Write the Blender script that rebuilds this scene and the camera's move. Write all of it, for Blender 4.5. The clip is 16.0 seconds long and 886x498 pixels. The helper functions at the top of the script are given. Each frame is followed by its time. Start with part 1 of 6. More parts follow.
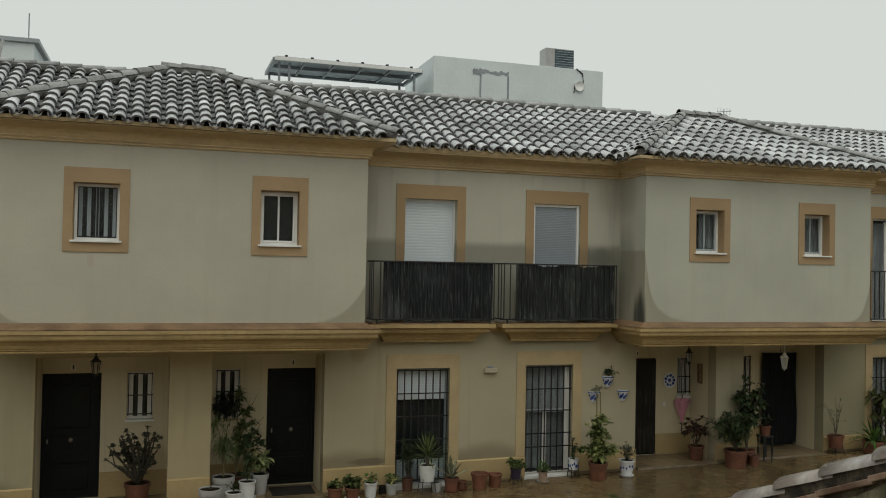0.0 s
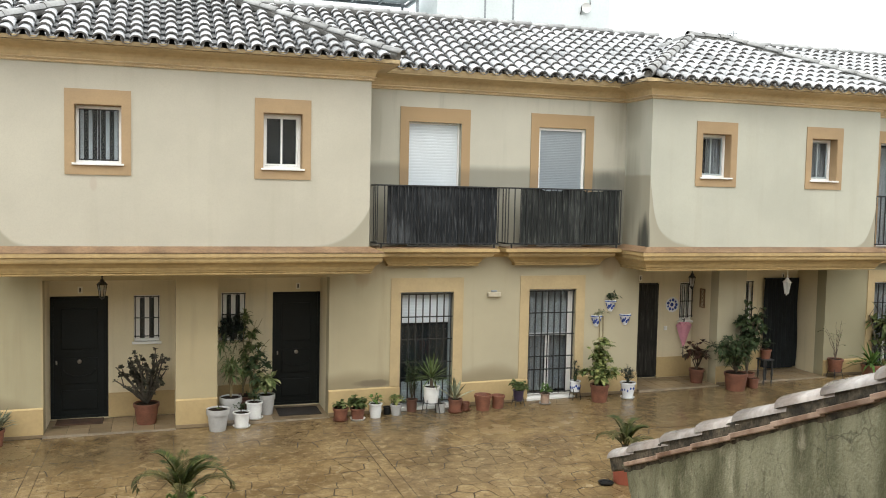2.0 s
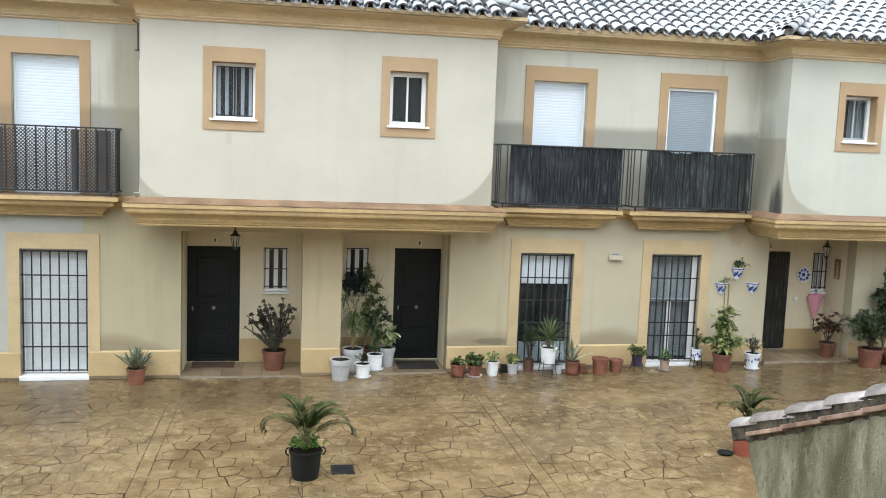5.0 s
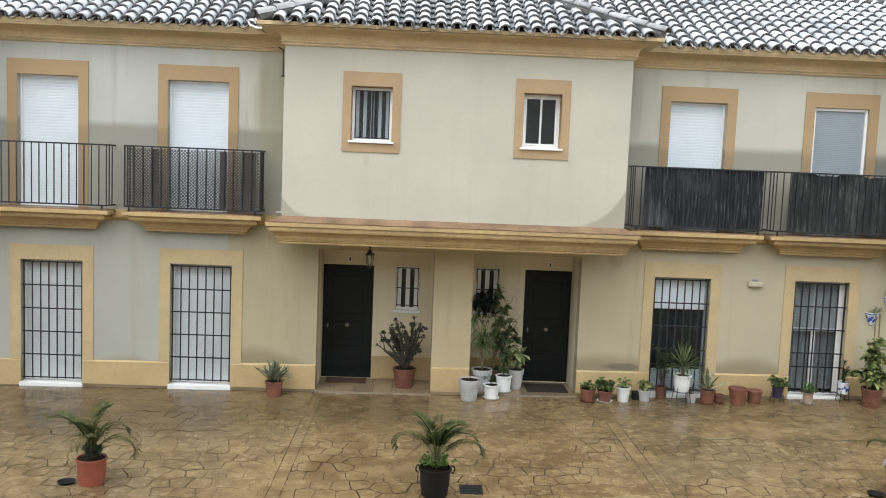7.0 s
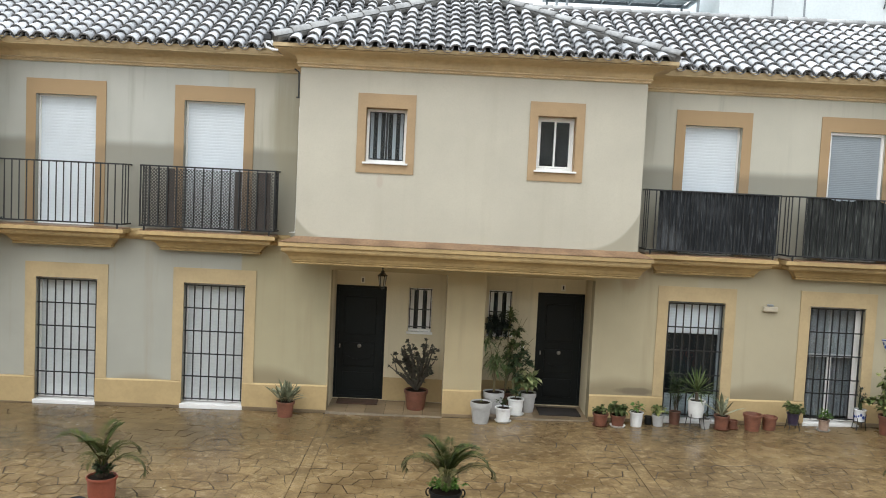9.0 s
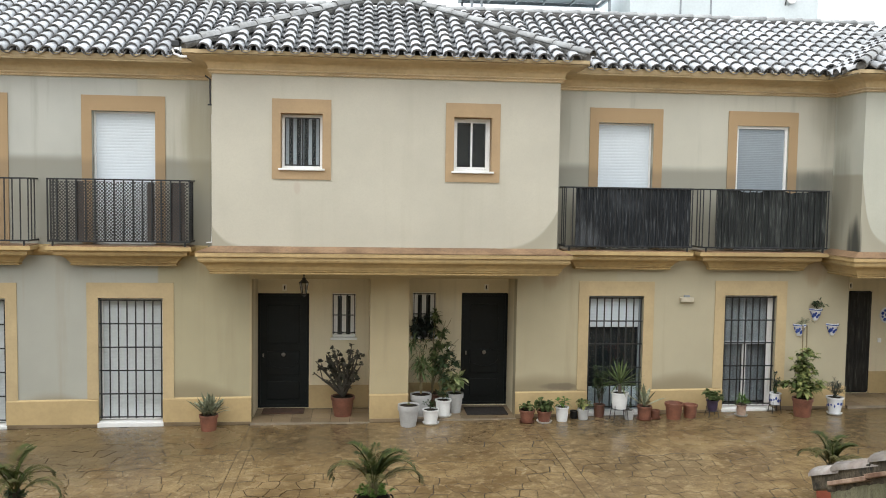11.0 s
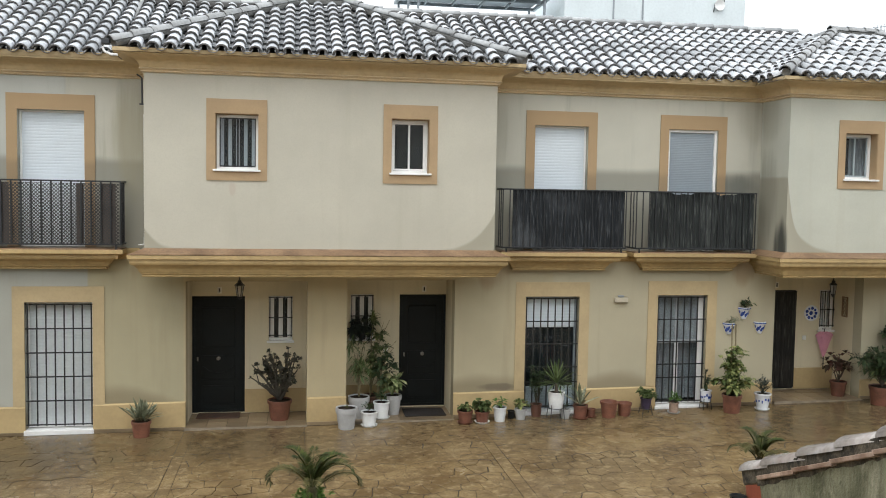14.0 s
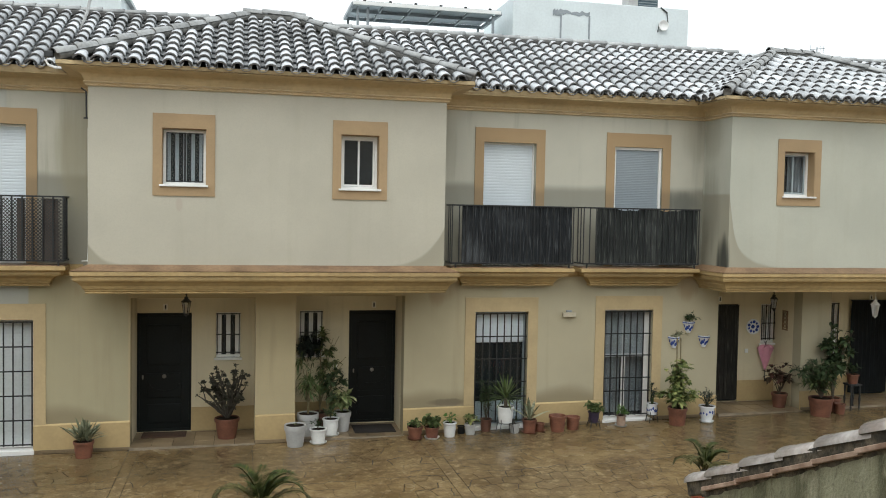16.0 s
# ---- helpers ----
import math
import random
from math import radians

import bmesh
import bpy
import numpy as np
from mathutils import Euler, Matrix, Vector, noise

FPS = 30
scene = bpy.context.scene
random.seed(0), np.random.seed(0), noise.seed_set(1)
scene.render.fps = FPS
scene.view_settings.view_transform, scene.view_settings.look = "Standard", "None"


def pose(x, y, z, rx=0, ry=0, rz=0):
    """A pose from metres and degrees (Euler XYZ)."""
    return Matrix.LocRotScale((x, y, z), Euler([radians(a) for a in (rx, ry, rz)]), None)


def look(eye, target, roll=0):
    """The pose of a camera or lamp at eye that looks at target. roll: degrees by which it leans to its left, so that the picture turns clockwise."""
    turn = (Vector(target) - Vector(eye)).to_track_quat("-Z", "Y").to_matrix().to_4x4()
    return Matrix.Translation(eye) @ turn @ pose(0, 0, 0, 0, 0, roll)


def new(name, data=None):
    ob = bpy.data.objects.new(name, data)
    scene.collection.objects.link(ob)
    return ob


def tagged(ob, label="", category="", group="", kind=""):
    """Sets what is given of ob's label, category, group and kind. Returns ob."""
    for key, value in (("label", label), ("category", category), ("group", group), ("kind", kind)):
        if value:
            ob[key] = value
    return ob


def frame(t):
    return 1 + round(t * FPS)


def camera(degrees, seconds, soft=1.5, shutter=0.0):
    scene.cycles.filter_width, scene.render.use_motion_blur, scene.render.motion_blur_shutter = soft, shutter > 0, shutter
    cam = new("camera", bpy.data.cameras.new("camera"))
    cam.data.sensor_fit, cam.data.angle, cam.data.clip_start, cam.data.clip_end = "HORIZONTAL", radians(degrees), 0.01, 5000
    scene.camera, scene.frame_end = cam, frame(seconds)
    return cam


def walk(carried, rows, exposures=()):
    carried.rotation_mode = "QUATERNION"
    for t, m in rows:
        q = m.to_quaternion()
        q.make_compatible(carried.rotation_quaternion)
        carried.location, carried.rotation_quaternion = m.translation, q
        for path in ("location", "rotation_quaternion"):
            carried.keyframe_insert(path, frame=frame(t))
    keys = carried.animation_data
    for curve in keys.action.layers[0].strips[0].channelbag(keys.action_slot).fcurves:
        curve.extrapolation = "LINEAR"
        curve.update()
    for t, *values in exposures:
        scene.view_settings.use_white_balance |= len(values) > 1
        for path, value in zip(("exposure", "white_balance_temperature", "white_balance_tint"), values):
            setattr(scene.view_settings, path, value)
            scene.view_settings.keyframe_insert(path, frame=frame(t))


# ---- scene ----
cam = camera(53.8, 16.0, soft=1.0)
PATH = [
    (0, (0.182, -14.257, 3.932), (0.799, -12.356, 3.972), 1.1),
    (0.5, (0.173, -14.245, 3.945), (0.792, -12.343, 3.923), 1.1),
    (1, (0.179, -14.252, 3.953), (0.797, -12.351, 3.891), 1.1),
    (1.5, (0.167, -14.255, 3.942), (0.786, -12.356, 3.845), 1.1),
    (2, (0.175, -14.221, 3.891), (0.788, -12.321, 3.763), 1.2),
    (2.5, (0.166, -14.238, 3.882), (0.759, -12.335, 3.723), 1.2),
    (3, (0.173, -14.242, 3.863), (0.743, -12.334, 3.682), 1.1),
    (5.5, (0.118, -14.252, 3.877), (0.397, -12.285, 3.646), 2.3),
    (6, (0.088, -14.255, 3.897), (0.295, -12.279, 3.664), 2.3),
    (6.5, (0.07, -14.274, 3.921), (0.195, -12.29, 3.699), 2.6),
    (7, (0.073, -14.273, 3.853), (0.133, -12.283, 3.668), 2.3),
    (7.5, (0.043, -14.259, 3.873), (0.069, -12.266, 3.703), 2.6),
    (8, (0.064, -14.256, 3.86), (0.082, -12.262, 3.702), 2.9),
    (10.3, (0.158, -14.278, 3.885), (0.25, -12.284, 3.756), 1.1),
    (10.5, (0.178, -14.232, 3.893), (0.302, -12.24, 3.762), 1.0),
    (11, (0.199, -14.244, 3.881), (0.389, -12.257, 3.752), 0.9),
    (11.5, (0.181, -14.236, 3.888), (0.422, -12.255, 3.758), 0.8),
    (12, (0.18, -14.24, 3.894), (0.452, -12.263, 3.763), 0.9),
    (12.5, (0.166, -14.256, 3.895), (0.454, -12.281, 3.765), 0.9),
    (13, (0.176, -14.245, 3.88), (0.473, -12.272, 3.751), 0.9),
    (13.5, (0.168, -14.258, 3.888), (0.487, -12.287, 3.76), 0.9),
    (14, (0.176, -14.247, 3.889), (0.51, -12.279, 3.765), 1.0),
    (14.5, (0.177, -14.261, 3.894), (0.528, -12.295, 3.78), 1.0),
    (15, (0.155, -14.271, 3.903), (0.532, -12.31, 3.795), 1.1),
    (15.5, (0.171, -14.266, 3.895), (0.581, -12.311, 3.795), 1.1),
    (16, (0.167, -14.285, 3.898), (0.614, -12.337, 3.811), 1.1),
]
EXPOSURES = [(0.0, -0.36, 6850, 3), (0.5, 0.40, 7250, 2), (1.0, 0.69, 7400, 3), (1.5, 0.98, 7050, 6), (2.0, 1.13, 6620, 8), (2.5, 1.26, 6370, 9), (3.0, 1.35, 6220, 9), (5.5, 1.46, 5850, 8),
             (6.5, 1.22, 6150, 9), (7.5, 1.12, 6180, 9), (8.0, 1.07, 6200, 9), (10.5, 1.01, 6350, 9), (11.5, 1.07, 6350, 9), (12.5, 1.05, 6350, 8), (14.0, 0.87, 6280, 9), (15.0, 0.74, 6300, 8), (16.0, 0.64, 6350, 6)]
walk(cam, [(t, look(eye, target, roll)) for t, eye, target, roll in PATH], EXPOSURES)

# ---- world and light ----
world = bpy.data.worlds.new("overcast_sky")
scene.world = world
world.use_nodes = True
wn, wl = world.node_tree.nodes, world.node_tree.links
wn.clear()
sky = wn.new("ShaderNodeTexSky")
sky.sky_type, sky.sun_disc = "NISHITA", False
sky.sun_elevation, sky.sun_rotation = radians(52), radians(200)
sky.dust_density, sky.air_density = 6.0, 1.0
grey = wn.new("ShaderNodeMix")
grey.data_type = "RGBA"
grey.inputs[0].default_value = 0.88
grey.inputs[7].default_value = (9.2, 9.5, 9.7, 1)
sky_bg = wn.new("ShaderNodeBackground")
sky_bg.inputs[1].default_value = 0.10
sky_out = wn.new("ShaderNodeOutputWorld")
wl.new(sky.outputs[0], grey.inputs[6])
wl.new(grey.outputs[2], sky_bg.inputs[0])
wl.new(sky_bg.outputs[0], sky_out.inputs[0])

sun = new("sun", bpy.data.lights.new("sun", "SUN"))
sun.data.energy, sun.data.angle, sun.data.color = 0.6, radians(40), (1.0, 0.97, 0.93)
sun.matrix_world = look((-6, -14, 24), (0, 0, 0))


# ---- materials ----
def nodes_of(name):
    m = bpy.data.materials.new(name)
    m.use_nodes = True
    nt = m.node_tree
    return m, nt.nodes, nt.links, nt.nodes["Principled BSDF"]


def maths(n, l, op, a, b=None, c=None):
    k = n.new("ShaderNodeMath")
    k.operation = op
    for i, v in enumerate((a, b, c)):
        if v is None:
            continue
        if isinstance(v, (int, float)):
            k.inputs[i].default_value = v
        else:
            l.new(v, k.inputs[i])
    return k.outputs[0]


def noise_at(n, l, scale, detail=4.0, stretch=(1, 1, 1), rough=0.55):
    g = n.new("ShaderNodeNewGeometry")
    mp = n.new("ShaderNodeMapping")
    mp.inputs["Scale"].default_value = stretch
    t = n.new("ShaderNodeTexNoise")
    t.inputs["Scale"].default_value, t.inputs["Detail"].default_value, t.inputs["Roughness"].default_value = scale, detail, rough
    l.new(g.outputs["Position"], mp.inputs[0])
    l.new(mp.outputs[0], t.inputs["Vector"])
    return t.outputs["Fac"]


def ramp(n, l, fac, lo, hi, smooth=True):
    k = n.new("ShaderNodeMapRange")
    k.interpolation_type = "SMOOTHSTEP" if smooth else "LINEAR"
    k.inputs["From Min"].default_value, k.inputs["From Max"].default_value = lo, hi
    l.new(fac, k.inputs["Value"])
    return k.outputs["Result"]


def blend(n, l, fac, a, b, mode="MIX"):
    k = n.new("ShaderNodeMix")
    k.data_type, k.blend_type = "RGBA", mode
    for i, v in ((0, fac), (6, a), (7, b)):
        if isinstance(v, (int, float)):
            k.inputs[i].default_value = v
        elif isinstance(v, tuple):
            k.inputs[i].default_value = (*v, 1)
        else:
            l.new(v, k.inputs[i])
    return k.outputs[2]


def bumped(n, l, bsdf, height, strength, dist=0.01):
    k = n.new("ShaderNodeBump")
    k.inputs["Strength"].default_value, k.inputs["Distance"].default_value = strength, dist
    l.new(height, k.inputs["Height"])
    l.new(k.outputs[0], bsdf.inputs["Normal"])


def scaled(c, f):
    return tuple(min(1.0, v * f) for v in c)


def surface(name, color, rough=0.6, var=0.18, big=1.2, fine=30.0, bump=0.15, metal=0.0, vary=0.0, spec=0.5, dist=0.004, alt=None):
    """A painted, fired or cast surface: broad blotches, fine grain, a little relief."""
    m, n, l, b = nodes_of(name)
    f1, f2 = noise_at(n, l, big), noise_at(n, l, fine, 3)
    c = blend(n, l, ramp(n, l, f1, 0.3, 0.7), scaled(color, 1 - var), alt or scaled(color, 1 + var * 0.6))
    c = blend(n, l, ramp(n, l, f2, 0.35, 0.7), c, blend(n, l, 1.0, c, (1 - var * 0.7,) * 3, "MULTIPLY"))
    if vary:
        o = n.new("ShaderNodeObjectInfo")
        c = blend(n, l, 1.0, c, blend(n, l, o.outputs["Random"], (1 - vary,) * 3, (1 + vary * 0.5,) * 3), "MULTIPLY")
    l.new(c, b.inputs["Base Color"])
    r = maths(n, l, "MULTIPLY_ADD", f1, 0.25, rough - 0.12)
    l.new(r, b.inputs["Roughness"])
    b.inputs["Metallic"].default_value = metal
    b.inputs["Specular IOR Level"].default_value = spec
    if bump:
        bumped(n, l, b, f2, bump, dist)
    return m


def stucco(name, color, damp, tide, amp, soft=0.12, corners=None, streak=0.10, arcs=(), coat_tones=(), tint_patches=()):
    """Rendered wall with rain streaks and a tide mark of damp below a ragged line at the height tide."""
    m, n, l, b = nodes_of(name)
    g = n.new("ShaderNodeNewGeometry")
    xyz = n.new("ShaderNodeSeparateXYZ")
    l.new(g.outputs["Position"], xyz.inputs[0])
    blot, grain = noise_at(n, l, 0.9, 5), noise_at(n, l, 60, 3)
    runs = noise_at(n, l, 1.0, 4, (5, 5, 0.35))
    paint = color
    for edge_x, coat in coat_tones:
        paint = blend(n, l, ramp(n, l, xyz.outputs[0], edge_x - 0.02, edge_x + 0.02), paint, coat)
    c = blend(n, l, 1.0, blend(n, l, ramp(n, l, blot, 0.3, 0.75), (0.92,) * 3, (1.04,) * 3), paint, "MULTIPLY")
    c = blend(n, l, maths(n, l, "MULTIPLY", ramp(n, l, runs, 0.52, 0.8), streak * 4), c, scaled(damp, 1.15))
    c = blend(n, l, maths(n, l, "MULTIPLY", ramp(n, l, grain, 0.4, 0.7), 0.22), c, scaled(color, 0.78))
    low = noise_at(n, l, 0.55, 3)
    line = maths(n, l, "MULTIPLY_ADD", low, amp, tide - amp * 0.5)
    if corners:
        for mid, half, rise, rate in corners:
            d = maths(n, l, "SUBTRACT", half, maths(n, l, "ABSOLUTE", maths(n, l, "SUBTRACT", xyz.outputs[0], mid)))
            up = maths(n, l, "MULTIPLY", maths(n, l, "POWER", 2.718, maths(n, l, "MULTIPLY", maths(n, l, "ABSOLUTE", d), -rate)), rise)
            line = maths(n, l, "ADD", line, up)
    for mid, half, rise in arcs:
        q = maths(n, l, "DIVIDE", maths(n, l, "SUBTRACT", xyz.outputs[0], mid), half)
        up = maths(n, l, "MULTIPLY", maths(n, l, "MAXIMUM", maths(n, l, "SUBTRACT", 1.0, maths(n, l, "MULTIPLY", q, q)), 0.0), rise)
        line = maths(n, l, "ADD", line, up)
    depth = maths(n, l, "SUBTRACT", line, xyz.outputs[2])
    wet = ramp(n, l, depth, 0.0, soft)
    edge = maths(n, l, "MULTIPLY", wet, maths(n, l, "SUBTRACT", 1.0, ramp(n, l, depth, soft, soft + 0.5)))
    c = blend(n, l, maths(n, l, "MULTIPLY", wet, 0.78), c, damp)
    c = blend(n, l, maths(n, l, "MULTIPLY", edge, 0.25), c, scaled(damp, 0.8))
    # patches of another tint, set by position and frayed by the runs
    for (sx, sy, sz), (rx, ry, rz), tint, amount in tint_patches:
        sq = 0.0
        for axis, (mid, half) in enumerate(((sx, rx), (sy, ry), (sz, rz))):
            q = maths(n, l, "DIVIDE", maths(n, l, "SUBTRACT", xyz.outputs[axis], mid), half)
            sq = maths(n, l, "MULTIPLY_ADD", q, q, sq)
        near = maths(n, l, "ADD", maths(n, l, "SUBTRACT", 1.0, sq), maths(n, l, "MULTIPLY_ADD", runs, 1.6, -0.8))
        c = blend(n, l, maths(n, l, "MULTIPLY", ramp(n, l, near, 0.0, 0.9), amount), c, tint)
    l.new(c, b.inputs["Base Color"])
    b.inputs["Roughness"].default_value = 0.75
    b.inputs["Specular IOR Level"].default_value = 0.3
    bumped(n, l, b, maths(n, l, "ADD", grain, maths(n, l, "MULTIPLY", blot, 0.6)), 0.25, 0.006)
    return m


def foliage_mat(name, color, tip, rough=0.6):
    m, n, l, b = nodes_of(name)
    g = n.new("ShaderNodeNewGeometry")
    f = noise_at(n, l, 14, 2)
    c = blend(n, l, g.outputs["Random Per Island"], color, tip)
    c = blend(n, l, ramp(n, l, f, 0.35, 0.7), c, scaled(color, 0.65))
    l.new(c, b.inputs["Base Color"])
    b.inputs["Roughness"].default_value = rough
    b.inputs["Specular IOR Level"].default_value = 0.2
    return m


M = {}
# each stretch of wall has its own tone, darkest beyond x 12.8
M["wall_low"] = stucco("rendered_wall_low", (0.388, 0.388, 0.335), (0.258, 0.215, 0.133), 0.50, 0.36, 0.26,
                       arcs=[(-2.6, 1.15, 0.38), (3.36, 1.6, 0.38), (5.68, 1.35, 0.40), (-4.6, 0.5, 0.12), (13.4, 0.6, 0.35)],
                       coat_tones=[(-3.0, (0.405, 0.360, 0.228)), (-1.56, (0.460, 0.385, 0.232)), (2.75, (0.436, 0.380, 0.248)), (4.5, (0.440, 0.393, 0.272)), (12.8, (0.32, 0.293, 0.19))],
                       tint_patches=[((-2.25, 0, 0.40), (0.22, 0.3, 0.10), (0.20, 0.13, 0.06), 0.6), ((3.55, 0, 0.66), (0.42, 0.3, 0.07), (0.16, 0.13, 0.09), 0.8),
                                # three darker patches high up beside the string-course ends
                                ((-2.2, 0, 2.78), (0.25, 0.3, 0.35), (0.32, 0.25, 0.14), 0.4), ((3.42, 0, 2.65), (0.3, 0.3, 0.4), (0.30, 0.22, 0.13), 0.6), ((8.0, 0, 2.7), (0.3, 0.3, 0.4), (0.30, 0.22, 0.13), 0.6)])
# mould low in the right corner; the other corner patches are simply darker
M["wall_mid"] = stucco("rendered_wall_recess", (0.455, 0.458, 0.41), (0.248, 0.239, 0.194), 4.42, 0.22, 0.16, streak=0.16, coat_tones=[(-3.3, (0.505, 0.488, 0.405))],
                       tint_patches=[((7.75, 0, 4.12), (0.42, 0.3, 0.26), (0.10, 0.105, 0.09), 0.65), ((8.15, 0, 3.6), (0.35, 0.3, 0.8), (0.17, 0.165, 0.135), 0.6), ((8.1, 0, 5.3), (0.45, 0.3, 0.5), (0.33, 0.31, 0.24), 0.4),
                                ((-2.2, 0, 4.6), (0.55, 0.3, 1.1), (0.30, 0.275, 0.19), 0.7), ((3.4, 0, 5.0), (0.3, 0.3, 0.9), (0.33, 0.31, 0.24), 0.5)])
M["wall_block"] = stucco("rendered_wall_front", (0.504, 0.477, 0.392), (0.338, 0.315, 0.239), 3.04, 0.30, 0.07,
                         corners=[(7.99, 10.0, 0.34, 6.0), (-6.74, 10.0, 0.60, 4.0), (18.22, 10.0, 0.45, 2.5), (18.22, 10.0, 0.80, 11.0), (3.12, 10.0, 0.75, 6.5)], streak=0.06, coat_tones=[(6.0, (0.491, 0.495, 0.419))],
                         # black mould low at 8.22; the higher side-wall patches are simply darker
                         tint_patches=[((8.22, -0.76, 3.05), (0.05, 0.30, 0.60), (0.045, 0.05, 0.045), 0.9), ((8.22, -0.3, 4.0), (0.05, 0.35, 0.9), (0.20, 0.19, 0.15), 0.5), ((8.22, -0.3, 5.3), (0.05, 0.4, 0.5), (0.28, 0.26, 0.20), 0.35),
                                  # the one at 3.26 stands in for a small dark clump on the ledge
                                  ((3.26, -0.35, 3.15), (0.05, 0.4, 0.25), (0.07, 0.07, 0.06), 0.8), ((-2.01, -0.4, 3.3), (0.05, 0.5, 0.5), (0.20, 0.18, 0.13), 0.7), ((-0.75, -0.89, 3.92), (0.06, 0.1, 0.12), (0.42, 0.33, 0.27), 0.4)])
M["wall_porch"] = stucco("rendered_wall_porch", (0.68, 0.60, 0.42), (0.288, 0.256, 0.168), -1, 0.1)
M["plinth"] = surface("ochre_plinth_paint", (0.475, 0.355, 0.178), 0.6, 0.09, 1.2, 18, 0.12, dist=0.004)
M["trim_low"] = surface("pale_ochre_trim_paint", (0.475, 0.368, 0.205), 0.7, 0.08, 2.0, 30, 0.1)
M["trim_up"] = surface("orange_ochre_trim_paint", (0.396, 0.277, 0.154), 0.7, 0.10, 2.0, 60, 0.15)
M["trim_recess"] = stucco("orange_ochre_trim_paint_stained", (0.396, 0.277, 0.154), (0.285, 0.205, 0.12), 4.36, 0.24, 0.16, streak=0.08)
M["moulding"] = surface("ochre_moulding_paint", (0.455, 0.328, 0.152), 0.55, 0.20, 0.8, 12, 0.12, dist=0.004)
M["cornice"] = surface("pale_ochre_cornice_paint", (0.55, 0.42, 0.235), 0.6, 0.16, 0.7, 12, 0.1, dist=0.004)
# pale cream beads, lightened further for the light they catch
M["beading"] = surface("pale_lit_beading_paint", (0.64, 0.51, 0.33), 0.6, 0.15, 1.5, 35, 0.2)
M["bedding"] = surface("grey_ridge_mortar", (0.20, 0.195, 0.18), 0.7, 0.4, 5, 40, 0.5, dist=0.008)
M["ledge"] = surface("weathered_ledge_paint", (0.25, 0.145, 0.078), 0.42, 0.35, 2.0, 25, 0.3, alt=(0.33, 0.21, 0.12))
M["strip_pale"] = surface("pale_vertical_blind_strip", (0.62, 0.65, 0.68), 0.7, 0.08, 4, 40, 0.05)
M["white_alu"] = surface("white_lacquered_aluminium", (0.80, 0.80, 0.78), 0.35, 0.05, 2, 30, 0.03)
M["grey_alu"] = surface("grey_green_aluminium", (0.33, 0.38, 0.39), 0.4, 0.06, 2, 30, 0.03)
M["shutter"] = surface("white_roller_shutter", (0.645, 0.705, 0.745), 0.5, 0.05, 1.5, 30, 0.05)
# a greyer copy of the shutter white for the ground floor
M["shutter_low"] = surface("greyer_white_roller_shutter", (0.57, 0.605, 0.61), 0.5, 0.10, 1.5, 30, 0.08)
M["shutter_grey"] = surface("grey_roller_shutter", (0.27, 0.31, 0.34), 0.5, 0.08, 1.5, 30, 0.05)
M["iron"] = surface("black_painted_iron", (0.018, 0.02, 0.022), 0.4, 0.3, 4, 60, 0.1)
M["door"] = surface("dark_green_black_door_paint", (0.0075, 0.0105, 0.0105), 0.55, 0.4, 2, 40, 0.2, spec=0.25)
M["brass"] = surface("dull_brass", (0.30, 0.285, 0.25), 0.4, 0.2, 8, 60, 0.05, metal=0.9)


def reed_mat(name, dark, light):
    """Upright reeds, no two alike; wet glints are painted in as pale streaks."""
    m, n, l, b = nodes_of(name)
    streak, broad = noise_at(n, l, 34, 3, (1, 1, 0.10)), noise_at(n, l, 1.6, 3)
    c = blend(n, l, ramp(n, l, streak, 0.50, 0.80), dark, light)
    c = blend(n, l, maths(n, l, "MULTIPLY", ramp(n, l, noise_at(n, l, 2.3, 3, (1, 1, 0.6)), 0.5, 0.75), 0.5), c, light)
    c = blend(n, l, ramp(n, l, broad, 0.4, 0.7), c, blend(n, l, 1.0, c, (0.6, 0.6, 0.6), "MULTIPLY"))
    l.new(c, b.inputs["Base Color"])
    b.inputs["Roughness"].default_value, b.inputs["Specular IOR Level"].default_value = 0.65, 0.25
    bumped(n, l, b, streak, 0.6, 0.01)
    return m


M["screen"] = reed_mat("black_reed_screen", (0.014, 0.017, 0.020), (0.13, 0.14, 0.15))
M["screen_grey"] = reed_mat("faded_dark_reed_screen", (0.022, 0.026, 0.025), (0.13, 0.14, 0.13))
M["strip"] = reed_mat("grey_brown_strip_curtain", (0.022, 0.021, 0.018), (0.075, 0.07, 0.06))
M["lattice"] = surface("dark_brown_plastic_lattice", (0.045, 0.042, 0.038), 0.55, 0.3, 3, 50, 0.1)
M["brown_slat"] = surface("brown_plastic_slat", (0.075, 0.05, 0.038), 0.55, 0.3, 3, 50, 0.1)
M["tile"] = surface("weathered_roof_tile", (0.68, 0.70, 0.72), 0.27, 0.35, 0.9, 26, 0.35, vary=0.30, spec=0.6)
# hollow tiles darkened in colour so the channels between covers look shaded
M["pan"] = surface("darkened_hollow_tile", (0.40, 0.41, 0.42), 0.38, 0.4, 1.4, 26, 0.35)
# also on the tile lips, where it paints in the shadow at each overlap
M["tile_dark"] = surface("mossy_bed_shadow_lip", (0.085, 0.08, 0.075), 0.6, 0.4, 3, 30, 0.4)
M["ridge"] = surface("weathered_ridge_tile", (0.40, 0.405, 0.40), 0.40, 0.3, 1.2, 24, 0.35, vary=0.25)
M["terracotta"] = surface("terracotta", (0.19, 0.075, 0.044), 0.55, 0.3, 6, 50, 0.15, vary=0.2)
M["red_tub"] = surface("red_brown_plastic_tub", (0.30, 0.085, 0.05), 0.45, 0.15, 5, 50, 0.08)
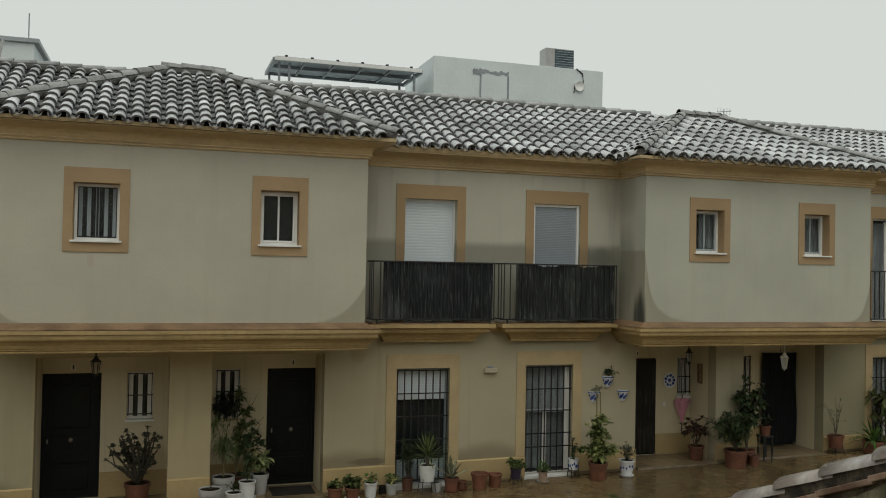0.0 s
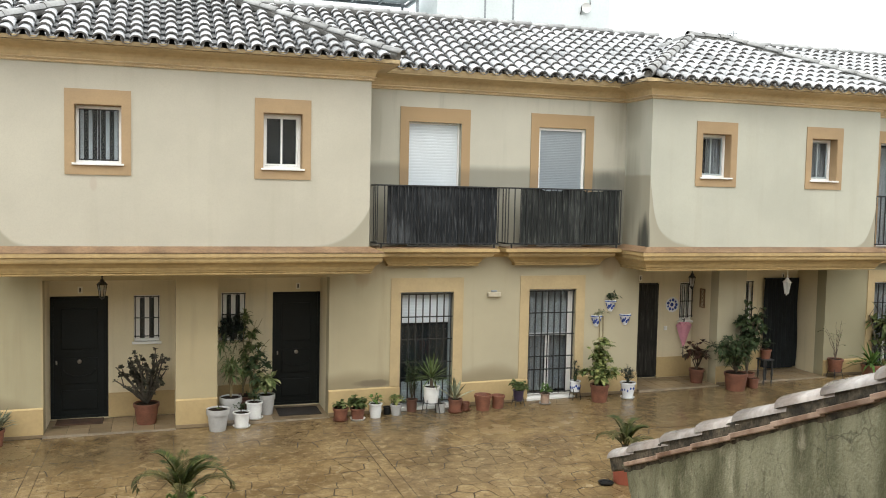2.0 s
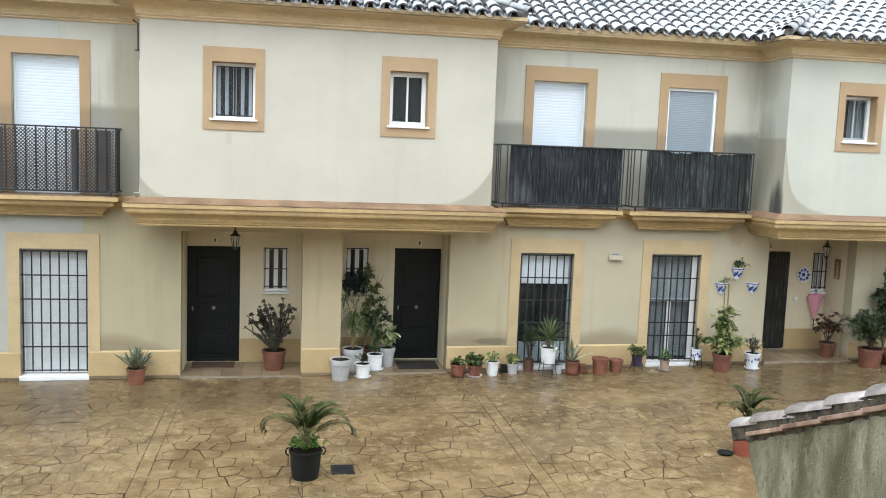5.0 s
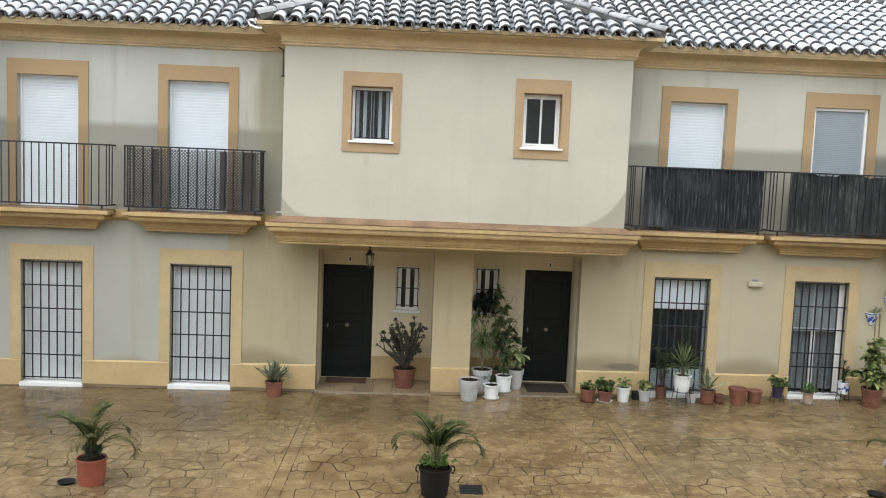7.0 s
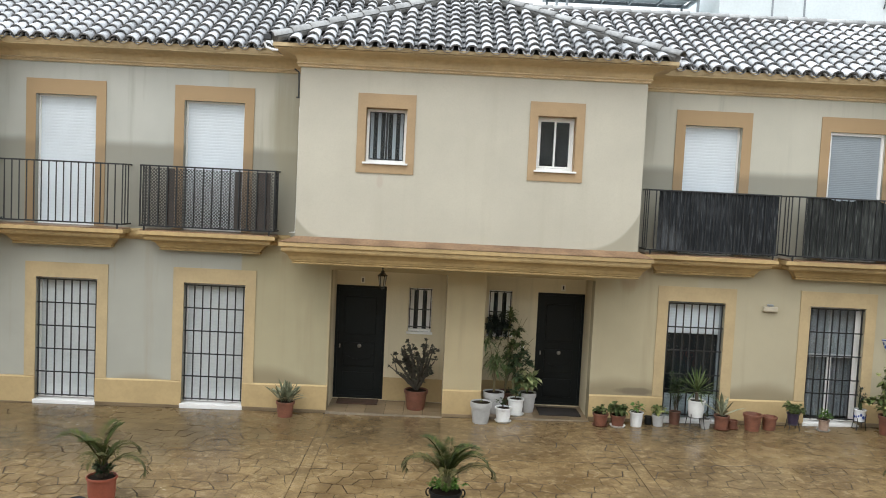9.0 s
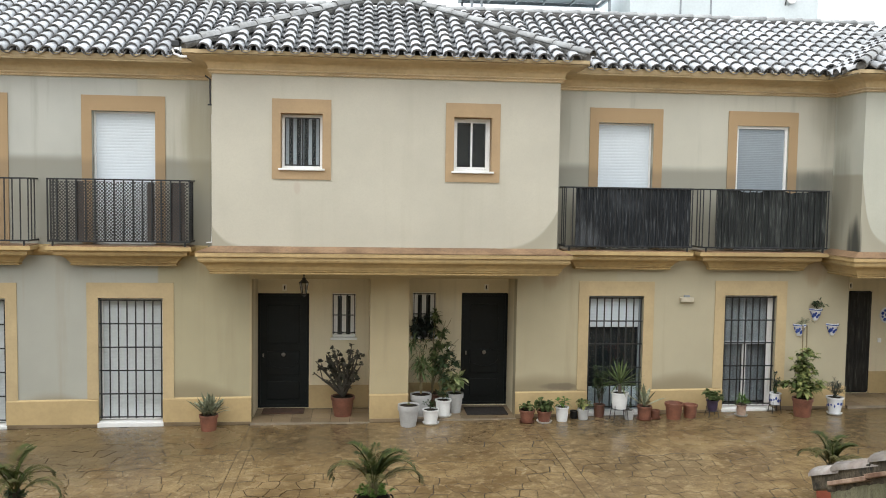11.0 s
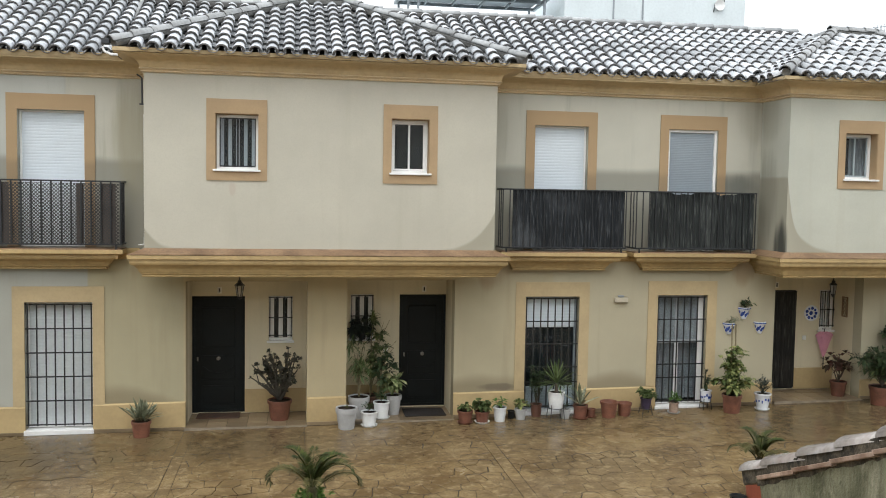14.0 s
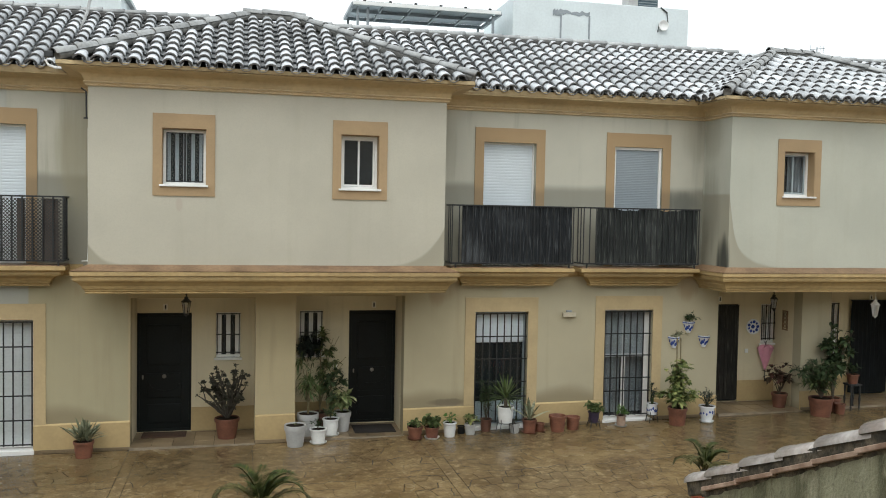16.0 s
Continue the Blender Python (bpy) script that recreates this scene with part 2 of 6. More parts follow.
M["terracotta_wall"] = surface("terracotta_capping_edge", (0.34, 0.20, 0.135), 0.4, 0.4, 5, 40, 0.4, vary=0.25, alt=(0.52, 0.38, 0.29))
M["cap_tile"] = surface("pale_weathered_cap_tile", (0.48, 0.41, 0.37), 0.20, 0.25, 3.5, 26, 0.25, vary=0.3, alt=(0.64, 0.60, 0.57), spec=0.8)
M["mortar"] = surface("dark_mossy_mortar", (0.05, 0.043, 0.028), 0.8, 0.6, 9, 40, 0.7, dist=0.012, alt=(0.15, 0.125, 0.085))
M["pot_grey"] = surface("grey_plastic_pot", (0.42, 0.42, 0.41), 0.5, 0.12, 4, 40, 0.05)
M["cream_box"] = surface("cream_plastic_housing", (0.50, 0.45, 0.34), 0.5, 0.12, 4, 40, 0.05)
M["pot_white"] = surface("white_plastic_pot", (0.76, 0.77, 0.76), 0.4, 0.10, 4, 40, 0.05)
M["pot_black"] = surface("black_plastic_pot", (0.010, 0.011, 0.011), 0.55, 0.2, 4, 40, 0.05, spec=0.25)
M["pot_brown"] = surface("brown_plastic_pot", (0.13, 0.06, 0.04), 0.5, 0.2, 4, 40, 0.05)
M["pot_purple"] = surface("purple_glazed_pot", (0.045, 0.032, 0.065), 0.4, 0.2, 4, 40, 0.05)
M["blue"] = surface("cobalt_blue_glaze", (0.05, 0.09, 0.33), 0.25, 0.25, 8, 40, 0.05)
M["ceramic"] = surface("white_glazed_ceramic", (0.74, 0.76, 0.78), 0.22, 0.08, 4, 40, 0.03)
M["soil"] = surface("wet_potting_soil", (0.022, 0.016, 0.011), 0.8, 0.4, 20, 80, 0.8, dist=0.01)
M["soil"].node_tree.nodes["Principled BSDF"].inputs["Specular IOR Level"].default_value = 0.1
M["bark"] = surface("grey_brown_stem_bark", (0.12, 0.095, 0.07), 0.75, 0.35, 10, 60, 0.5)
M["palm_trunk"] = surface("dark_fibrous_palm_trunk", (0.05, 0.034, 0.02), 0.8, 0.4, 14, 70, 0.8, dist=0.01)
M["jade_stem"] = surface("grey_fleshy_stem_bark", (0.075, 0.065, 0.05), 0.7, 0.3, 10, 60, 0.4)
# near-black sheet that paints in the darkness behind the glass
M["dark_backing"] = surface("blue_black_backing_sheet", (0.007, 0.013, 0.017), 0.7, 0.3, 3, 40, 0.1)
M["dark_cloth"] = surface("charcoal_curtain_cloth", (0.012, 0.015, 0.016), 0.8, 0.3, 3, 60, 0.2, spec=0.2)
M["rattan"] = surface("honey_brown_rattan", (0.28, 0.185, 0.105), 0.6, 0.3, 8, 60, 0.3)
M["cane"] = surface("bamboo_cane", (0.20, 0.16, 0.08), 0.5, 0.3, 6, 40, 0.1)
M["mat"] = surface("dark_coir_doormat", (0.022, 0.018, 0.016), 0.9, 0.3, 6, 120, 0.6)
M["mat_brown"] = surface("brown_coir_doormat", (0.075, 0.04, 0.025), 0.9, 0.3, 6, 120, 0.6)
M["floor_tile"] = surface("tan_porch_floor_tile", (0.25, 0.185, 0.11), 0.35, 0.2, 2, 30, 0.1, vary=0.2)
M["nosing"] = surface("pale_step_nosing", (0.25, 0.205, 0.15), 0.5, 0.3, 5, 40, 0.2)
M["grout"] = surface("dark_grout", (0.10, 0.08, 0.06), 0.8, 0.3, 4, 50, 0.3)
M["paper"] = surface("white_glazed_tile", (0.75, 0.72, 0.62), 0.4, 0.05, 4, 40, 0.0)
M["ink"] = surface("dark_glazed_mark", (0.03, 0.03, 0.035), 0.4, 0.1, 4, 40, 0.0)
M["pink"] = surface("pink_umbrella_cloth", (0.66, 0.30, 0.38), 0.7, 0.2, 5, 60, 0.1)
M["white_render"] = surface("white_rendered_wall", (0.70, 0.76, 0.77), 0.8, 0.08, 0.5, 12, 0.15)
M["grey_steel"] = surface("galvanised_steel", (0.30, 0.33, 0.35), 0.45, 0.2, 2, 30, 0.1, metal=0.4)
M["panel"] = surface("grey_roof_panel", (0.36, 0.40, 0.42), 0.4, 0.2, 0.8, 20, 0.05)
M["fan_grille"] = surface("dark_teal_fan_grille", (0.05, 0.09, 0.11), 0.5, 0.25, 4, 30, 0.1)
M["interior"] = surface("darkened_room_plaster", (0.07, 0.08, 0.09), 0.9, 0.1, 1, 20, 0.0)
M["curtain"] = surface("pale_grey_curtain", (0.42, 0.44, 0.46), 0.8, 0.15, 4, 40, 0.1)
M["curtain_dark"] = surface("grey_interior_blind", (0.34, 0.36, 0.38), 0.8, 0.2, 3, 40, 0.1)
M["opposite"] = surface("cream_wall_opposite", (0.60, 0.56, 0.48), 0.8, 0.1, 0.7, 30, 0.2)
M["palm"] = foliage_mat("palm_leaf", (0.030, 0.046, 0.009), (0.082, 0.098, 0.020))
M["palm_dry"] = foliage_mat("palm_leaf_yellowing", (0.06, 0.062, 0.018), (0.14, 0.12, 0.045))
M["green"] = foliage_mat("bright_green_leaf", (0.055, 0.12, 0.025), (0.13, 0.20, 0.05))
M["yucca"] = foliage_mat("pale_green_strap_leaf", (0.075, 0.115, 0.035), (0.17, 0.21, 0.09))
M["cover"] = foliage_mat("fresh_green_ground_cover", (0.09, 0.19, 0.035), (0.17, 0.28, 0.06))
M["deep"] = foliage_mat("deep_green_leaf", (0.03, 0.052, 0.024), (0.075, 0.105, 0.042))
M["jade"] = foliage_mat("dull_purple_green_leaf", (0.05, 0.055, 0.038), (0.14, 0.125, 0.095))
M["variegated"] = foliage_mat("cream_edged_leaf", (0.10, 0.15, 0.045), (0.50, 0.50, 0.27))
M["climber"] = foliage_mat("yellow_green_splashed_leaf", (0.07, 0.105, 0.03), (0.30, 0.31, 0.11))
M["olive"] = foliage_mat("olive_green_leaf", (0.06, 0.09, 0.028), (0.16, 0.18, 0.07))
M["aloe"] = foliage_mat("grey_green_fleshy_leaf", (0.15, 0.165, 0.10), (0.34, 0.34, 0.23))
M["redleaf"] = foliage_mat("dark_red_green_leaf", (0.045, 0.035, 0.02), (0.10, 0.035, 0.03))
M["lavender"] = foliage_mat("dark_grey_green_leaf", (0.03, 0.04, 0.035), (0.06, 0.075, 0.06))


def glass_mat(name, tint, rough=0.03):
    m, n, l, b = nodes_of(name)
    b.inputs["Base Color"].default_value = (*tint, 1)
    b.inputs["Roughness"].default_value = rough
    b.inputs["Transmission Weight"].default_value = 1.0
    b.inputs["IOR"].default_value = 1.45
    return m


M["glass"] = glass_mat("window_glass", (0.75, 0.8, 0.82))
M["lamp_glass"] = glass_mat("frosted_lantern_glass", (0.85, 0.85, 0.82), 0.35)


def paving_mat():
    """Wet stamped concrete: tan to brown, random damp patches, darker along the wall foot, worn pale backs, high gloss
    where water lies.
    """
    m, n, l, b = nodes_of("wet_stamped_concrete")
    big, mid, fine = noise_at(n, l, 0.35, 5), noise_at(n, l, 2.2, 5), noise_at(n, l, 45, 4)
    o = n.new("ShaderNodeObjectInfo")
    isl = n.new("ShaderNodeNewGeometry").outputs["Random Per Island"]
    c = blend(n, l, ramp(n, l, mid, 0.3, 0.72), (0.142, 0.092, 0.039), (0.287, 0.202, 0.097))
    c = blend(n, l, maths(n, l, "MULTIPLY", ramp(n, l, big, 0.42, 0.68), 0.6), c, (0.154, 0.113, 0.063))
    mott = noise_at(n, l, 7.5, 5, rough=0.65)
    c = blend(n, l, maths(n, l, "MULTIPLY", ramp(n, l, mott, 0.50, 0.68), 0.55), c, (0.361, 0.273, 0.154))
    c = blend(n, l, maths(n, l, "MULTIPLY", ramp(n, l, maths(n, l, "SUBTRACT", 1.0, mott), 0.53, 0.70), 0.6), c, (0.111, 0.071, 0.037))
    c = blend(n, l, 1.0, c, blend(n, l, isl, (0.94,) * 3, (1.04,) * 3), "MULTIPLY")
    c = blend(n, l, maths(n, l, "MULTIPLY", ramp(n, l, fine, 0.42, 0.70), 0.5), c, (0.106, 0.071, 0.039))
    g = n.new("ShaderNodeNewGeometry")
    xyz = n.new("ShaderNodeSeparateXYZ")
    l.new(g.outputs["Position"], xyz.inputs[0])
    # four broad darker patches along the foot of the wall, ragged by noise
    for mx, my, rx, ry, amount in ((-5.2, -1.3, 4.2, 2.0, 0.75), (-0.6, -0.9, 2.0, 1.2, 0.45), (4.6, -0.7, 2.4, 0.8, 0.4), (9.8, -1.2, 3.6, 2.3, 0.6)):
        qx = maths(n, l, "DIVIDE", maths(n, l, "SUBTRACT", xyz.outputs[0], mx), rx)
        qy = maths(n, l, "DIVIDE", maths(n, l, "SUBTRACT", xyz.outputs[1], my), ry)
        near = maths(n, l, "SUBTRACT", 1.0, maths(n, l, "MULTIPLY_ADD", qx, qx, maths(n, l, "MULTIPLY", qy, qy)))
        near = maths(n, l, "ADD", near, maths(n, l, "MULTIPLY_ADD", mid, 2.0, -1.0))
        c = blend(n, l, maths(n, l, "MULTIPLY", ramp(n, l, near, -0.1, 0.9), amount), c, blend(n, l, 1.0, c, (0.42, 0.44, 0.45), "MULTIPLY"))
    l.new(c, b.inputs["Base Color"])
    pool = ramp(n, l, big, 0.36, 0.62)
    l.new(maths(n, l, "MULTIPLY_ADD", maths(n, l, "SUBTRACT", 1.0, pool), 0.17, maths(n, l, "MULTIPLY_ADD", mid, 0.12, 0.08)), b.inputs["Roughness"])
    b.inputs["Specular IOR Level"].default_value = 0.24
    h = maths(n, l, "ADD", maths(n, l, "MULTIPLY", maths(n, l, "ADD", mid, maths(n, l, "MULTIPLY", mott, 0.45)), 1.5), maths(n, l, "MULTIPLY", fine, 0.3))
    bumped(n, l, b, h, 0.34, 0.014)
    return m


M["paving"] = paving_mat()
M["joint"] = surface("dark_paving_joint", (0.045, 0.028, 0.014), 0.7, 0.3, 4, 40, 0.3, spec=0.15)


def mossy_wall():
    """Unpainted render, grey-green with algae in long runs and pale worn patches."""
    m, n, l, b = nodes_of("algae_stained_render")
    runs, blot, grain = noise_at(n, l, 2.6, 5, (1, 1.5, 0.28)), noise_at(n, l, 2.2, 6), noise_at(n, l, 40, 4)
    c = blend(n, l, ramp(n, l, runs, 0.34, 0.66), (0.075, 0.075, 0.038), (0.27, 0.265, 0.175))
    c = blend(n, l, maths(n, l, "MULTIPLY", ramp(n, l, blot, 0.48, 0.7), 0.6), c, (0.13, 0.135, 0.075))
    c = blend(n, l, maths(n, l, "MULTIPLY", ramp(n, l, noise_at(n, l, 5, 6, (1, 1.4, 0.6), 0.7), 0.52, 0.68), 0.55), c, (0.42, 0.39, 0.29))
    c = blend(n, l, maths(n, l, "MULTIPLY", ramp(n, l, noise_at(n, l, 13, 6, (1, 1.2, 0.7), 0.7), 0.53, 0.66), 0.6), c, (0.065, 0.062, 0.032))
    # fine cracks
    vo = n.new("ShaderNodeTexVoronoi")
    vo.feature = "DISTANCE_TO_EDGE"
    vo.inputs["Scale"].default_value = 3.2
    warp = n.new("ShaderNodeVectorMath")
    warp.operation = "MULTIPLY_ADD"
    tw = n.new("ShaderNodeTexNoise")
    tw.inputs["Scale"].default_value = 6.0
    geo = n.new("ShaderNodeNewGeometry")
    l.new(geo.outputs["Position"], tw.inputs["Vector"])
    l.new(tw.outputs["Color"], warp.inputs[0])
    warp.inputs[1].default_value = (0.25, 0.25, 0.25)
    l.new(geo.outputs["Position"], warp.inputs[2])
    l.new(warp.outputs[0], vo.inputs["Vector"])
    crack = maths(n, l, "MULTIPLY", maths(n, l, "SUBTRACT", 1.0, ramp(n, l, vo.outputs["Distance"], 0.004, 0.03)), ramp(n, l, noise_at(n, l, 1.3, 3), 0.46, 0.6))
    c = blend(n, l, maths(n, l, "MULTIPLY", crack, 0.6), c, (0.05, 0.045, 0.025))
    l.new(c, b.inputs["Base Color"])
    b.inputs["Roughness"].default_value = 0.55
    bumped(n, l, b, maths(n, l, "ADD", grain, blot), 0.8, 0.015)
    return m


M["mossy"] = mossy_wall()


# ---- building blocks ----
def part(name, bm, material, parent=None, label="", smooth=False):
    me = bpy.data.meshes.new(name)
    bm.normal_update()
    bm.to_mesh(me)
    bm.free()
    me.materials.append(material)
    if smooth:
        for p in me.polygons:
            p.use_smooth = True
        me.set_sharp_from_angle(angle=radians(42))
    ob = new(name, me)
    ob.parent = parent
    if label:
        ob["label"] = label
    return ob


def thing(name, label, category, group="", kind="", at=(0, 0, 0)):
    ob = new(name)
    ob.location = at
    ob.empty_display_size = 0.1
    return tagged(ob, label, category, group, kind)


def box(bm, x0, x1, y0, y1, z0, z1, bevel=0.0):
    v = [bm.verts.new(p) for p in ((x0, y0, z0), (x1, y0, z0), (x1, y1, z0), (x0, y1, z0), (x0, y0, z1), (x1, y0, z1), (x1, y1, z1), (x0, y1, z1))]
    fs = [bm.faces.new([v[i] for i in q]) for q in ((3, 2, 1, 0), (4, 5, 6, 7), (0, 1, 5, 4), (1, 2, 6, 5), (2, 3, 7, 6), (3, 0, 4, 7))]
    if bevel:
        es = list({e for f in fs for e in f.edges})
        bmesh.ops.bevel(bm, geom=es, offset=bevel, segments=2, affect="EDGES", profile=0.5)
    return bm


def boxed(*a, **k):
    return box(bmesh.new(), *a, **k)


def sweep(bm, path, profile, cap=True):
    """Draws a moulding (out, z) along a line in plan; out is to the right of the way it runs; corners are mitred."""
    P = [Vector(p) for p in path]
    rings = []
    for i, p in enumerate(P):
        ns = []
        for a, b in ((i - 1, i), (i, i + 1)):
            if 0 <= a and b < len(P):
                d = (P[b] - P[a]).normalized()
                ns.append(Vector((d.y, -d.x)))
        o = ns[0] if len(ns) == 1 else (ns[0] + ns[1]) / (1 + ns[0].dot(ns[1]))
        rings.append([bm.verts.new((p.x + o.x * u, p.y + o.y * u, z)) for u, z in profile])
    for r, s in zip(rings, rings[1:]):
        for i in range(len(profile) - 1):
            bm.faces.new((r[i], s[i], s[i + 1], r[i + 1]))
    if cap:
        bm.faces.new(rings[0])
        bm.faces.new(rings[-1][::-1])
    bmesh.ops.recalc_face_normals(bm, faces=bm.faces)
    return bm


def pierced(x0, x1, z0, z1, y0, y1, holes):
    """A wall slab with rectangular openings (x0, x1, z0, z1) right through it."""
    bm = bmesh.new()
    xs = sorted({x0, x1, *[h[0] for h in holes], *[h[1] for h in holes]})
    for a, b in zip(xs, xs[1:]):
        cuts = sorted((h[2], h[3]) for h in holes if h[0] < (a + b) / 2 < h[1])
        lo = z0
        for c, d in cuts:
            if c > lo + 1e-4:
                box(bm, a, b, y0, y1, lo, c)
            lo = d
        if lo < z1 - 1e-4:
            box(bm, a, b, y0, y1, lo, z1)
    bmesh.ops.remove_doubles(bm, verts=bm.verts, dist=1e-5)
    seen = {}
    for f in bm.faces:
        seen.setdefault(tuple(round(c, 3) for c in f.calc_center_median()) , []).append(f)
    bmesh.ops.delete(bm, geom=[f for g in seen.values() if len(g) > 1 for f in g], context="FACES_ONLY")
    return bm


def tube(bm, pts, radii, seg=6, cap=True):
    """A round bar along points; radii one number or one a point."""
    P = [Vector(p) for p in pts]
    R = radii if isinstance(radii, (list, tuple)) else [radii] * len(P)
    rings = []
    for i, p in enumerate(P):
        d = (P[min(i + 1, len(P) - 1)] - P[max(i - 1, 0)]).normalized()
        a = d.cross(Vector((0, 0, 1)) if abs(d.z) < 0.9 else Vector((1, 0, 0))).normalized()
        b = d.cross(a)
        rings.append([bm.verts.new(p + (a * math.cos(t) + b * math.sin(t)) * R[i]) for t in [2 * math.pi * k / seg for k in range(seg)]])
    for r, s in zip(rings, rings[1:]):
        for k in range(seg):
            bm.faces.new((r[k], r[(k + 1) % seg], s[(k + 1) % seg], s[k]))
    if cap and seg > 2:
        bm.faces.new(rings[0][::-1])
        bm.faces.new(rings[-1])
    return bm


def lathe(bm, profile, seg=20, at=(0, 0, 0)):
    """Turns a profile (radius, z) round the upright axis; a radius of 0 closes it."""
    cx, cy, cz = at
    rings = []
    for r, z in profile:
        n = 1 if r < 1e-5 else seg
        rings.append([bm.verts.new((cx + r * math.cos(2 * math.pi * k / seg), cy + r * math.sin(2 * math.pi * k / seg), cz + z)) for k in range(n)])
    for r, s in zip(rings, rings[1:]):
        for k in range(seg):
            q = [r[k % len(r)], r[(k + 1) % len(r)], s[(k + 1) % len(s)], s[k % len(s)]]
            q = list(dict.fromkeys(q))
            if len(q) > 2:
                bm.faces.new(q)
    bmesh.ops.recalc_face_normals(bm, faces=bm.faces)
    return bm


def ground_z(x):
    """The lane climbs gently along the row, a little more beyond the second porch."""
    return 0.107 + (x - 1.0) * (0.022 if x > 1.0 else 0.0103)


# ---- the row of houses: setting ----
BACK, BLOCK, PORCH = 0.25, -0.89, 0.84
PORCHES = [(-1.53, 0.38), (1.02, 2.81), (8.60, 10.33), (10.95, 12.85)]
BLOCKS = [(-2.01, 3.26), (8.22, 13.12)]
LOW_WINDOWS = [(-6.34, -5.345, 0.06), (-3.93, -2.93, 0.095), (4.03, 4.975, 0.20), (6.39, 7.31, 0.24), (14.05, 15.0, 0.40)]
UP_WINDOWS = [(-6.385, -5.415), (-4.0, -3.03), (4.122, 5.053), (6.495, 7.405), (14.02, 14.95)]
FRONT_WINDOWS = [(-1.0, -0.37), (1.615, 2.205), (9.235, 9.825), (11.575, 12.145)]
FW1 = 5.035


def sill_z(x):
    """Height of the small front windows' sills: a little higher on the second block."""
    return 4.178 if x < 5 else 4.235


LOW_TOP = [2.115, 2.125, 2.195, 2.215, 2.26]

holes = [(a, b, -0.5, 2.46 + 0.008 * a) for a, b in PORCHES] + [(a, b, z, t) for (a, b, z), t in zip(LOW_WINDOWS, LOW_TOP)]
tagged(part("wall_ground_floor", pierced(-13, 21, -0.5, 2.95, 0.0, BACK, holes), M["wall_low"]), "cream rendered ground-floor wall, damp and stained low down", "wall", kind="structure")
recess = [(a, b, 2.98, 5.08) for a, b in UP_WINDOWS]
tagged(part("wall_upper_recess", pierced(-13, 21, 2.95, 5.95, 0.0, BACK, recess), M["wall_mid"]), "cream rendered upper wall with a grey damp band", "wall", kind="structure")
for i, (a, b) in enumerate(BLOCKS + [(-13.0, -7.12), (18.1, 21.0)]):
    hs = [(p, q, sill_z(p), FW1) for p, q in FRONT_WINDOWS if a < p < b]
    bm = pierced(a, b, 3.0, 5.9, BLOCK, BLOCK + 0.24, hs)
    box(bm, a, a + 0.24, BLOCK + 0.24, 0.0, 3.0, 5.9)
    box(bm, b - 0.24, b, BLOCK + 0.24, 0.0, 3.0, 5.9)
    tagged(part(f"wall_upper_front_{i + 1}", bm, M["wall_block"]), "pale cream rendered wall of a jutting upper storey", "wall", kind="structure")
    tagged(part(f"floor_slab_{i + 1}", boxed(a + 0.012, b - 0.012, BLOCK + 0.012, -0.002, 2.612, 2.998), M["wall_porch"]), "cream painted underside of the jutting storey", "slab", kind="structure")

# porch walls, floors of tile with a riser
for i, (a, b) in enumerate(PORCHES):
    zf = ground_z((a + b) / 2) + 0.030
    sunk = 0.45 if i == 3 else 0.0
    doors = [(-1.53, -0.655), (1.985, 2.81), (8.66, 9.54), (12.08, 12.85)][i]
    win = [(-0.26, 0.14), (1.13, 1.53), (10.02, 10.36), (11.40, 11.76)][i]
    top = 2.115 + 0.009 * (a + 1.5)
    hs = [(max(doors[0], a), min(doors[1], b), zf, top), (max(win[0], a), min(win[1], b), 1.325 - sunk + 0.009 * a, 2.13 + 0.009 * a)]
    bm = pierced(a, b, zf - 0.4, 2.62, PORCH, PORCH + 0.2, hs)
    box(bm, a - 0.2, a, BACK + 0.002, PORCH + 0.2, zf - 0.4, 2.62)
    box(bm, b, b + 0.2, BACK + 0.002, PORCH + 0.2, zf - 0.4, 2.62)
    tagged(part(f"wall_porch_{i + 1}", bm, M["wall_porch"]), "shaded cream rendered walls of an entrance porch", "wall", kind="structure")
    tagged(part(f"ceiling_porch_{i + 1}", boxed(a, b, 0.002, PORCH, 2.47 + 0.008 * a, 2.60), M["wall_porch"]), "cream rendered porch ceiling", "ceiling", kind="structure")
    floor = tagged(part(f"floor_porch_{i + 1}", boxed(a, b, -0.10, PORCH, zf - 0.4, zf - 0.012), M["grout"]), "tan tiled porch floor, wet", "floor", kind="structure")
    tagged(part("trim_step_edge", boxed(a - 0.004, b + 0.004, -0.137, -0.121, zf - 0.4, zf + 0.001, bevel=0.004), M["nosing"]), "pale worn nosing along the porch step", "step edge", kind="structure")
    nx = round((b - a) / 0.30)
    w = (b - a) / nx
    me = None
    for k in range(nx):
        for j in range(3):
            if me is None:
                bm = boxed(-w / 2 + 0.004, w / 2 - 0.004, -0.147, 0.147, -0.012, 0.0, bevel=0.002)
                t = part("floor_tile", bm, M["floor_tile"], floor)
                me = t.data
            else:
                t = new("floor_tile", me)
                t.parent = floor
            t.location = (a + w * (k + 0.5), 0.03 + 0.302 * j, zf)
    bm = bmesh.new()
    s0, s1 = (doors[1], b) if i in (0, 2) else (a, doors[0])
    box(bm, s0, s1, PORCH - 0.015, PORCH, zf, zf + 0.40, bevel=0.003)
    tagged(part("baseboard", bm, M["plinth"]), "ochre painted dado inside the porch", "baseboard", kind="structure")

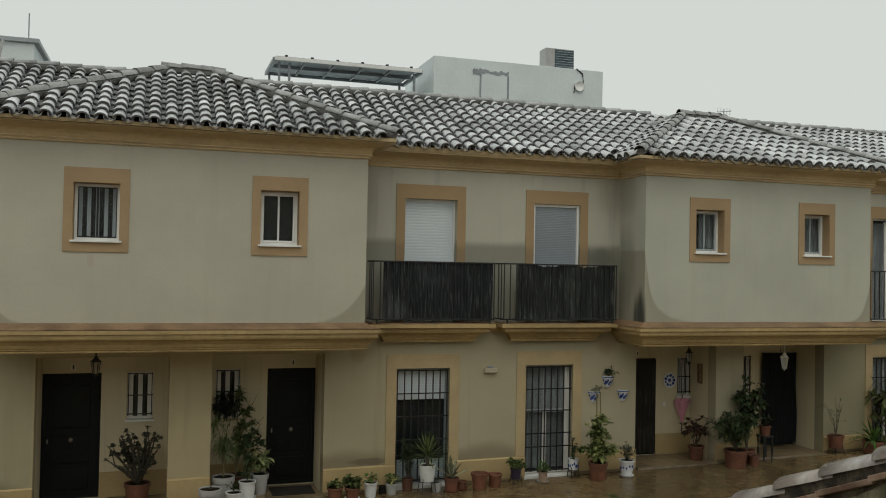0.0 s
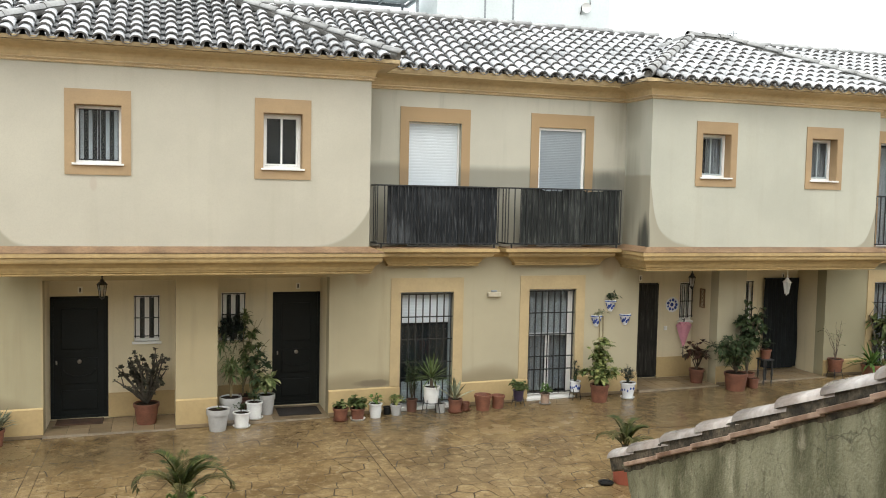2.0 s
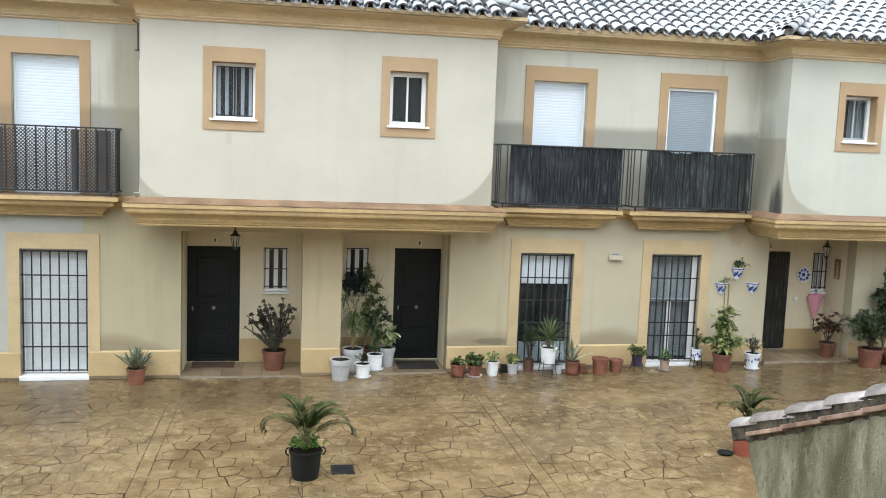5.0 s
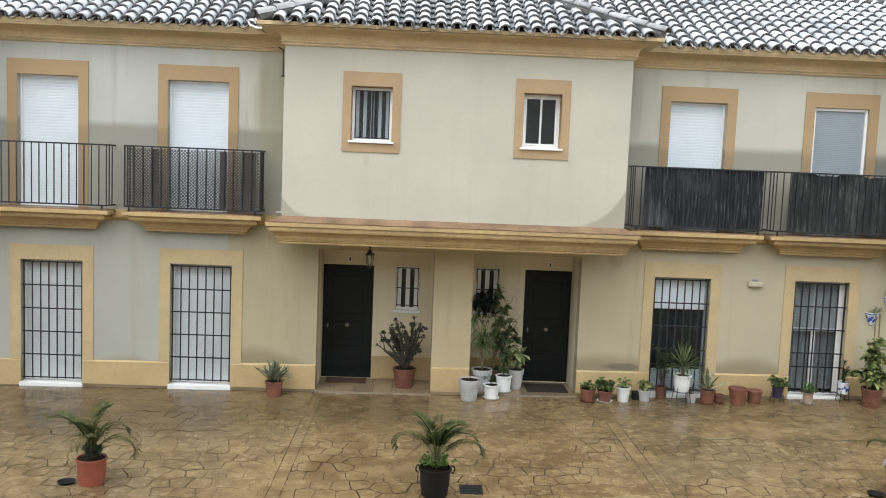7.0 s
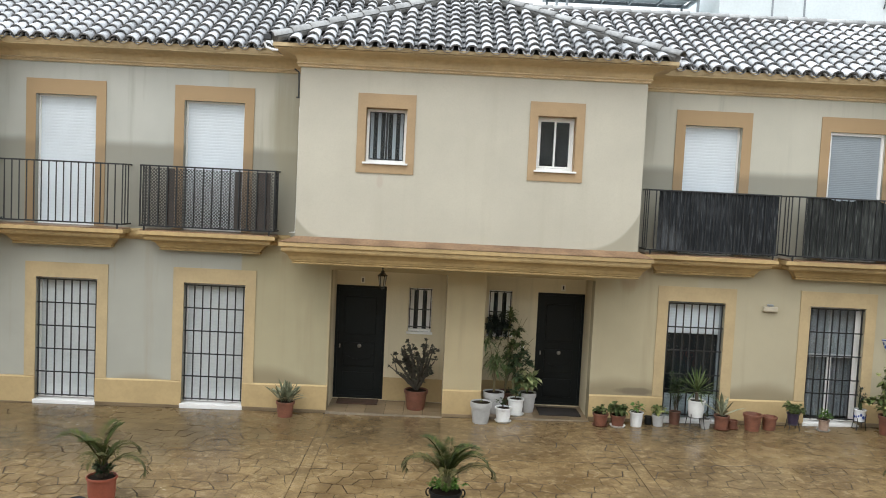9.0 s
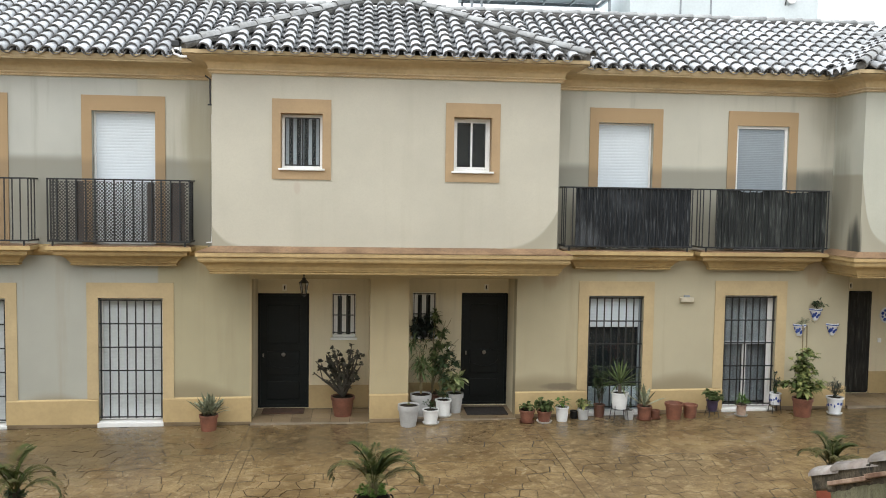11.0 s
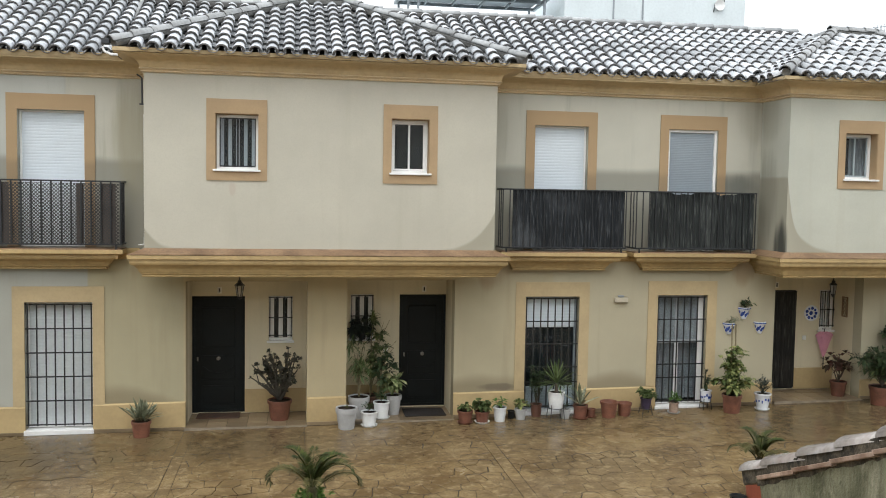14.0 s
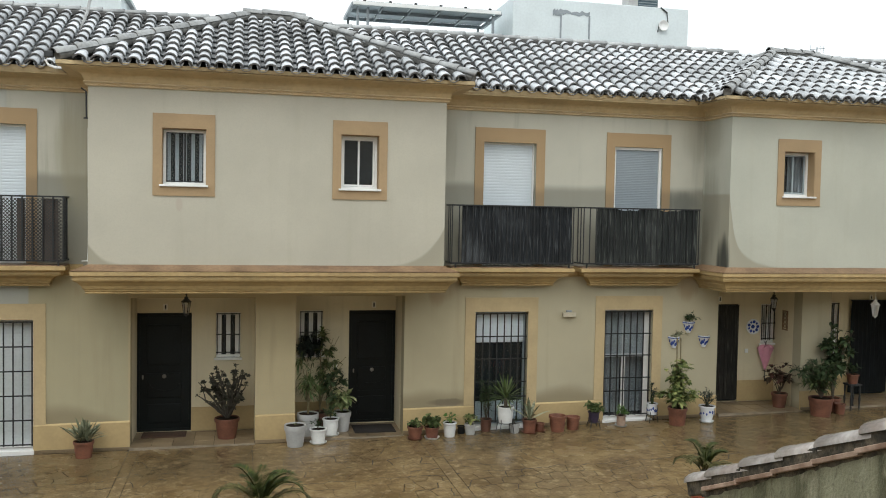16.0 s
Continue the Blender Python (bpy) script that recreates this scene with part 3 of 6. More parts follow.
# plinth along the ground floor, broken by porches and windows
stops = sorted([(a, b) for a, b in PORCHES] + [(a, b) for a, b, _ in LOW_WINDOWS])
edge = -13.0
for a, b in stops + [(21.0, 22.0)]:
    if a - edge > 0.05:
        bm = bmesh.new()
        v = [(edge, -0.5), (a, -0.5), (a, 0.545 + 0.0115 * a), (edge, 0.545 + 0.0115 * edge)]
        f0 = [bm.verts.new((x, -0.034, z - (0.022 if k > 1 else 0.0))) for k, (x, z) in enumerate(v)]
        f1 = [bm.verts.new((x, 0.0, z)) for x, z in v]
        bm.faces.new(f0)
        for k in range(4):
            bm.faces.new((f0[k], f1[k], f1[(k + 1) % 4], f0[(k + 1) % 4]))
        bmesh.ops.recalc_face_normals(bm, faces=bm.faces)
        tagged(part("baseboard", bm, M["plinth"]), "ochre painted plinth at the foot of the wall", "plinth", kind="structure")
        tagged(part("trim_skirting", boxed(edge, a, -0.046, -0.034, ground_z(edge) - 0.1, ground_z((a + edge) / 2) + 0.045), M["floor_tile"]), "tan tile skirting along the pavement", "skirting", kind="structure")
    edge = b

# eaves cornice, all along
BEADS = [(0, 5.590), (0.03, 5.590), (0.045, 5.602), (0.028, 5.615), (0.045, 5.627), (0.070, 5.642), (0.050, 5.6575), (0, 5.6575)]
CORNICE = [(0, 5.658), (0.045, 5.658), (0.05, 5.675), (0.065, 5.715),
           (0.09, 5.75), (0.14, 5.775), (0.21, 5.795), (0.29, 5.805), (0.355, 5.81), (0.355, 5.838), (0, 5.845)]
line = [(-13, BLOCK), (-7.12, BLOCK), (-7.12, 0), (-2.01, 0), (-2.01, BLOCK), (3.26, BLOCK), (3.26, 0), (8.22, 0), (8.22, BLOCK), (13.12, BLOCK), (13.12, 0), (18.1, 0), (18.1, BLOCK), (21, BLOCK)]
tagged(part("trim_beading", sweep(bmesh.new(), line, BEADS), M["beading"]), "pale double beading under the cornice", "beading", kind="structure")
tagged(part("trim_cornice", sweep(bmesh.new(), line, CORNICE), M["cornice"]), "ochre moulded plaster cornice, rain-darkened", "cornice", kind="structure")

# string course under each jutting storey, with a weathered sloping top
COURSE = [(0, 2.608), (0.03, 2.608), (0.035, 2.622), (0.02, 2.635), (0.04, 2.648), (0.045, 2.668), (0.06, 2.678), (0.08, 2.725), (0.12, 2.77), (0.17, 2.80), (0.18, 2.825), (0.18, 2.87), (0.21, 2.88), (0.21, 2.935), (0.0, 2.94)]
for a, b in BLOCKS + [(-13.0, -7.12), (18.1, 21.0)]:
    pth = [(a, 0), (a, BLOCK), (b, BLOCK), (b, 0)]
    tagged(part("trim_string_course", sweep(bmesh.new(), pth, COURSE), M["moulding"]), "ochre moulded string course under the upper storey", "moulding", kind="structure")
    tagged(part("trim_ledge", sweep(bmesh.new(), pth, [(0, 2.942), (0.205, 2.942), (0.205, 2.95), (0.0, 3.03)]), M["ledge"]), "rust-stained wet ledge on the string course", "ledge", kind="structure")
for a, b in ((-7.12, -2.01), (3.26, 8.22), (13.12, 18.1)):
    tagged(part("trim_band", sweep(bmesh.new(), [(a + 0.21, 0), (b - 0.21, 0)], [(0, 2.80), (0.05, 2.83), (0.07, 2.86), (0.07, 2.95), (0, 2.975)]), M["moulding"]), "plain ochre band between the balconies", "band", kind="structure")

# painted surrounds
def surround(x0, x1, z0, z1, y, w, mat, below, side=None):
    s = side or w
    bm = boxed(x0 - s, x1 + s, y - 0.018, y, z1, z1 + w)
    box(bm, x0 - s, x0, y - 0.018, y, z0 - below, z1)
    box(bm, x1, x1 + s, y - 0.018, y, z0 - below, z1)
    if below:
        box(bm, x0, x1, y - 0.018, y, z0 - below, z0)
    return bm


for (a, b, z), t in zip(LOW_WINDOWS, LOW_TOP):
    tagged(part("trim_surround", surround(a, b, 0.545 + 0.0115 * a, t, 0.0, 0.245, M["trim_low"], 0.0, 0.175), M["trim_low"]), "pale ochre painted band round a barred window", "surround", kind="structure")
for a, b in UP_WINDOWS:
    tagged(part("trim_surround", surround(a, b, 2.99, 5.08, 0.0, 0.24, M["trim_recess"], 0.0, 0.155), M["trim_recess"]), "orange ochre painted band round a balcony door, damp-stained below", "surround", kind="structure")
for a, b in FRONT_WINDOWS:
    tagged(part("trim_surround", surround(a, b, sill_z(a), FW1, BLOCK, 0.21, M["trim_up"], 0.133, 0.125), M["trim_up"]), "orange ochre painted band round a small window", "surround", kind="structure")

# rooms behind the walls, dimness put into their colour; rear wall and party ends
tagged(part("wall_rear", boxed(-13, 21, 6.2, 6.4, -0.5, 5.6), M["opposite"]), "plain rear wall of the row", "wall", kind="structure")
for x in (-13.2, 21.0):
    tagged(part("wall_end", boxed(x, x + 0.2, BLOCK, 6.4, -0.5, 5.9), M["opposite"]), "plain end wall of the row", "wall", kind="structure")
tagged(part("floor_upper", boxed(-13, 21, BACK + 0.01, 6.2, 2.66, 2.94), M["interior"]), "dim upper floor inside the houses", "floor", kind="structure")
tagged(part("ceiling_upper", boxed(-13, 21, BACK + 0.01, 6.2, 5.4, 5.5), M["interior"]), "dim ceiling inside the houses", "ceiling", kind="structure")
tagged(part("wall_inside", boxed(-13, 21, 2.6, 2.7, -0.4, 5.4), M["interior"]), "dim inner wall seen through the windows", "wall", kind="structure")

# ---- roofs ----
SLOPE, EAVE_MAIN, EAVE_BLOCK, RIDGE_Y = 0.49, (-0.40, 5.875), (-1.30, 5.845), 2.32
HIPS = []
for a, b, ridge in ((-2.40, 3.64, 0.39), (7.84, 13.50, 0.43), (-13.4, -6.74, 0.4), (17.7, 22.0, 0.4)):
    mid, half = (a + b) / 2, (b - a) / 2
    HIPS.append((a, b, mid - ridge, mid + ridge, EAVE_BLOCK[0] + half - ridge))


def z_main(y):
    return EAVE_MAIN[1] + SLOPE * (y - EAVE_MAIN[0]) if y <= RIDGE_Y else z_main(RIDGE_Y) - SLOPE * (y - RIDGE_Y)


def z_hip(h, x, y):
    a, b, r0, r1, ry = h
    zs = {"front": y - EAVE_BLOCK[0], "left": x - a, "right": b - x, "back": 2 * ry - EAVE_BLOCK[0] - y}
    side = min(zs, key=zs.get)
    return EAVE_BLOCK[1] + SLOPE * zs[side], side


def poly(bm, pts, drop=0.02):
    bm.faces.new([bm.verts.new((x, y, z - drop)) for x, y, z in pts])


roof = tagged(new("roof"), "grey weathered barrel-tile roof with hipped fronts, wet", "roof", kind="structure")
bm = bmesh.new()
zr = z_main(RIDGE_Y)
poly(bm, [(-13.4, EAVE_MAIN[0] + 0.06, EAVE_MAIN[1]), (21.2, EAVE_MAIN[0] + 0.06, EAVE_MAIN[1]), (21.2, RIDGE_Y, zr), (-13.4, RIDGE_Y, zr)])
poly(bm, [(-13.4, RIDGE_Y, zr), (21.2, RIDGE_Y, zr), (21.2, 6.6, zr - SLOPE * 4.28), (-13.4, 6.6, zr - SLOPE * 4.28)])
for a, b, r0, r1, ry in HIPS:
    ze, zt, fy = EAVE_BLOCK[1], EAVE_BLOCK[1] + SLOPE * (ry - EAVE_BLOCK[0]), EAVE_BLOCK[0]
    back = ry + 0.5
    zb = zt - SLOPE * 0.5
    poly(bm, [(a, fy + 0.05, ze), (b, fy + 0.05, ze), (r1, ry, zt), (r0, ry, zt)])
    poly(bm, [(a, fy + 0.05, ze), (r0, ry, zt), (r0 - 0.5, back, zb), (a, -0.4, ze)])
    poly(bm, [(b, fy + 0.05, ze), (b, -0.4, ze), (r1 + 0.5, back, zb), (r1, ry, zt)])
    poly(bm, [(r0, ry, zt), (r1, ry, zt), (r1 + 0.5, back, zb), (r0 - 0.5, back, zb)])
bmesh.ops.recalc_face_normals(bm, faces=bm.faces)
part("roof_bed", bm, M["tile_dark"], roof, "dark mossy bed under the tiles")
bm = bmesh.new()
poly(bm, [(-13.2, -0.38, 5.852), (21, -0.38, 5.852), (21, 0.2, 5.852), (-13.2, 0.2, 5.852)], 0)
for a, b, *_ in HIPS:
    poly(bm, [(a + 0.05, -1.27, 5.822), (b - 0.05, -1.27, 5.822), (b - 0.05, -0.3, 5.822), (a + 0.05, -0.3, 5.822)], 0)
for y0, z0, z1, x0, x1 in [(EAVE_MAIN[0] + 0.025, 5.838, 5.915, -13.2, 21)] + [(EAVE_BLOCK[0] + 0.025, 5.83, 5.885, h[0] + 0.03, h[1] - 0.03) for h in HIPS]:
    box(bm, x0, x1, y0, y0 + 0.05, z0, z1)
for h in HIPS:
    for x0 in (h[0] + 0.03, h[1] - 0.08):
        box(bm, x0, x0 + 0.05, EAVE_BLOCK[0] + 0.08, EAVE_MAIN[0], 5.83, 5.885)
part("eaves_board", bm, M["cornice"], roof, "ochre eaves soffit")


def barrel(length, r0, r1, thick, seg=7, up=True):
    """One curved tile: its lower end at the origin, lying along +y, arched up or hollow."""
    vs, fs = [], []
    for y, r in ((0.0, r0), (length * 0.5, (r0 + r1) / 2 + 0.001), (length, r1)):
        for rad in (r, r - thick):
            for k in range(seg + 1):
                t = math.pi * k / seg
                vs.append((-math.cos(t) * rad, y, (math.sin(t) * rad * 0.92) * (1 if up else -1)))
    n = seg + 1
    for j in range(2):
        o, p = j * 2 * n, (j + 1) * 2 * n
        for k in range(seg):
            fs.append((o + k, o + k + 1, p + k + 1, p + k))
    for k in range(seg):
        fs.append((k, n + k, n + k + 1, k + 1))
    for o in (0, 2 * n):
        fs.append((o, o + 2 * n, o + 3 * n, o + n))
    if not up:
        fs = [f[::-1] for f in fs]
    return vs, fs


def mesh_from(name, vs, fs, mat, smooth=True, lip=None):
    """A mesh from plain lists; lip is the dark material of cut tile ends, moss and overlap shadow in one."""
    me = bpy.data.meshes.new(name)
    me.from_pydata(vs, [], fs)
    me.materials.append(mat)
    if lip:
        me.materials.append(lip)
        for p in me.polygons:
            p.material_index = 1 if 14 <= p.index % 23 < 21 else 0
    if smooth:
        for p in me.polygons:
            p.use_smooth = True
    me.update()
    return me


PITCH, ROW = 0.236, 0.285
frames_for = {"front": (Vector((1, 0, 0)), Vector((0, 1, SLOPE)).normalized()), "left": (Vector((0, -1, 0)), Vector((1, 0, SLOPE)).normalized()),
              "right": (Vector((0, 1, 0)), Vector((-1, 0, SLOPE)).normalized())}


def seat(side, p, tilt, wob):
    a, u = frames_for[side]
    nrm = a.cross(u)
    u2 = (u * math.cos(tilt) + nrm * math.sin(tilt)).normalized()
    u2 = (u2 + a * wob).normalized()
    n2 = a.cross(u2).normalized()
    a2 = u2.cross(n2)
    m = Matrix((a2, u2, n2)).transposed().to_4x4()
    m.translation = p
    return m


rng = random.Random(4)
cover, pan = barrel(0.375, 0.096, 0.074, 0.027), barrel(0.375, 0.085, 0.100, 0.012, up=False)
places, pans = [], []
flat = math.hypot(1, SLOPE)
step = ROW / flat


def clear_of_hips(x, y, z):
    for h in HIPS:
        if h[0] < x < h[1] and EAVE_BLOCK[0] < y < 2 * h[4] - EAVE_BLOCK[0] and z_hip(h, x, y)[0] > z - 0.015:
            return False
    return True


for i in range(int(29.5 / PITCH)):
    x = -9.0 + PITCH * i
    for j in range(11):
        y = EAVE_MAIN[0] - 0.02 + step * j
        yc = y + step * 0.5
        if yc > RIDGE_Y:
            continue
        if clear_of_hips(x, yc, z_main(yc)):
            places.append(("front", Vector((x, y, z_main(y)))))
        if clear_of_hips(x + PITCH / 2, yc, z_main(yc)):
            pans.append(("front", Vector((x + PITCH / 2, y, z_main(y)))))
for h in HIPS[:2]:
    a, b, r0, r1, ry = h
    for i in range(int((b - a) / PITCH) + 1):
        for half, out in ((0.0, places), (0.5, pans)):
            x = a + 0.11 + PITCH * (i + half)
            for j in range(12):
                y = EAVE_BLOCK[0] - 0.02 + step * j
                yc = y + step * 0.55
                if yc < ry and a + 0.12 + (yc - EAVE_BLOCK[0]) < x < b - 0.12 - (yc - EAVE_BLOCK[0]):
                    out.append(("front", Vector((x, y, EAVE_BLOCK[1] + SLOPE * (y - EAVE_BLOCK[0])))))
    for side in ("left", "right"):
        for i in range(14):
            for half, out in ((0.0, places), (0.5, pans)):
                y = EAVE_BLOCK[0] + 0.11 + PITCH * (i + half)
                for j in range(12):
                    d = -0.02 + step * j
                    x, xc = (a + d, a + d + step * 0.55) if side == "left" else (b - d, b - d - step * 0.55)
                    zc, act = z_hip(h, xc, y)
                    if act == side and d + step * 0.55 < y - EAVE_BLOCK[0] - 0.12 and (y < EAVE_MAIN[0] or zc > z_main(y) + 0.02) and y < ry + 0.4:
                        out.append((side, Vector((x, y, EAVE_BLOCK[1] + SLOPE * d))))

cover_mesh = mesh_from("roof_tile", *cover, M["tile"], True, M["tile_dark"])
places.sort(key=lambda s: (s[1].x - 1.2) ** 2 * 0.35 + (s[1].y + 1.3) ** 2 + (0 if s[0] == "front" else 4))
TILES = [(s, seat(s, p + frames_for[s][0].cross(frames_for[s][1]) * 0.055, -0.082 + rng.uniform(-0.014, 0.014), rng.uniform(-0.025, 0.025))) for s, p in places]
PANS = [(s, seat(s, p + frames_for[s][0].cross(frames_for[s][1]) * 0.085, -0.05, rng.uniform(-0.015, 0.015))) for s, p in pans]


def joined(name, source, mats, mat, parent, label, lip=None):
    vs, fs = [], []
    base = np.array(source[0])
    for m in mats:
        k = len(vs)
        arr = base @ np.array(m.to_3x3()).T + np.array(m.translation)
        vs.extend(map(tuple, arr))
        fs.extend(tuple(i + k for i in f) for f in source[1])
    ob = new(name, mesh_from(name, vs, fs, mat, True, lip))
    ob.parent = parent
    return tagged(ob, label, kind="stuff")


tile_far = surface("weathered_roof_tile_far", (0.68, 0.70, 0.72), 0.27, 0.35, 0.9, 26, 0.35, spec=0.6)
tn, tl = tile_far.node_tree.nodes, tile_far.node_tree.links
tb = tn["Principled BSDF"]
was = tb.inputs["Base Color"].links[0].from_socket
isl = tn.new("ShaderNodeNewGeometry").outputs["Random Per Island"]
tl.new(blend(tn, tl, 1.0, was, blend(tn, tl, isl, (0.70,) * 3, (1.15,) * 3), "MULTIPLY"), tb.inputs["Base Color"])
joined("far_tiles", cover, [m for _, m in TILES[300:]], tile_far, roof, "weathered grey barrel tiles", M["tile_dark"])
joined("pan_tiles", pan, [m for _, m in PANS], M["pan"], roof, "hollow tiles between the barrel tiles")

# hips and ridges: overlapping cap tiles
cap = barrel(0.42, 0.096, 0.080, 0.016)
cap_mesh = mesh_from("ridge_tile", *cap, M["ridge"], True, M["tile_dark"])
CAPS = []


def cap_line(p, q, lift=0.092):
    p, q = Vector(p), Vector(q)
    d = q - p
    n = max(1, round(d.length / 0.36))
    u = d.normalized()
    a = u.cross(Vector((0, 0, 1))).normalized()
    nrm = a.cross(u)
    part("hip_bedding", tube(bmesh.new(), [p + nrm * 0.055 + u * 0.06, q + nrm * 0.055], 0.072, 8), M["bedding"], roof, "grey mortar bedding under the cap tiles")
    for k in range(n):
        m = Matrix((a, (u - nrm * 0.055).normalized(), nrm)).transposed().to_4x4()
        m.translation = p + d * (k / n) + nrm * (lift + rng.uniform(-0.006, 0.006))
        CAPS.append(m @ pose(0, 0, 0, 0, rng.uniform(-2, 2), rng.uniform(-1.5, 1.5)))


for a, b, r0, r1, ry in HIPS[:2]:
    zt = EAVE_BLOCK[1] + SLOPE * (ry - EAVE_BLOCK[0])
    cap_line((a + 0.02, EAVE_BLOCK[0] + 0.02, EAVE_BLOCK[1] + 0.02), (r0, ry, zt))
    cap_line((b - 0.02, EAVE_BLOCK[0] + 0.02, EAVE_BLOCK[1] + 0.02), (r1, ry, zt))
    cap_line((r0 - 0.1, ry, zt + 0.02), (r1 + 0.1, ry, zt + 0.02))
    for x0, s in ((r0, -1), (r1, 1)):
        cap_line((x0 + s * 0.42, ry + 0.42, zt - SLOPE * 0.42), (x0, ry, zt))
for x0, x1 in ((-9.2, -0.1), (1.4, 10.2), (11.2, 20.0)):
    cap_line((x1, RIDGE_Y, zr), (x0, RIDGE_Y, zr))
    part("ridge_bedding", boxed(x0, x1, RIDGE_Y - 0.12, RIDGE_Y + 0.12, zr - 0.03, zr + 0.085, bevel=0.03), M["tile_dark"], roof, "dark mossy mortar under the ridge tiles")

# lead valleys where the hipped fronts meet the main roof
for a, b, *_ in HIPS[:2]:
    for x0, s in ((a, 1), (b, -1)):
        tagged(part("valley_lining", tube(bmesh.new(), [(x0 - s * 0.02, -0.50, 5.93), (x0 + s * 1.6, 1.10, 5.93 + SLOPE * 1.6)], 0.05, 6), M["tile_dark"], roof, "dark valley gutter"))

# ---- paving: irregular stamped stones in lanes between straight joints ----
def clip(pg, nx, ny, c):
    """Keeps the side of a convex outline where nx*x + ny*y <= c."""
    out = []
    for i, p in enumerate(pg):
        q = pg[(i + 1) % len(pg)]
        dp, dq = nx * p[0] + ny * p[1] - c, nx * q[0] + ny * q[1] - c
        if dp <= 0:
            out.append(p)
        if dp * dq < 0:
            t = dp / (dp - dq)
            out.append((p[0] + (q[0] - p[0]) * t, p[1] + (q[1] - p[1]) * t))
    return out


def wander(pg):
    """Breaks each straight side into three and lets the points drift, alike for both neighbours."""
    out = []
    for (x0, y0), (x1, y1) in zip(pg, pg[1:] + pg[:1]):
        n = 3 if math.hypot(x1 - x0, y1 - y0) > 0.09 else 1
        for k in range(n):
            x, y = x0 + (x1 - x0) * k / n, y0 + (y1 - y0) * k / n
            d = noise.noise_vector(Vector((x * 9, y * 9, 0.3)))
            e = noise.noise_vector(Vector((x * 3, y * 3, 5.3)))
            out.append((x + d.x * 0.020 + e.x * 0.016 if abs(x0 - x1) > 1e-6 else x, y + d.y * 0.024 + e.y * 0.016))
    return out


tagged(part("ground", boxed(-400, 400, -400, 400, -1.6, -1.0), M["joint"]), "bare ground far around", "ground", kind="structure")
bm = bmesh.new()
gx = (-40, 40)
for g0, g1 in ((gx[0], 1.0), (1.0, gx[1])):
    bm.faces.new([bm.verts.new((x, y, ground_z(x) - 0.007)) for x, y in ((g0, -15.2), (g1, -15.2), (g1, 0.0), (g0, 0.0))])
pave = tagged(part("pavement", bm, M["joint"]), "wet stamped-concrete lane with a crazy-paving pattern", "pavement", kind="structure")
prng = random.Random(11)
S, SY = 0.235, 0.305
X0, X1, Y0, Y1 = -12.0, 19.0, -11.0, -0.10
seeds = {}
for i in range(-2, int((X1 - X0) / S) + 3):
    for j in range(-2, int((Y1 - Y0) / SY) + 3):
        seeds[i, j] = (X0 + (i + 0.5 * (j % 2)) * S + prng.uniform(-0.050, 0.050), Y0 + j * SY + prng.uniform(-0.066, 0.066))
LANES = [(-12.0, -1.534), (-1.526, -1.374), (-1.369, 0.337), (0.344, 2.997), (3.003, 3.177), (3.183, 7.702), (7.708, 19.0)]
CELLS = []
for (i, j), (sx, sy) in seeds.items():
    pg = [(sx - 1, sy - 1), (sx + 1, sy - 1), (sx + 1, sy + 1), (sx - 1, sy + 1)]
    for di in (-2, -1, 0, 1, 2):
        for dj in (-2, -1, 0, 1, 2):
            o = seeds.get((i + di, j + dj))
            if o is None or (di, dj) == (0, 0):
                continue
            nx, ny = o[0] - sx, o[1] - sy
            ln = math.hypot(nx, ny)
            key = math.sin((o[0] + sx) * 91.7 + (o[1] + sy) * 47.3) * 43758.5
            key -= math.floor(key)
            gap = 0.0012 if key < 0.2 else (0.0014 + 0.0022 * key) * (1 + 1.7 * abs(ny) / ln)
            worn = noise.noise(Vector(((o[0] + sx) * 0.42, (o[1] + sy) * 0.5, 2.0)))
            gap *= (1.6 if worn > 0.05 else 0.45 if worn < -0.16 else 1.1) * (0.22 if o[1] + sy > -4.4 and key < 0.8 else 1.0)
            pg = clip(pg, nx / ln, ny / ln, ((o[0] + sx) / 2 * nx + (o[1] + sy) / 2 * ny) / ln - gap)
            if len(pg) < 3:
                break
        if len(pg) < 3:
            break
    if len(pg) < 3:
        continue
    pg = clip(clip(pg, 0, 1, Y1), 0, -1, -Y0)
    for a, b in LANES:
        if b - a < 0.3:
            continue
        piece = clip(clip(pg, 1, 0, b), -1, 0, -a) if len(pg) > 2 else []
        if len(piece) > 2:
            area = abs(sum(p[0] * q[1] - q[0] * p[1] for p, q in zip(piece, piece[1:] + piece[:1]))) / 2
            if area > 0.004:
                CELLS.append(wander(piece))
strip_cuts = [Y0 + 1.9 * k for k in range(7)]
for y0, y1 in zip(strip_cuts, strip_cuts[1:]):
    for u0, u1 in ((3.005, 3.175), (-1.525, -1.375)):
        CELLS.append([(u0, y0 + 0.006), (u1, y0 + 0.006), (u1, min(y1, Y1)), (u0, min(y1, Y1))])


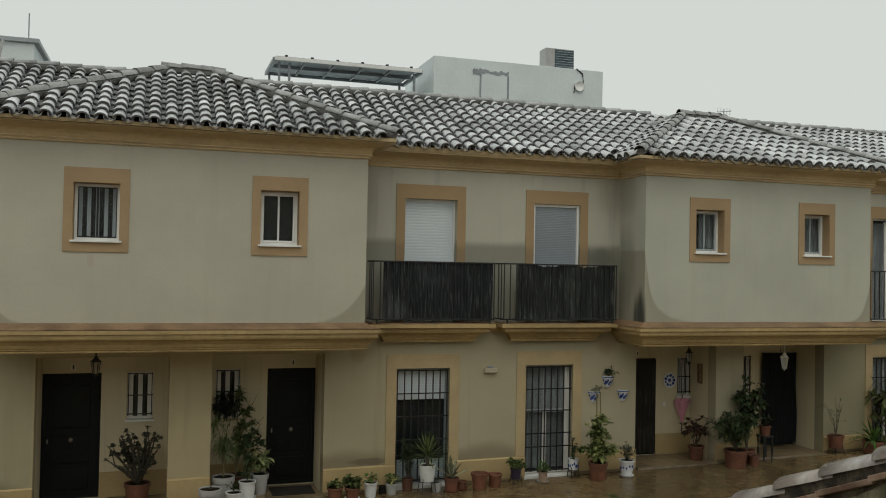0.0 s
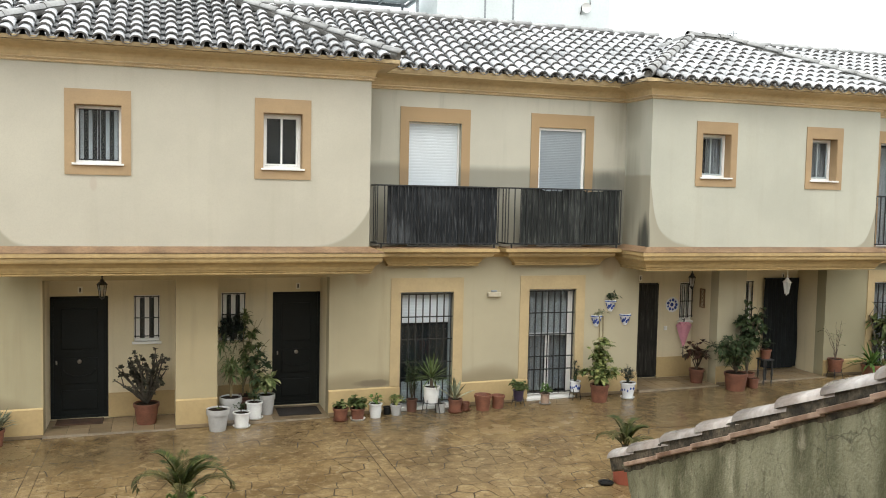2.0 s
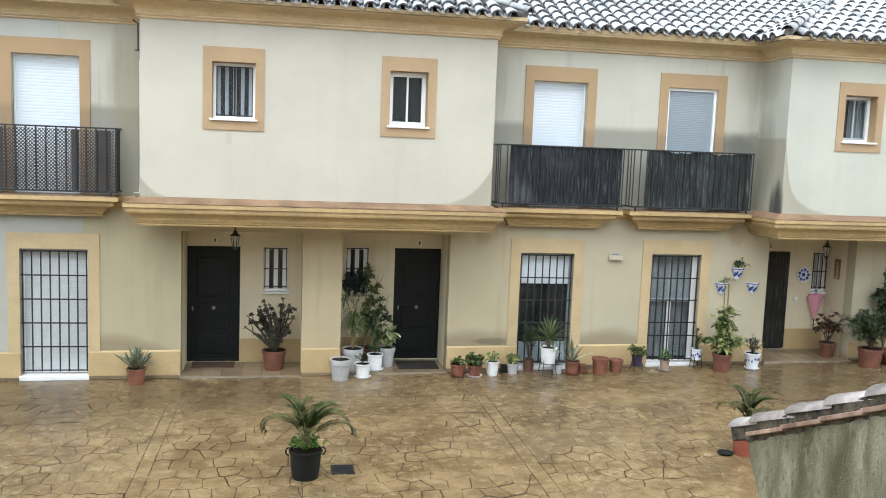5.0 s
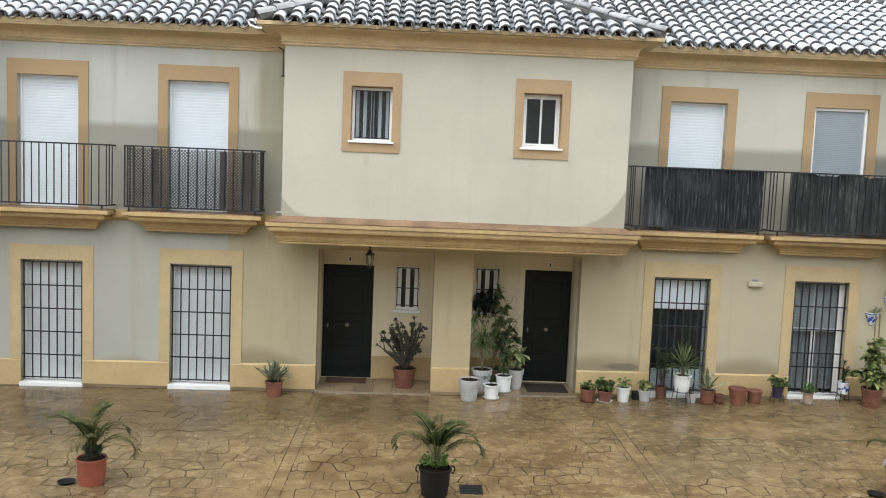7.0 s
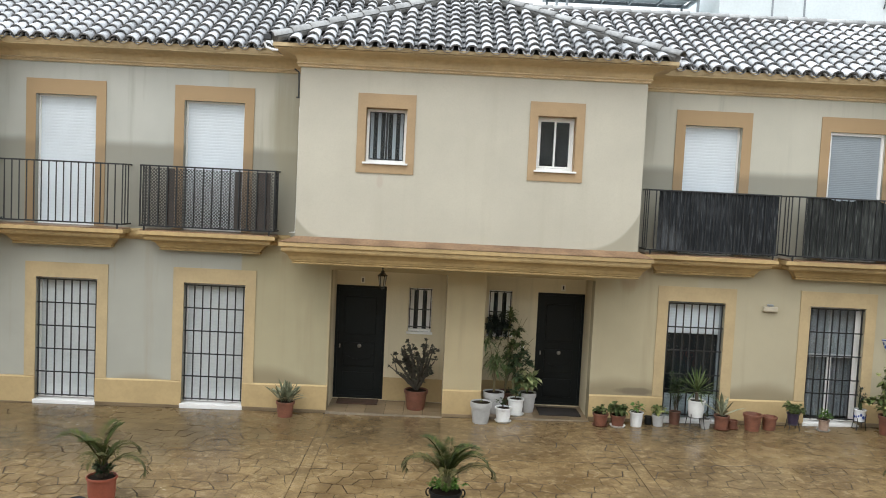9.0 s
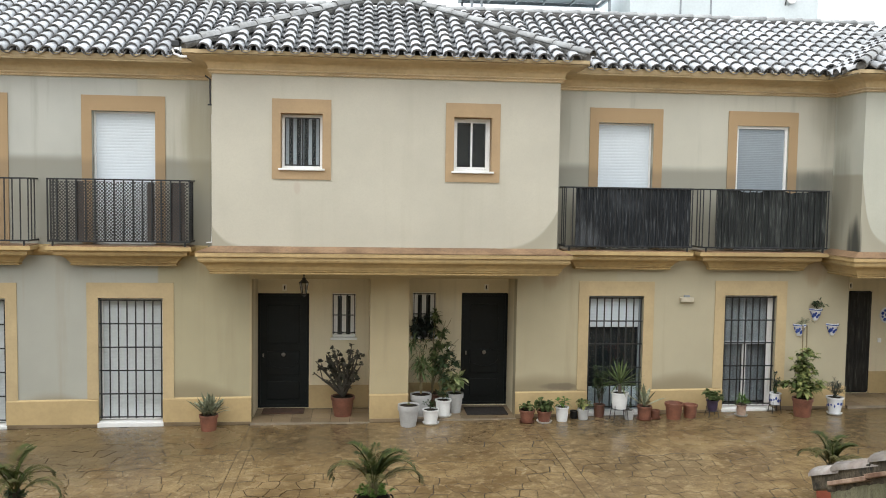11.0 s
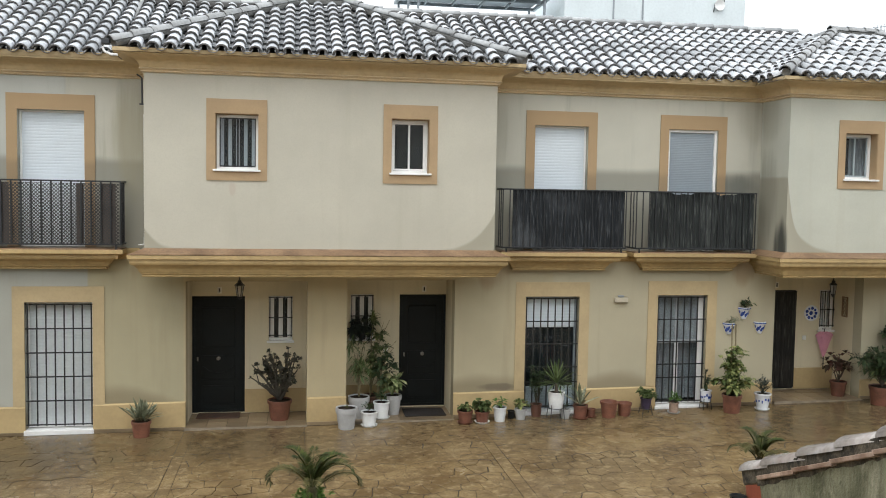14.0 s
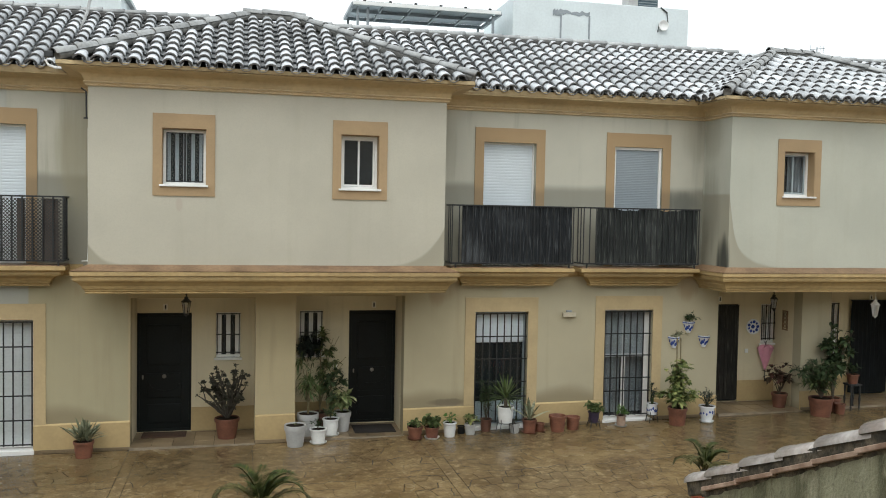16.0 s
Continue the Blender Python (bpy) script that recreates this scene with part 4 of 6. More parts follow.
def stone(pg, cx=0.0, cy=0.0, lift=0.0):
    """A low worn stone: outline, softened shoulder, top; where the stamp is worn away the shoulder almost goes."""
    mx, my = sum(p[0] for p in pg) / len(pg), sum(p[1] for p in pg) / len(pg)
    n, vs = len(pg), []
    worn = noise.noise(Vector((mx * 0.84, my * 1.0, 2.0)))
    deep = 1.0 if worn > 0.0 else 0.4 if worn < -0.16 else 0.8
    deep *= 0.25 if my > -2.2 else 1.0
    lift *= deep
    for k, dz in ((1.0, -0.008 * deep), (0.985, -0.002 * deep), (0.93, 0.0)):
        vs += [(mx + (x - mx) * k - cx, my + (y - my) * k - cy, ground_z(x) + dz + lift - ground_z(cx) * (1 if cx else 0)) for x, y in pg]
    fs = [(o + i, o + (i + 1) % n, o + n + (i + 1) % n, o + n + i) for o in (0, n) for i in range(n)] + [tuple(range(2 * n, 3 * n))]
    return vs, fs


def mid_of(pg):
    return sum(p[0] for p in pg) / len(pg), sum(p[1] for p in pg) / len(pg)


CELLS.sort(key=lambda pg: (mid_of(pg)[0] - 0.6) ** 2 * 0.3 + (mid_of(pg)[1] + 4.6) ** 2)
vs, fs = [], []
for pg in CELLS[300:]:
    a, b = stone(pg, lift=prng.uniform(-0.0015, 0.0015))
    k = len(vs)
    vs += a
    fs += [tuple(i + k for i in f) for f in b]
far = new("far_stones", mesh_from("far_stones", vs, fs, M["paving"], False))
far.parent = pave
tagged(far, "wet tan stamped stones", kind="stuff")
for i, (x0, x1, y0, y1) in enumerate(((-40, -12.005, -15.2, 0.0), (19.005, 40, -15.2, 0.0), (-12, 1.0, -15.2, -11.01), (1.0, 19, -15.2, -11.01))):
    bm = bmesh.new()
    bm.faces.new([bm.verts.new((x, y, ground_z(x) + 0.002)) for x, y in ((x0, y0), (x1, y0), (x1, y1), (x0, y1))])
    tagged(part(f"pavement_{i + 2}", bm, M["paving"]), "wet stamped-concrete lane running on", "pavement", kind="structure")

# ---- openings: windows, shutters, doors ----
def slatted(x0, x1, z0, z1, y, pitch=0.05, depth=0.005):
    """A roller shutter curtain: rounded slats one above the other, in one sheet with a back."""
    bm = bmesh.new()
    n = max(1, round((z1 - z0) / pitch))
    prof = []
    for k in range(n):
        a, h = z0 + (z1 - z0) * k / n, (z1 - z0) / n
        prof += [(y, a), (y - depth, a + h * 0.18), (y - depth * 1.2, a + h * 0.5), (y - depth, a + h * 0.85)]
    prof.append((y, z1))
    L = [bm.verts.new((x0, p, z)) for p, z in prof]
    R = [bm.verts.new((x1, p, z)) for p, z in prof]
    for k in range(len(prof) - 1):
        bm.faces.new((L[k], R[k], R[k + 1], L[k + 1]))
    box(bm, x0, x1, y + 0.001, y + 0.012, z0, z1)
    return bm


def frame_bm(x0, x1, z0, z1, y, w=0.045, d=0.05):
    bm = boxed(x0, x1, y, y + d, z1 - w, z1, bevel=0.004)
    box(bm, x0, x1, y, y + d, z0, z0 + w, bevel=0.004)
    box(bm, x0, x0 + w, y, y + d, z0 + w, z1 - w, bevel=0.004)
    box(bm, x1 - w, x1, y, y + d, z0 + w, z1 - w, bevel=0.004)
    return bm


def pleated(x0, x1, z0, z1, y, waves, amp):
    """A hanging curtain with folds."""
    bm = bmesh.new()
    n = waves * 6
    pts = [(x0 + (x1 - x0) * k / n, y + amp * math.sin(2 * math.pi * waves * k / n)) for k in range(n + 1)]
    rows = [[bm.verts.new((x, yy, z)) for x, yy in pts] for z in (z0, z1)]
    for k in range(n):
        bm.faces.new((rows[0][k], rows[0][k + 1], rows[1][k + 1], rows[1][k]))
    return bm


def pane(x0, x1, z0, z1, y, parent):
    ob = part("pane", boxed(x0, x1, y, y + 0.006, z0, z1), M["glass"], parent, "dark reflecting glass")
    ob.visible_shadow = False
    return ob


number = 0
for i, (a, b) in enumerate(FRONT_WINDOWS):
    number += 1
    y, foot = BLOCK + 0.165, sill_z(a)
    w = thing(f"window_{number}", "small white aluminium sliding window with a projecting sill", "window", kind="structure")
    for p, q, z0, z1 in ((a + 0.0005, a + 0.006, foot + 0.002, FW1 - 0.006), (b - 0.006, b - 0.0005, foot + 0.002, FW1 - 0.006), (a + 0.006, b - 0.006, FW1 - 0.006, FW1 - 0.0005)):
        part("reveal", boxed(p, q, BLOCK - 0.004, y - 0.001, z0, z1), M["trim_up"], w, "ochre painted reveal")
    part("window_frame", frame_bm(a + 0.007, b - 0.007, foot + 0.03, FW1 - 0.008, y, 0.042), M["white_alu"], w)
    mid = (a + b) / 2
    sash = "sash"
    for k, (p, q) in enumerate(((a + 0.045, mid + 0.015), (mid - 0.015, b - 0.045))):
        yy = y + 0.012 + 0.02 * k
        part(sash, frame_bm(p, q, foot + 0.075, FW1 - 0.045, yy, 0.028 if i else 0.02, 0.018), M["iron"] if i == 0 else M["white_alu"] if i == 1 else M["grey_alu"], w)
        pane(p + 0.02, q - 0.02, foot + 0.095, FW1 - 0.065, yy + 0.006, w)
    # dark board added so the panes read as unlit
    part("backing", boxed(a + 0.03, b - 0.03, y + 0.085 + 0.05 * (i > 0), y + 0.095 + 0.05 * (i > 0), foot + 0.03, FW1 - 0.01), M["dark_backing"], w, "dark sheet added behind the glass to dim the room")
    if i == 0:
        for k in range(5):
            x = a + 0.085 + (b - a - 0.17) * k / 4
            part("blind_strip", boxed(x - 0.026, x + 0.026, y + 0.062, y + 0.075, foot + 0.06, FW1 - 0.03, bevel=0.003), M["strip_pale"], w, "pale vertical strip behind the glass")
    elif i > 1:
        part("curtain", pleated(mid - 0.05, b - 0.05, foot + 0.03, FW1 - 0.01, y + 0.10, 5, 0.02), M["curtain_dark"], w, "grey curtain behind one pane")
    part("window_sill", boxed(a - 0.03, b + 0.03, BLOCK - 0.06, y, foot + 0.002, foot + 0.032, bevel=0.006), M["white_alu"], w, "white stone sill")

for i, (a, b) in enumerate(UP_WINDOWS):
    number += 1
    w = thing(f"window_{number}", ["tall balcony door with its white roller shutter down", "tall balcony door with its white roller shutter down", "tall balcony door with its white shutter down",
                                   "tall balcony door with a grey-blue shutter and white frame", "tall glazed balcony door with a white frame"][i], "balcony door", kind="structure")
    y = 0.035 if i == 3 else 0.10
    part("window_frame", frame_bm(a + 0.002, b - 0.002, 2.985, 5.078, y, 0.045 if i == 3 else 0.03, 0.06), M["white_alu"], w)
    if i == 4:
        part("mullion", boxed((a + b) / 2 - 0.035, (a + b) / 2 + 0.035, y + 0.01, y + 0.05, 3.02, 5.02), M["white_alu"], w)
        pane(a + 0.035, (a + b) / 2 - 0.035, 3.02, 5.02, y + 0.03, w)
        pane((a + b) / 2 + 0.035, b - 0.035, 3.02, 5.02, y + 0.03, w)
        part("curtain", pleated(a + 0.05, b - 0.05, 3.0, 5.0, y + 0.2, 8, 0.02), M["curtain"], w)
    else:
        part("shutter", slatted(a + 0.032, b - 0.032, 3.02, 5.05, y + 0.035, 0.03 if i == 3 else 0.05, 0.0025), M["shutter_grey"] if i == 3 else M["shutter"], w)

for i, ((a, b, z), t) in enumerate(zip(LOW_WINDOWS, LOW_TOP)):
    number += 1
    w = thing(f"window_{number}", ["tall ground-floor window with a closed white shutter", "tall ground-floor window with a closed white shutter", "tall window with its white shutter a quarter down",
                                   "tall window with a white frame and grey curtains", "tall window with a white frame, half dark"][i], "window", kind="structure")
    y = 0.13
    part("window_frame", frame_bm(a + 0.002, b - 0.002, z + 0.04, t - 0.002, y, 0.035, 0.06), M["shutter_grey"] if i == 2 else M["white_alu"], w)
    part("window_sill", boxed(a - 0.015, b + 0.015, -0.06, 0.19, z - 0.05, z + 0.028, bevel=0.006), M["white_alu"], w, "white stone sill")
    if i < 2:
        part("shutter", slatted(a + 0.037, b - 0.037, z + 0.075, t - 0.035, y + 0.03, 0.05, 0.0035), M["shutter_low"], w)
    elif i == 2:
        part("shutter", slatted(a + 0.037, b - 0.037, t - 0.55, t - 0.035, y + 0.03, 0.05, 0.003), M["shutter"], w)
        pane(a + 0.037, b - 0.037, z + 0.075, t - 0.55, y + 0.03, w)
        part("blind", boxed(a + 0.037, b - 0.037, y + 0.062, y + 0.075, z + 0.05, t - 0.04), M["dark_backing"], w, "blue-black sheet darkening the glass")
        part("lower_panel", slatted(a + 0.037, b - 0.037, z + 0.08, z + 0.42, y + 0.045), M["shutter"], w, "white slatted lower panel")
    else:
        mid = (a + b) / 2 - 0.02
        part("mullion", boxed(mid - 0.03, mid + 0.03, y + 0.01, y + 0.05, z + 0.075, t - 0.86), M["white_alu"], w)
        part("jamb", boxed(b - 0.095, b - 0.04, y + 0.005, y + 0.055, z + 0.075, t - 0.04), M["white_alu"], w, "wide white inner jamb")
        part("transom", boxed(a + 0.037, b - 0.037, y + 0.012, y + 0.048, t - 0.86, t - 0.81), M["curtain"], w)
        for p, q in ((a + 0.037, mid - 0.03), (mid + 0.03, b - 0.037)):
            pane(p, q, z + 0.075, t - 0.035, y + 0.03, w)
        part("curtain", pleated(a + 0.04, b - 0.04, t - 0.84, t - 0.03, y + 0.07, 7, 0.012), M["curtain"], w, "grey upper curtain")
        part("curtain", pleated(a + 0.04, mid - 0.03, z + 0.1, t - 0.85, y + 0.10, 6, 0.02), M["curtain_dark"], w, "grey side curtain")
        part("curtain", pleated(mid + 0.03, b - 0.04, z + 0.1, t - 0.85, y + 0.14, 6, 0.02), M["curtain_dark"], w, "grey side curtain, drawn")
    # grille
    g = thing("window_grille", "black iron window grille with upright bars and crossbars", "grille", "grilles of the tall windows")
    rows = [z + 0.10, *[z + 0.10 + (t - z - 0.14) * k / 5 for k in (1, 2, 3, 4)], t - 0.04] if i < 2 else [z + 0.10, z + 0.52, t - 1.22, t - 0.82, t - 0.43, t - 0.04]
    bar = None
    for k in range(8):
        x = a + 0.03 + (b - a - 0.06) * k / 7
        if bar is None:
            bar = part("bar", boxed(-0.0098, 0.0098, -0.0098, 0.0098, z + 0.075, t - 0.03, bevel=0.002), M["iron"], g).data
            ob = g.children[0]
        else:
            ob = new("bar", bar)
            ob.parent = g
        ob.location = (x, 0.045, 0)
    cross = None
    for zz in rows:
        if cross is None:
            cross = part("crossbar", boxed(a + 0.003, b - 0.003, -0.006, 0.006, -0.010, 0.010), M["iron"], g).data
            ob = [c for c in g.children if c.name.startswith("crossbar")][0]
        else:
            ob = new("crossbar", cross)
            ob.parent = g
        ob.location = (0, 0.032, zz)

DOORS = [(-1.53, -0.655, 0), (1.985, 2.81, 1), (8.66, 9.54, 2), (12.08, 12.85, 3)]
for i, (a, b, pi) in enumerate(DOORS):
    zf = ground_z(sum(PORCHES[pi]) / 2) + 0.030
    top = 2.115 + 0.009 * (PORCHES[pi][0] + 1.5)
    d = thing(f"door_{i + 1}", "dark green-black panelled front door, closed, in a tiled porch", "door", kind="structure")
    y = PORCH + 0.03
    part("door_frame", frame_bm(a + 0.002, b - 0.002, zf, top - 0.002, y, 0.045, 0.06), M["door"], d)
    part("door_leaf", boxed(a + 0.047, b - 0.047, y + 0.015, y + 0.055, zf + 0.012, top - 0.05, bevel=0.004), M["door"], d)
    mid, h = (a + b) / 2, top - zf
    for z0, z1 in ((zf + 0.14, zf + 0.46), (zf + 0.56, zf + 0.98), (zf + 1.12, top - 0.20)):
        part("panel", boxed(a + 0.16, b - 0.16, y + 0.002, y + 0.018, z0, z1, bevel=0.012), M["door"], d)
    arc = [(mid + 0.24 * math.cos(t), y + 0.0, zf + 0.80 + 0.12 * math.sin(t)) for t in [math.pi + math.pi * k / 12 for k in range(13)]]
    part("arch_moulding", tube(bmesh.new(), arc, 0.012, 6), M["door"], d, "curved applied moulding")
    part("door_knob", lathe(bmesh.new(), [(0.0, 0.0), (0.032, 0.004), (0.036, 0.02), (0.02, 0.03), (0.018, 0.05), (0.0, 0.052)], 12), M["brass"], d, "round dull brass knob").matrix_world = pose(mid, y + 0.0, zf + 0.93, 90, 0, 0)
    part("lock", boxed(a + 0.08, a + 0.105, y + 0.0, y + 0.016, zf + 0.88, zf + 0.95, bevel=0.006), M["brass"], d, "small brass lock plate")
    tile = tagged(part("ceramic_tile", boxed(mid - 0.02, mid + 0.055, PORCH - 0.014, PORCH, top + 0.045, top + 0.155, bevel=0.004), M["paper"]), "small white ceramic tile above a door", "wall tile", "tiles above the doors")
    part("mark", boxed(mid + 0.005, mid + 0.03, PORCH - 0.0165, PORCH - 0.0135, top + 0.065, top + 0.135), M["ink"], tile, "plain dark bar")

dcu = thing("door_curtain", "grey-brown strip curtain hanging before a front door", "door curtain")
zc = ground_z(9.45) + 0.030
part("curtain_rail", tube(bmesh.new(), [(8.67, PORCH - 0.02, 2.185), (9.53, PORCH - 0.02, 2.185)], 0.010, 6), M["iron"], dcu)
crn = random.Random(5)
for k in range(24):
    x = 8.675 + 0.0355 * k
    part("strip", boxed(x, x + 0.032, PORCH - 0.028 + crn.uniform(-0.006, 0.006), PORCH - 0.020, zc + crn.uniform(0.015, 0.05), 2.19), M["strip"], dcu)

dcl = thing("door_curtain", "charcoal cloth curtain hanging in folds before a front door", "door curtain")
part("curtain_rail", tube(bmesh.new(), [(11.98, PORCH - 0.06, 2.275), (12.84, PORCH - 0.06, 2.275)], 0.012, 6), M["iron"], dcl)
bm = bmesh.new()
rows = []
for j in range(9):
    z = 2.28 + (ground_z(12.4) + 0.05 - 2.28) * j / 8
    rows.append([])
    for k in range(61):
        u = k / 60
        fold = (0.010 + 0.016 * j / 8) * math.sin(2 * math.pi * 9 * u + 0.6 * math.sin(j * 0.9)) + 0.01 * math.sin(5.1 * u + j)
        flare = 0.035 * j / 8
        rows[-1].append(bm.verts.new((11.99 - flare + (0.83 + flare) * u, PORCH - 0.075 + fold - 0.02 * j / 8, z - (0.03 * (2 * u - 1) ** 2 * -1 if j == 8 else 0))))
for r0, r1 in zip(rows, rows[1:]):
    for k in range(60):
        bm.faces.new((r0[k], r0[k + 1], r1[k + 1], r1[k]))
part("cloth", bm, M["dark_cloth"], dcl, "", True)

# narrow porch windows with little grilles
PWIN = [(-0.26, 0.14), (1.13, 1.53), (10.02, 10.33), (11.40, 11.76)]
for i, (a, b) in enumerate(PWIN):
    number += 1
    lo, hi = 1.325 - (0.45 if i == 3 else 0.0) + 0.009 * PORCHES[i][0], 2.13 + 0.009 * PORCHES[i][0]
    y = PORCH + 0.05
    w = thing(f"window_{number}", "narrow white porch window behind black bars", "window", kind="structure")
    part("window_frame", frame_bm(a + 0.002, b - 0.002, lo + 0.04, hi - 0.002, y, 0.042, 0.05), M["white_alu"], w)
    mid = (a + b) / 2
    part("mullion", boxed(mid - 0.036, mid + 0.036, y + 0.004, y + 0.045, lo + 0.08, hi - 0.042), M["white_alu"], w)
    for p, q in ((a + 0.044, a + 0.088), (b - 0.088, b - 0.044)):
        part("stile", boxed(p, q, y + 0.004, y + 0.045, lo + 0.082, hi - 0.044), M["white_alu"], w, "wide white stile")
    # sheet added to darken the narrow panes
    part("blind", boxed(a + 0.05, b - 0.05, y + 0.052, y + 0.06, lo + 0.07, hi - 0.03), M["dark_backing"], w, "blue-black sheet darkening the glass")
    pane(a + 0.042, mid - 0.03, lo + 0.08, hi - 0.042, y + 0.02, w)
    pane(mid + 0.03, b - 0.042, lo + 0.08, hi - 0.042, y + 0.02, w)
    part("window_sill", boxed(a - 0.03, b + 0.03 if i != 2 else b, PORCH - 0.045, y, lo, lo + 0.04, bevel=0.006), M["white_alu"], w, "white stone sill")
    g = thing("porch_grille", "small black iron grille over a porch window", "grille", "grilles of the porch windows")
    for k in range(4):
        x = a + 0.02 + (b - a - 0.04) * k / 3
        part("bar", boxed(x - 0.007, x + 0.007, PORCH - 0.012, PORCH + 0.002, lo + 0.10, hi - 0.01), M["iron"], g)
    for z in (lo + 0.13, (lo + hi) / 2 + 0.03, hi - 0.02):
        part("crossbar", boxed(a + 0.004, b - 0.004, PORCH - 0.020, PORCH - 0.010, z - 0.008, z + 0.008), M["iron"], g)

# ---- balconies ----
TRAY = [(0, 2.655), (0.03, 2.655), (0.035, 2.67), (0.02, 2.685), (0.04, 2.70), (0.045, 2.72), (0.06, 2.73), (0.09, 2.775), (0.15, 2.81), (0.22, 2.825), (0.23, 2.85),
        (0.23, 2.885), (0.28, 2.895), (0.31, 2.91), (0.31, 2.965), (0.0, 2.98)]


def balcony(x0, x1, cover_kind, label):
    b = thing("balcony", label, "balcony", "balconies of the upper storey")
    part("tray", sweep(bmesh.new(), [(x0 + 0.31, -0.001), (x0 + 0.31, -0.12), (x1 - 0.31, -0.12), (x1 - 0.31, -0.001)], TRAY), M["moulding"], b, "ochre moulded balcony tray")
    part("deck", boxed(x0 + 0.03, x1 - 0.03, -0.40, -0.002, 2.955, 2.985), M["ledge"], b, "stained wet balcony floor")
    rail = part("railing", bmesh.new(), M["iron"], b, "black iron railing")
    yf, zb, zt = -0.40, 3.05, 4.0
    for z in (zb, zt):
        bm = boxed(x0 + 0.02, x1 - 0.02, yf - 0.012, yf + 0.012, z - 0.012, z + 0.012, bevel=0.003)
        box(bm, x0 + 0.02, x0 + 0.044, yf + 0.012, -0.002, z - 0.012, z + 0.012)
        box(bm, x1 - 0.044, x1 - 0.02, yf + 0.012, -0.002, z - 0.012, z + 0.012)
        part("rail", bm, M["iron"], rail)
    me = None
    n = round((x1 - x0) / (0.148 if cover_kind == "lattice" else 0.118))
    thick = 0.0105 if cover_kind == "lattice" else 0.0075
    spots = [(x0 + 0.032 + (x1 - x0 - 0.064) * k / n, yf) for k in range(n + 1)] + [(x, y) for x in (x0 + 0.032, x1 - 0.032) for y in (-0.27, -0.14)]
    for x, y in spots:
        if me is None:
            ob = part("baluster", boxed(-thick, thick, -thick, thick, zb + 0.01, zt - 0.01), M["iron"], rail)
            me = ob.data
        else:
            ob = new("baluster", me)
            ob.parent = rail
        ob.location = (x, y, 0)
    for x in (x0 + 0.10, x1 - 0.10):
        part("foot", boxed(x - 0.012, x + 0.012, yf - 0.012, yf + 0.012, 2.975, zb), M["iron"], rail)
    r = random.Random(int(x0 * 100))
    if cover_kind == "reed" or cover_kind == "reed_wavy":
        bm = bmesh.new()
        n = 110
        s0 = x0 + (0.20 if cover_kind == "reed" else 0.28)
        top, bot = [], []
        for k in range(n + 1):
            x = s0 + (x1 - 0.05 - s0) * k / n
            y = yf + 0.020 - 0.005 * math.sin(k * 2.1) - 0.004 * math.sin(k * 0.23) - r.uniform(0, 0.004)
            sag = 0.0 if cover_kind == "reed" else 0.035 * math.sin(k * 0.14) + 0.015 * math.sin(k * 0.41) - 0.02
            top.append(bm.verts.new((x, y, zt - 0.005 + sag * 0.6 + r.uniform(-0.006, 0.006))))
            bot.append(bm.verts.new((x, y + 0.003, zb - 0.02 + r.uniform(-0.008, 0.008))))
        for k in range(n):
            bm.faces.new((bot[k], bot[k + 1], top[k + 1], top[k]))
        ob = part("screen", bm, M["screen"] if cover_kind == "reed" else M["screen_grey"], b, "dark reed privacy screen tied to the railing" if cover_kind == "reed" else "faded dark screen with a sagging top edge")
        sol = ob.modifiers.new("thickness", "SOLIDIFY")
        sol.thickness = 0.006
    elif cover_kind == "lattice":
        bm = bmesh.new()
        za, zc, xa, xc = zb + 0.0, zt - 0.03, x0 + 0.06, x1 - 0.06
        p = 0.052
        H = zc - za
        k = -int(H / p) - 1
        while xa + k * p < xc:
            for s in (1, -1):
                # diagonal strip clipped to the panel
                xs = xa + k * p if s == 1 else xa + k * p + H
                t0, t1 = 0.0, H
                if s == 1:
                    t0, t1 = max(0.0, xa - xs), min(H, xc - xs)
                else:
                    t0, t1 = max(0.0, xs - xc), min(H, xs - xa)
                if t1 - t0 > 0.02:
                    w2, y = 0.0095, yf + 0.022 + (0.003 if s == 1 else 0.0)
                    A, B = (xs + s * t0, za + t0), (xs + s * t1, za + t1)
                    q = [bm.verts.new((A[0] - w2, y, A[1])), bm.verts.new((A[0] + w2, y, A[1])), bm.verts.new((B[0] + w2, y, B[1])), bm.verts.new((B[0] - w2, y, B[1]))]
                    bm.faces.new(q)
            k += 1
        ob = part("lattice_screen", bm, M["lattice"], b, "dark diamond lattice screen inside the railing")
        ob.modifiers.new("thickness", "SOLIDIFY").thickness = 0.004
        for xx in (x0 + 0.50, x1 - 0.62, x1 - 0.27, x1 - 0.16):
            part("slat", boxed(xx - 0.055, xx + 0.055, yf + 0.030, yf + 0.040, zb, zt - 0.03, bevel=0.004), M["brown_slat"], b, "brown plastic slat")
    return b


balcony(-6.95, -4.80, "", "shallow balcony with an open black iron railing")
balcony(-4.58, -2.40, "lattice", "shallow balcony with dark lattice behind its railing")
balcony(3.47, 5.64, "reed", "shallow balcony with a black reed screen on its railing")
balcony(5.76, 7.97, "reed_wavy", "shallow balcony with a sagging faded screen")
balcony(13.33, 15.5, "", "shallow balcony with an open black iron railing")
balcony(15.62, 17.8, "", "shallow balcony with an open black iron railing")

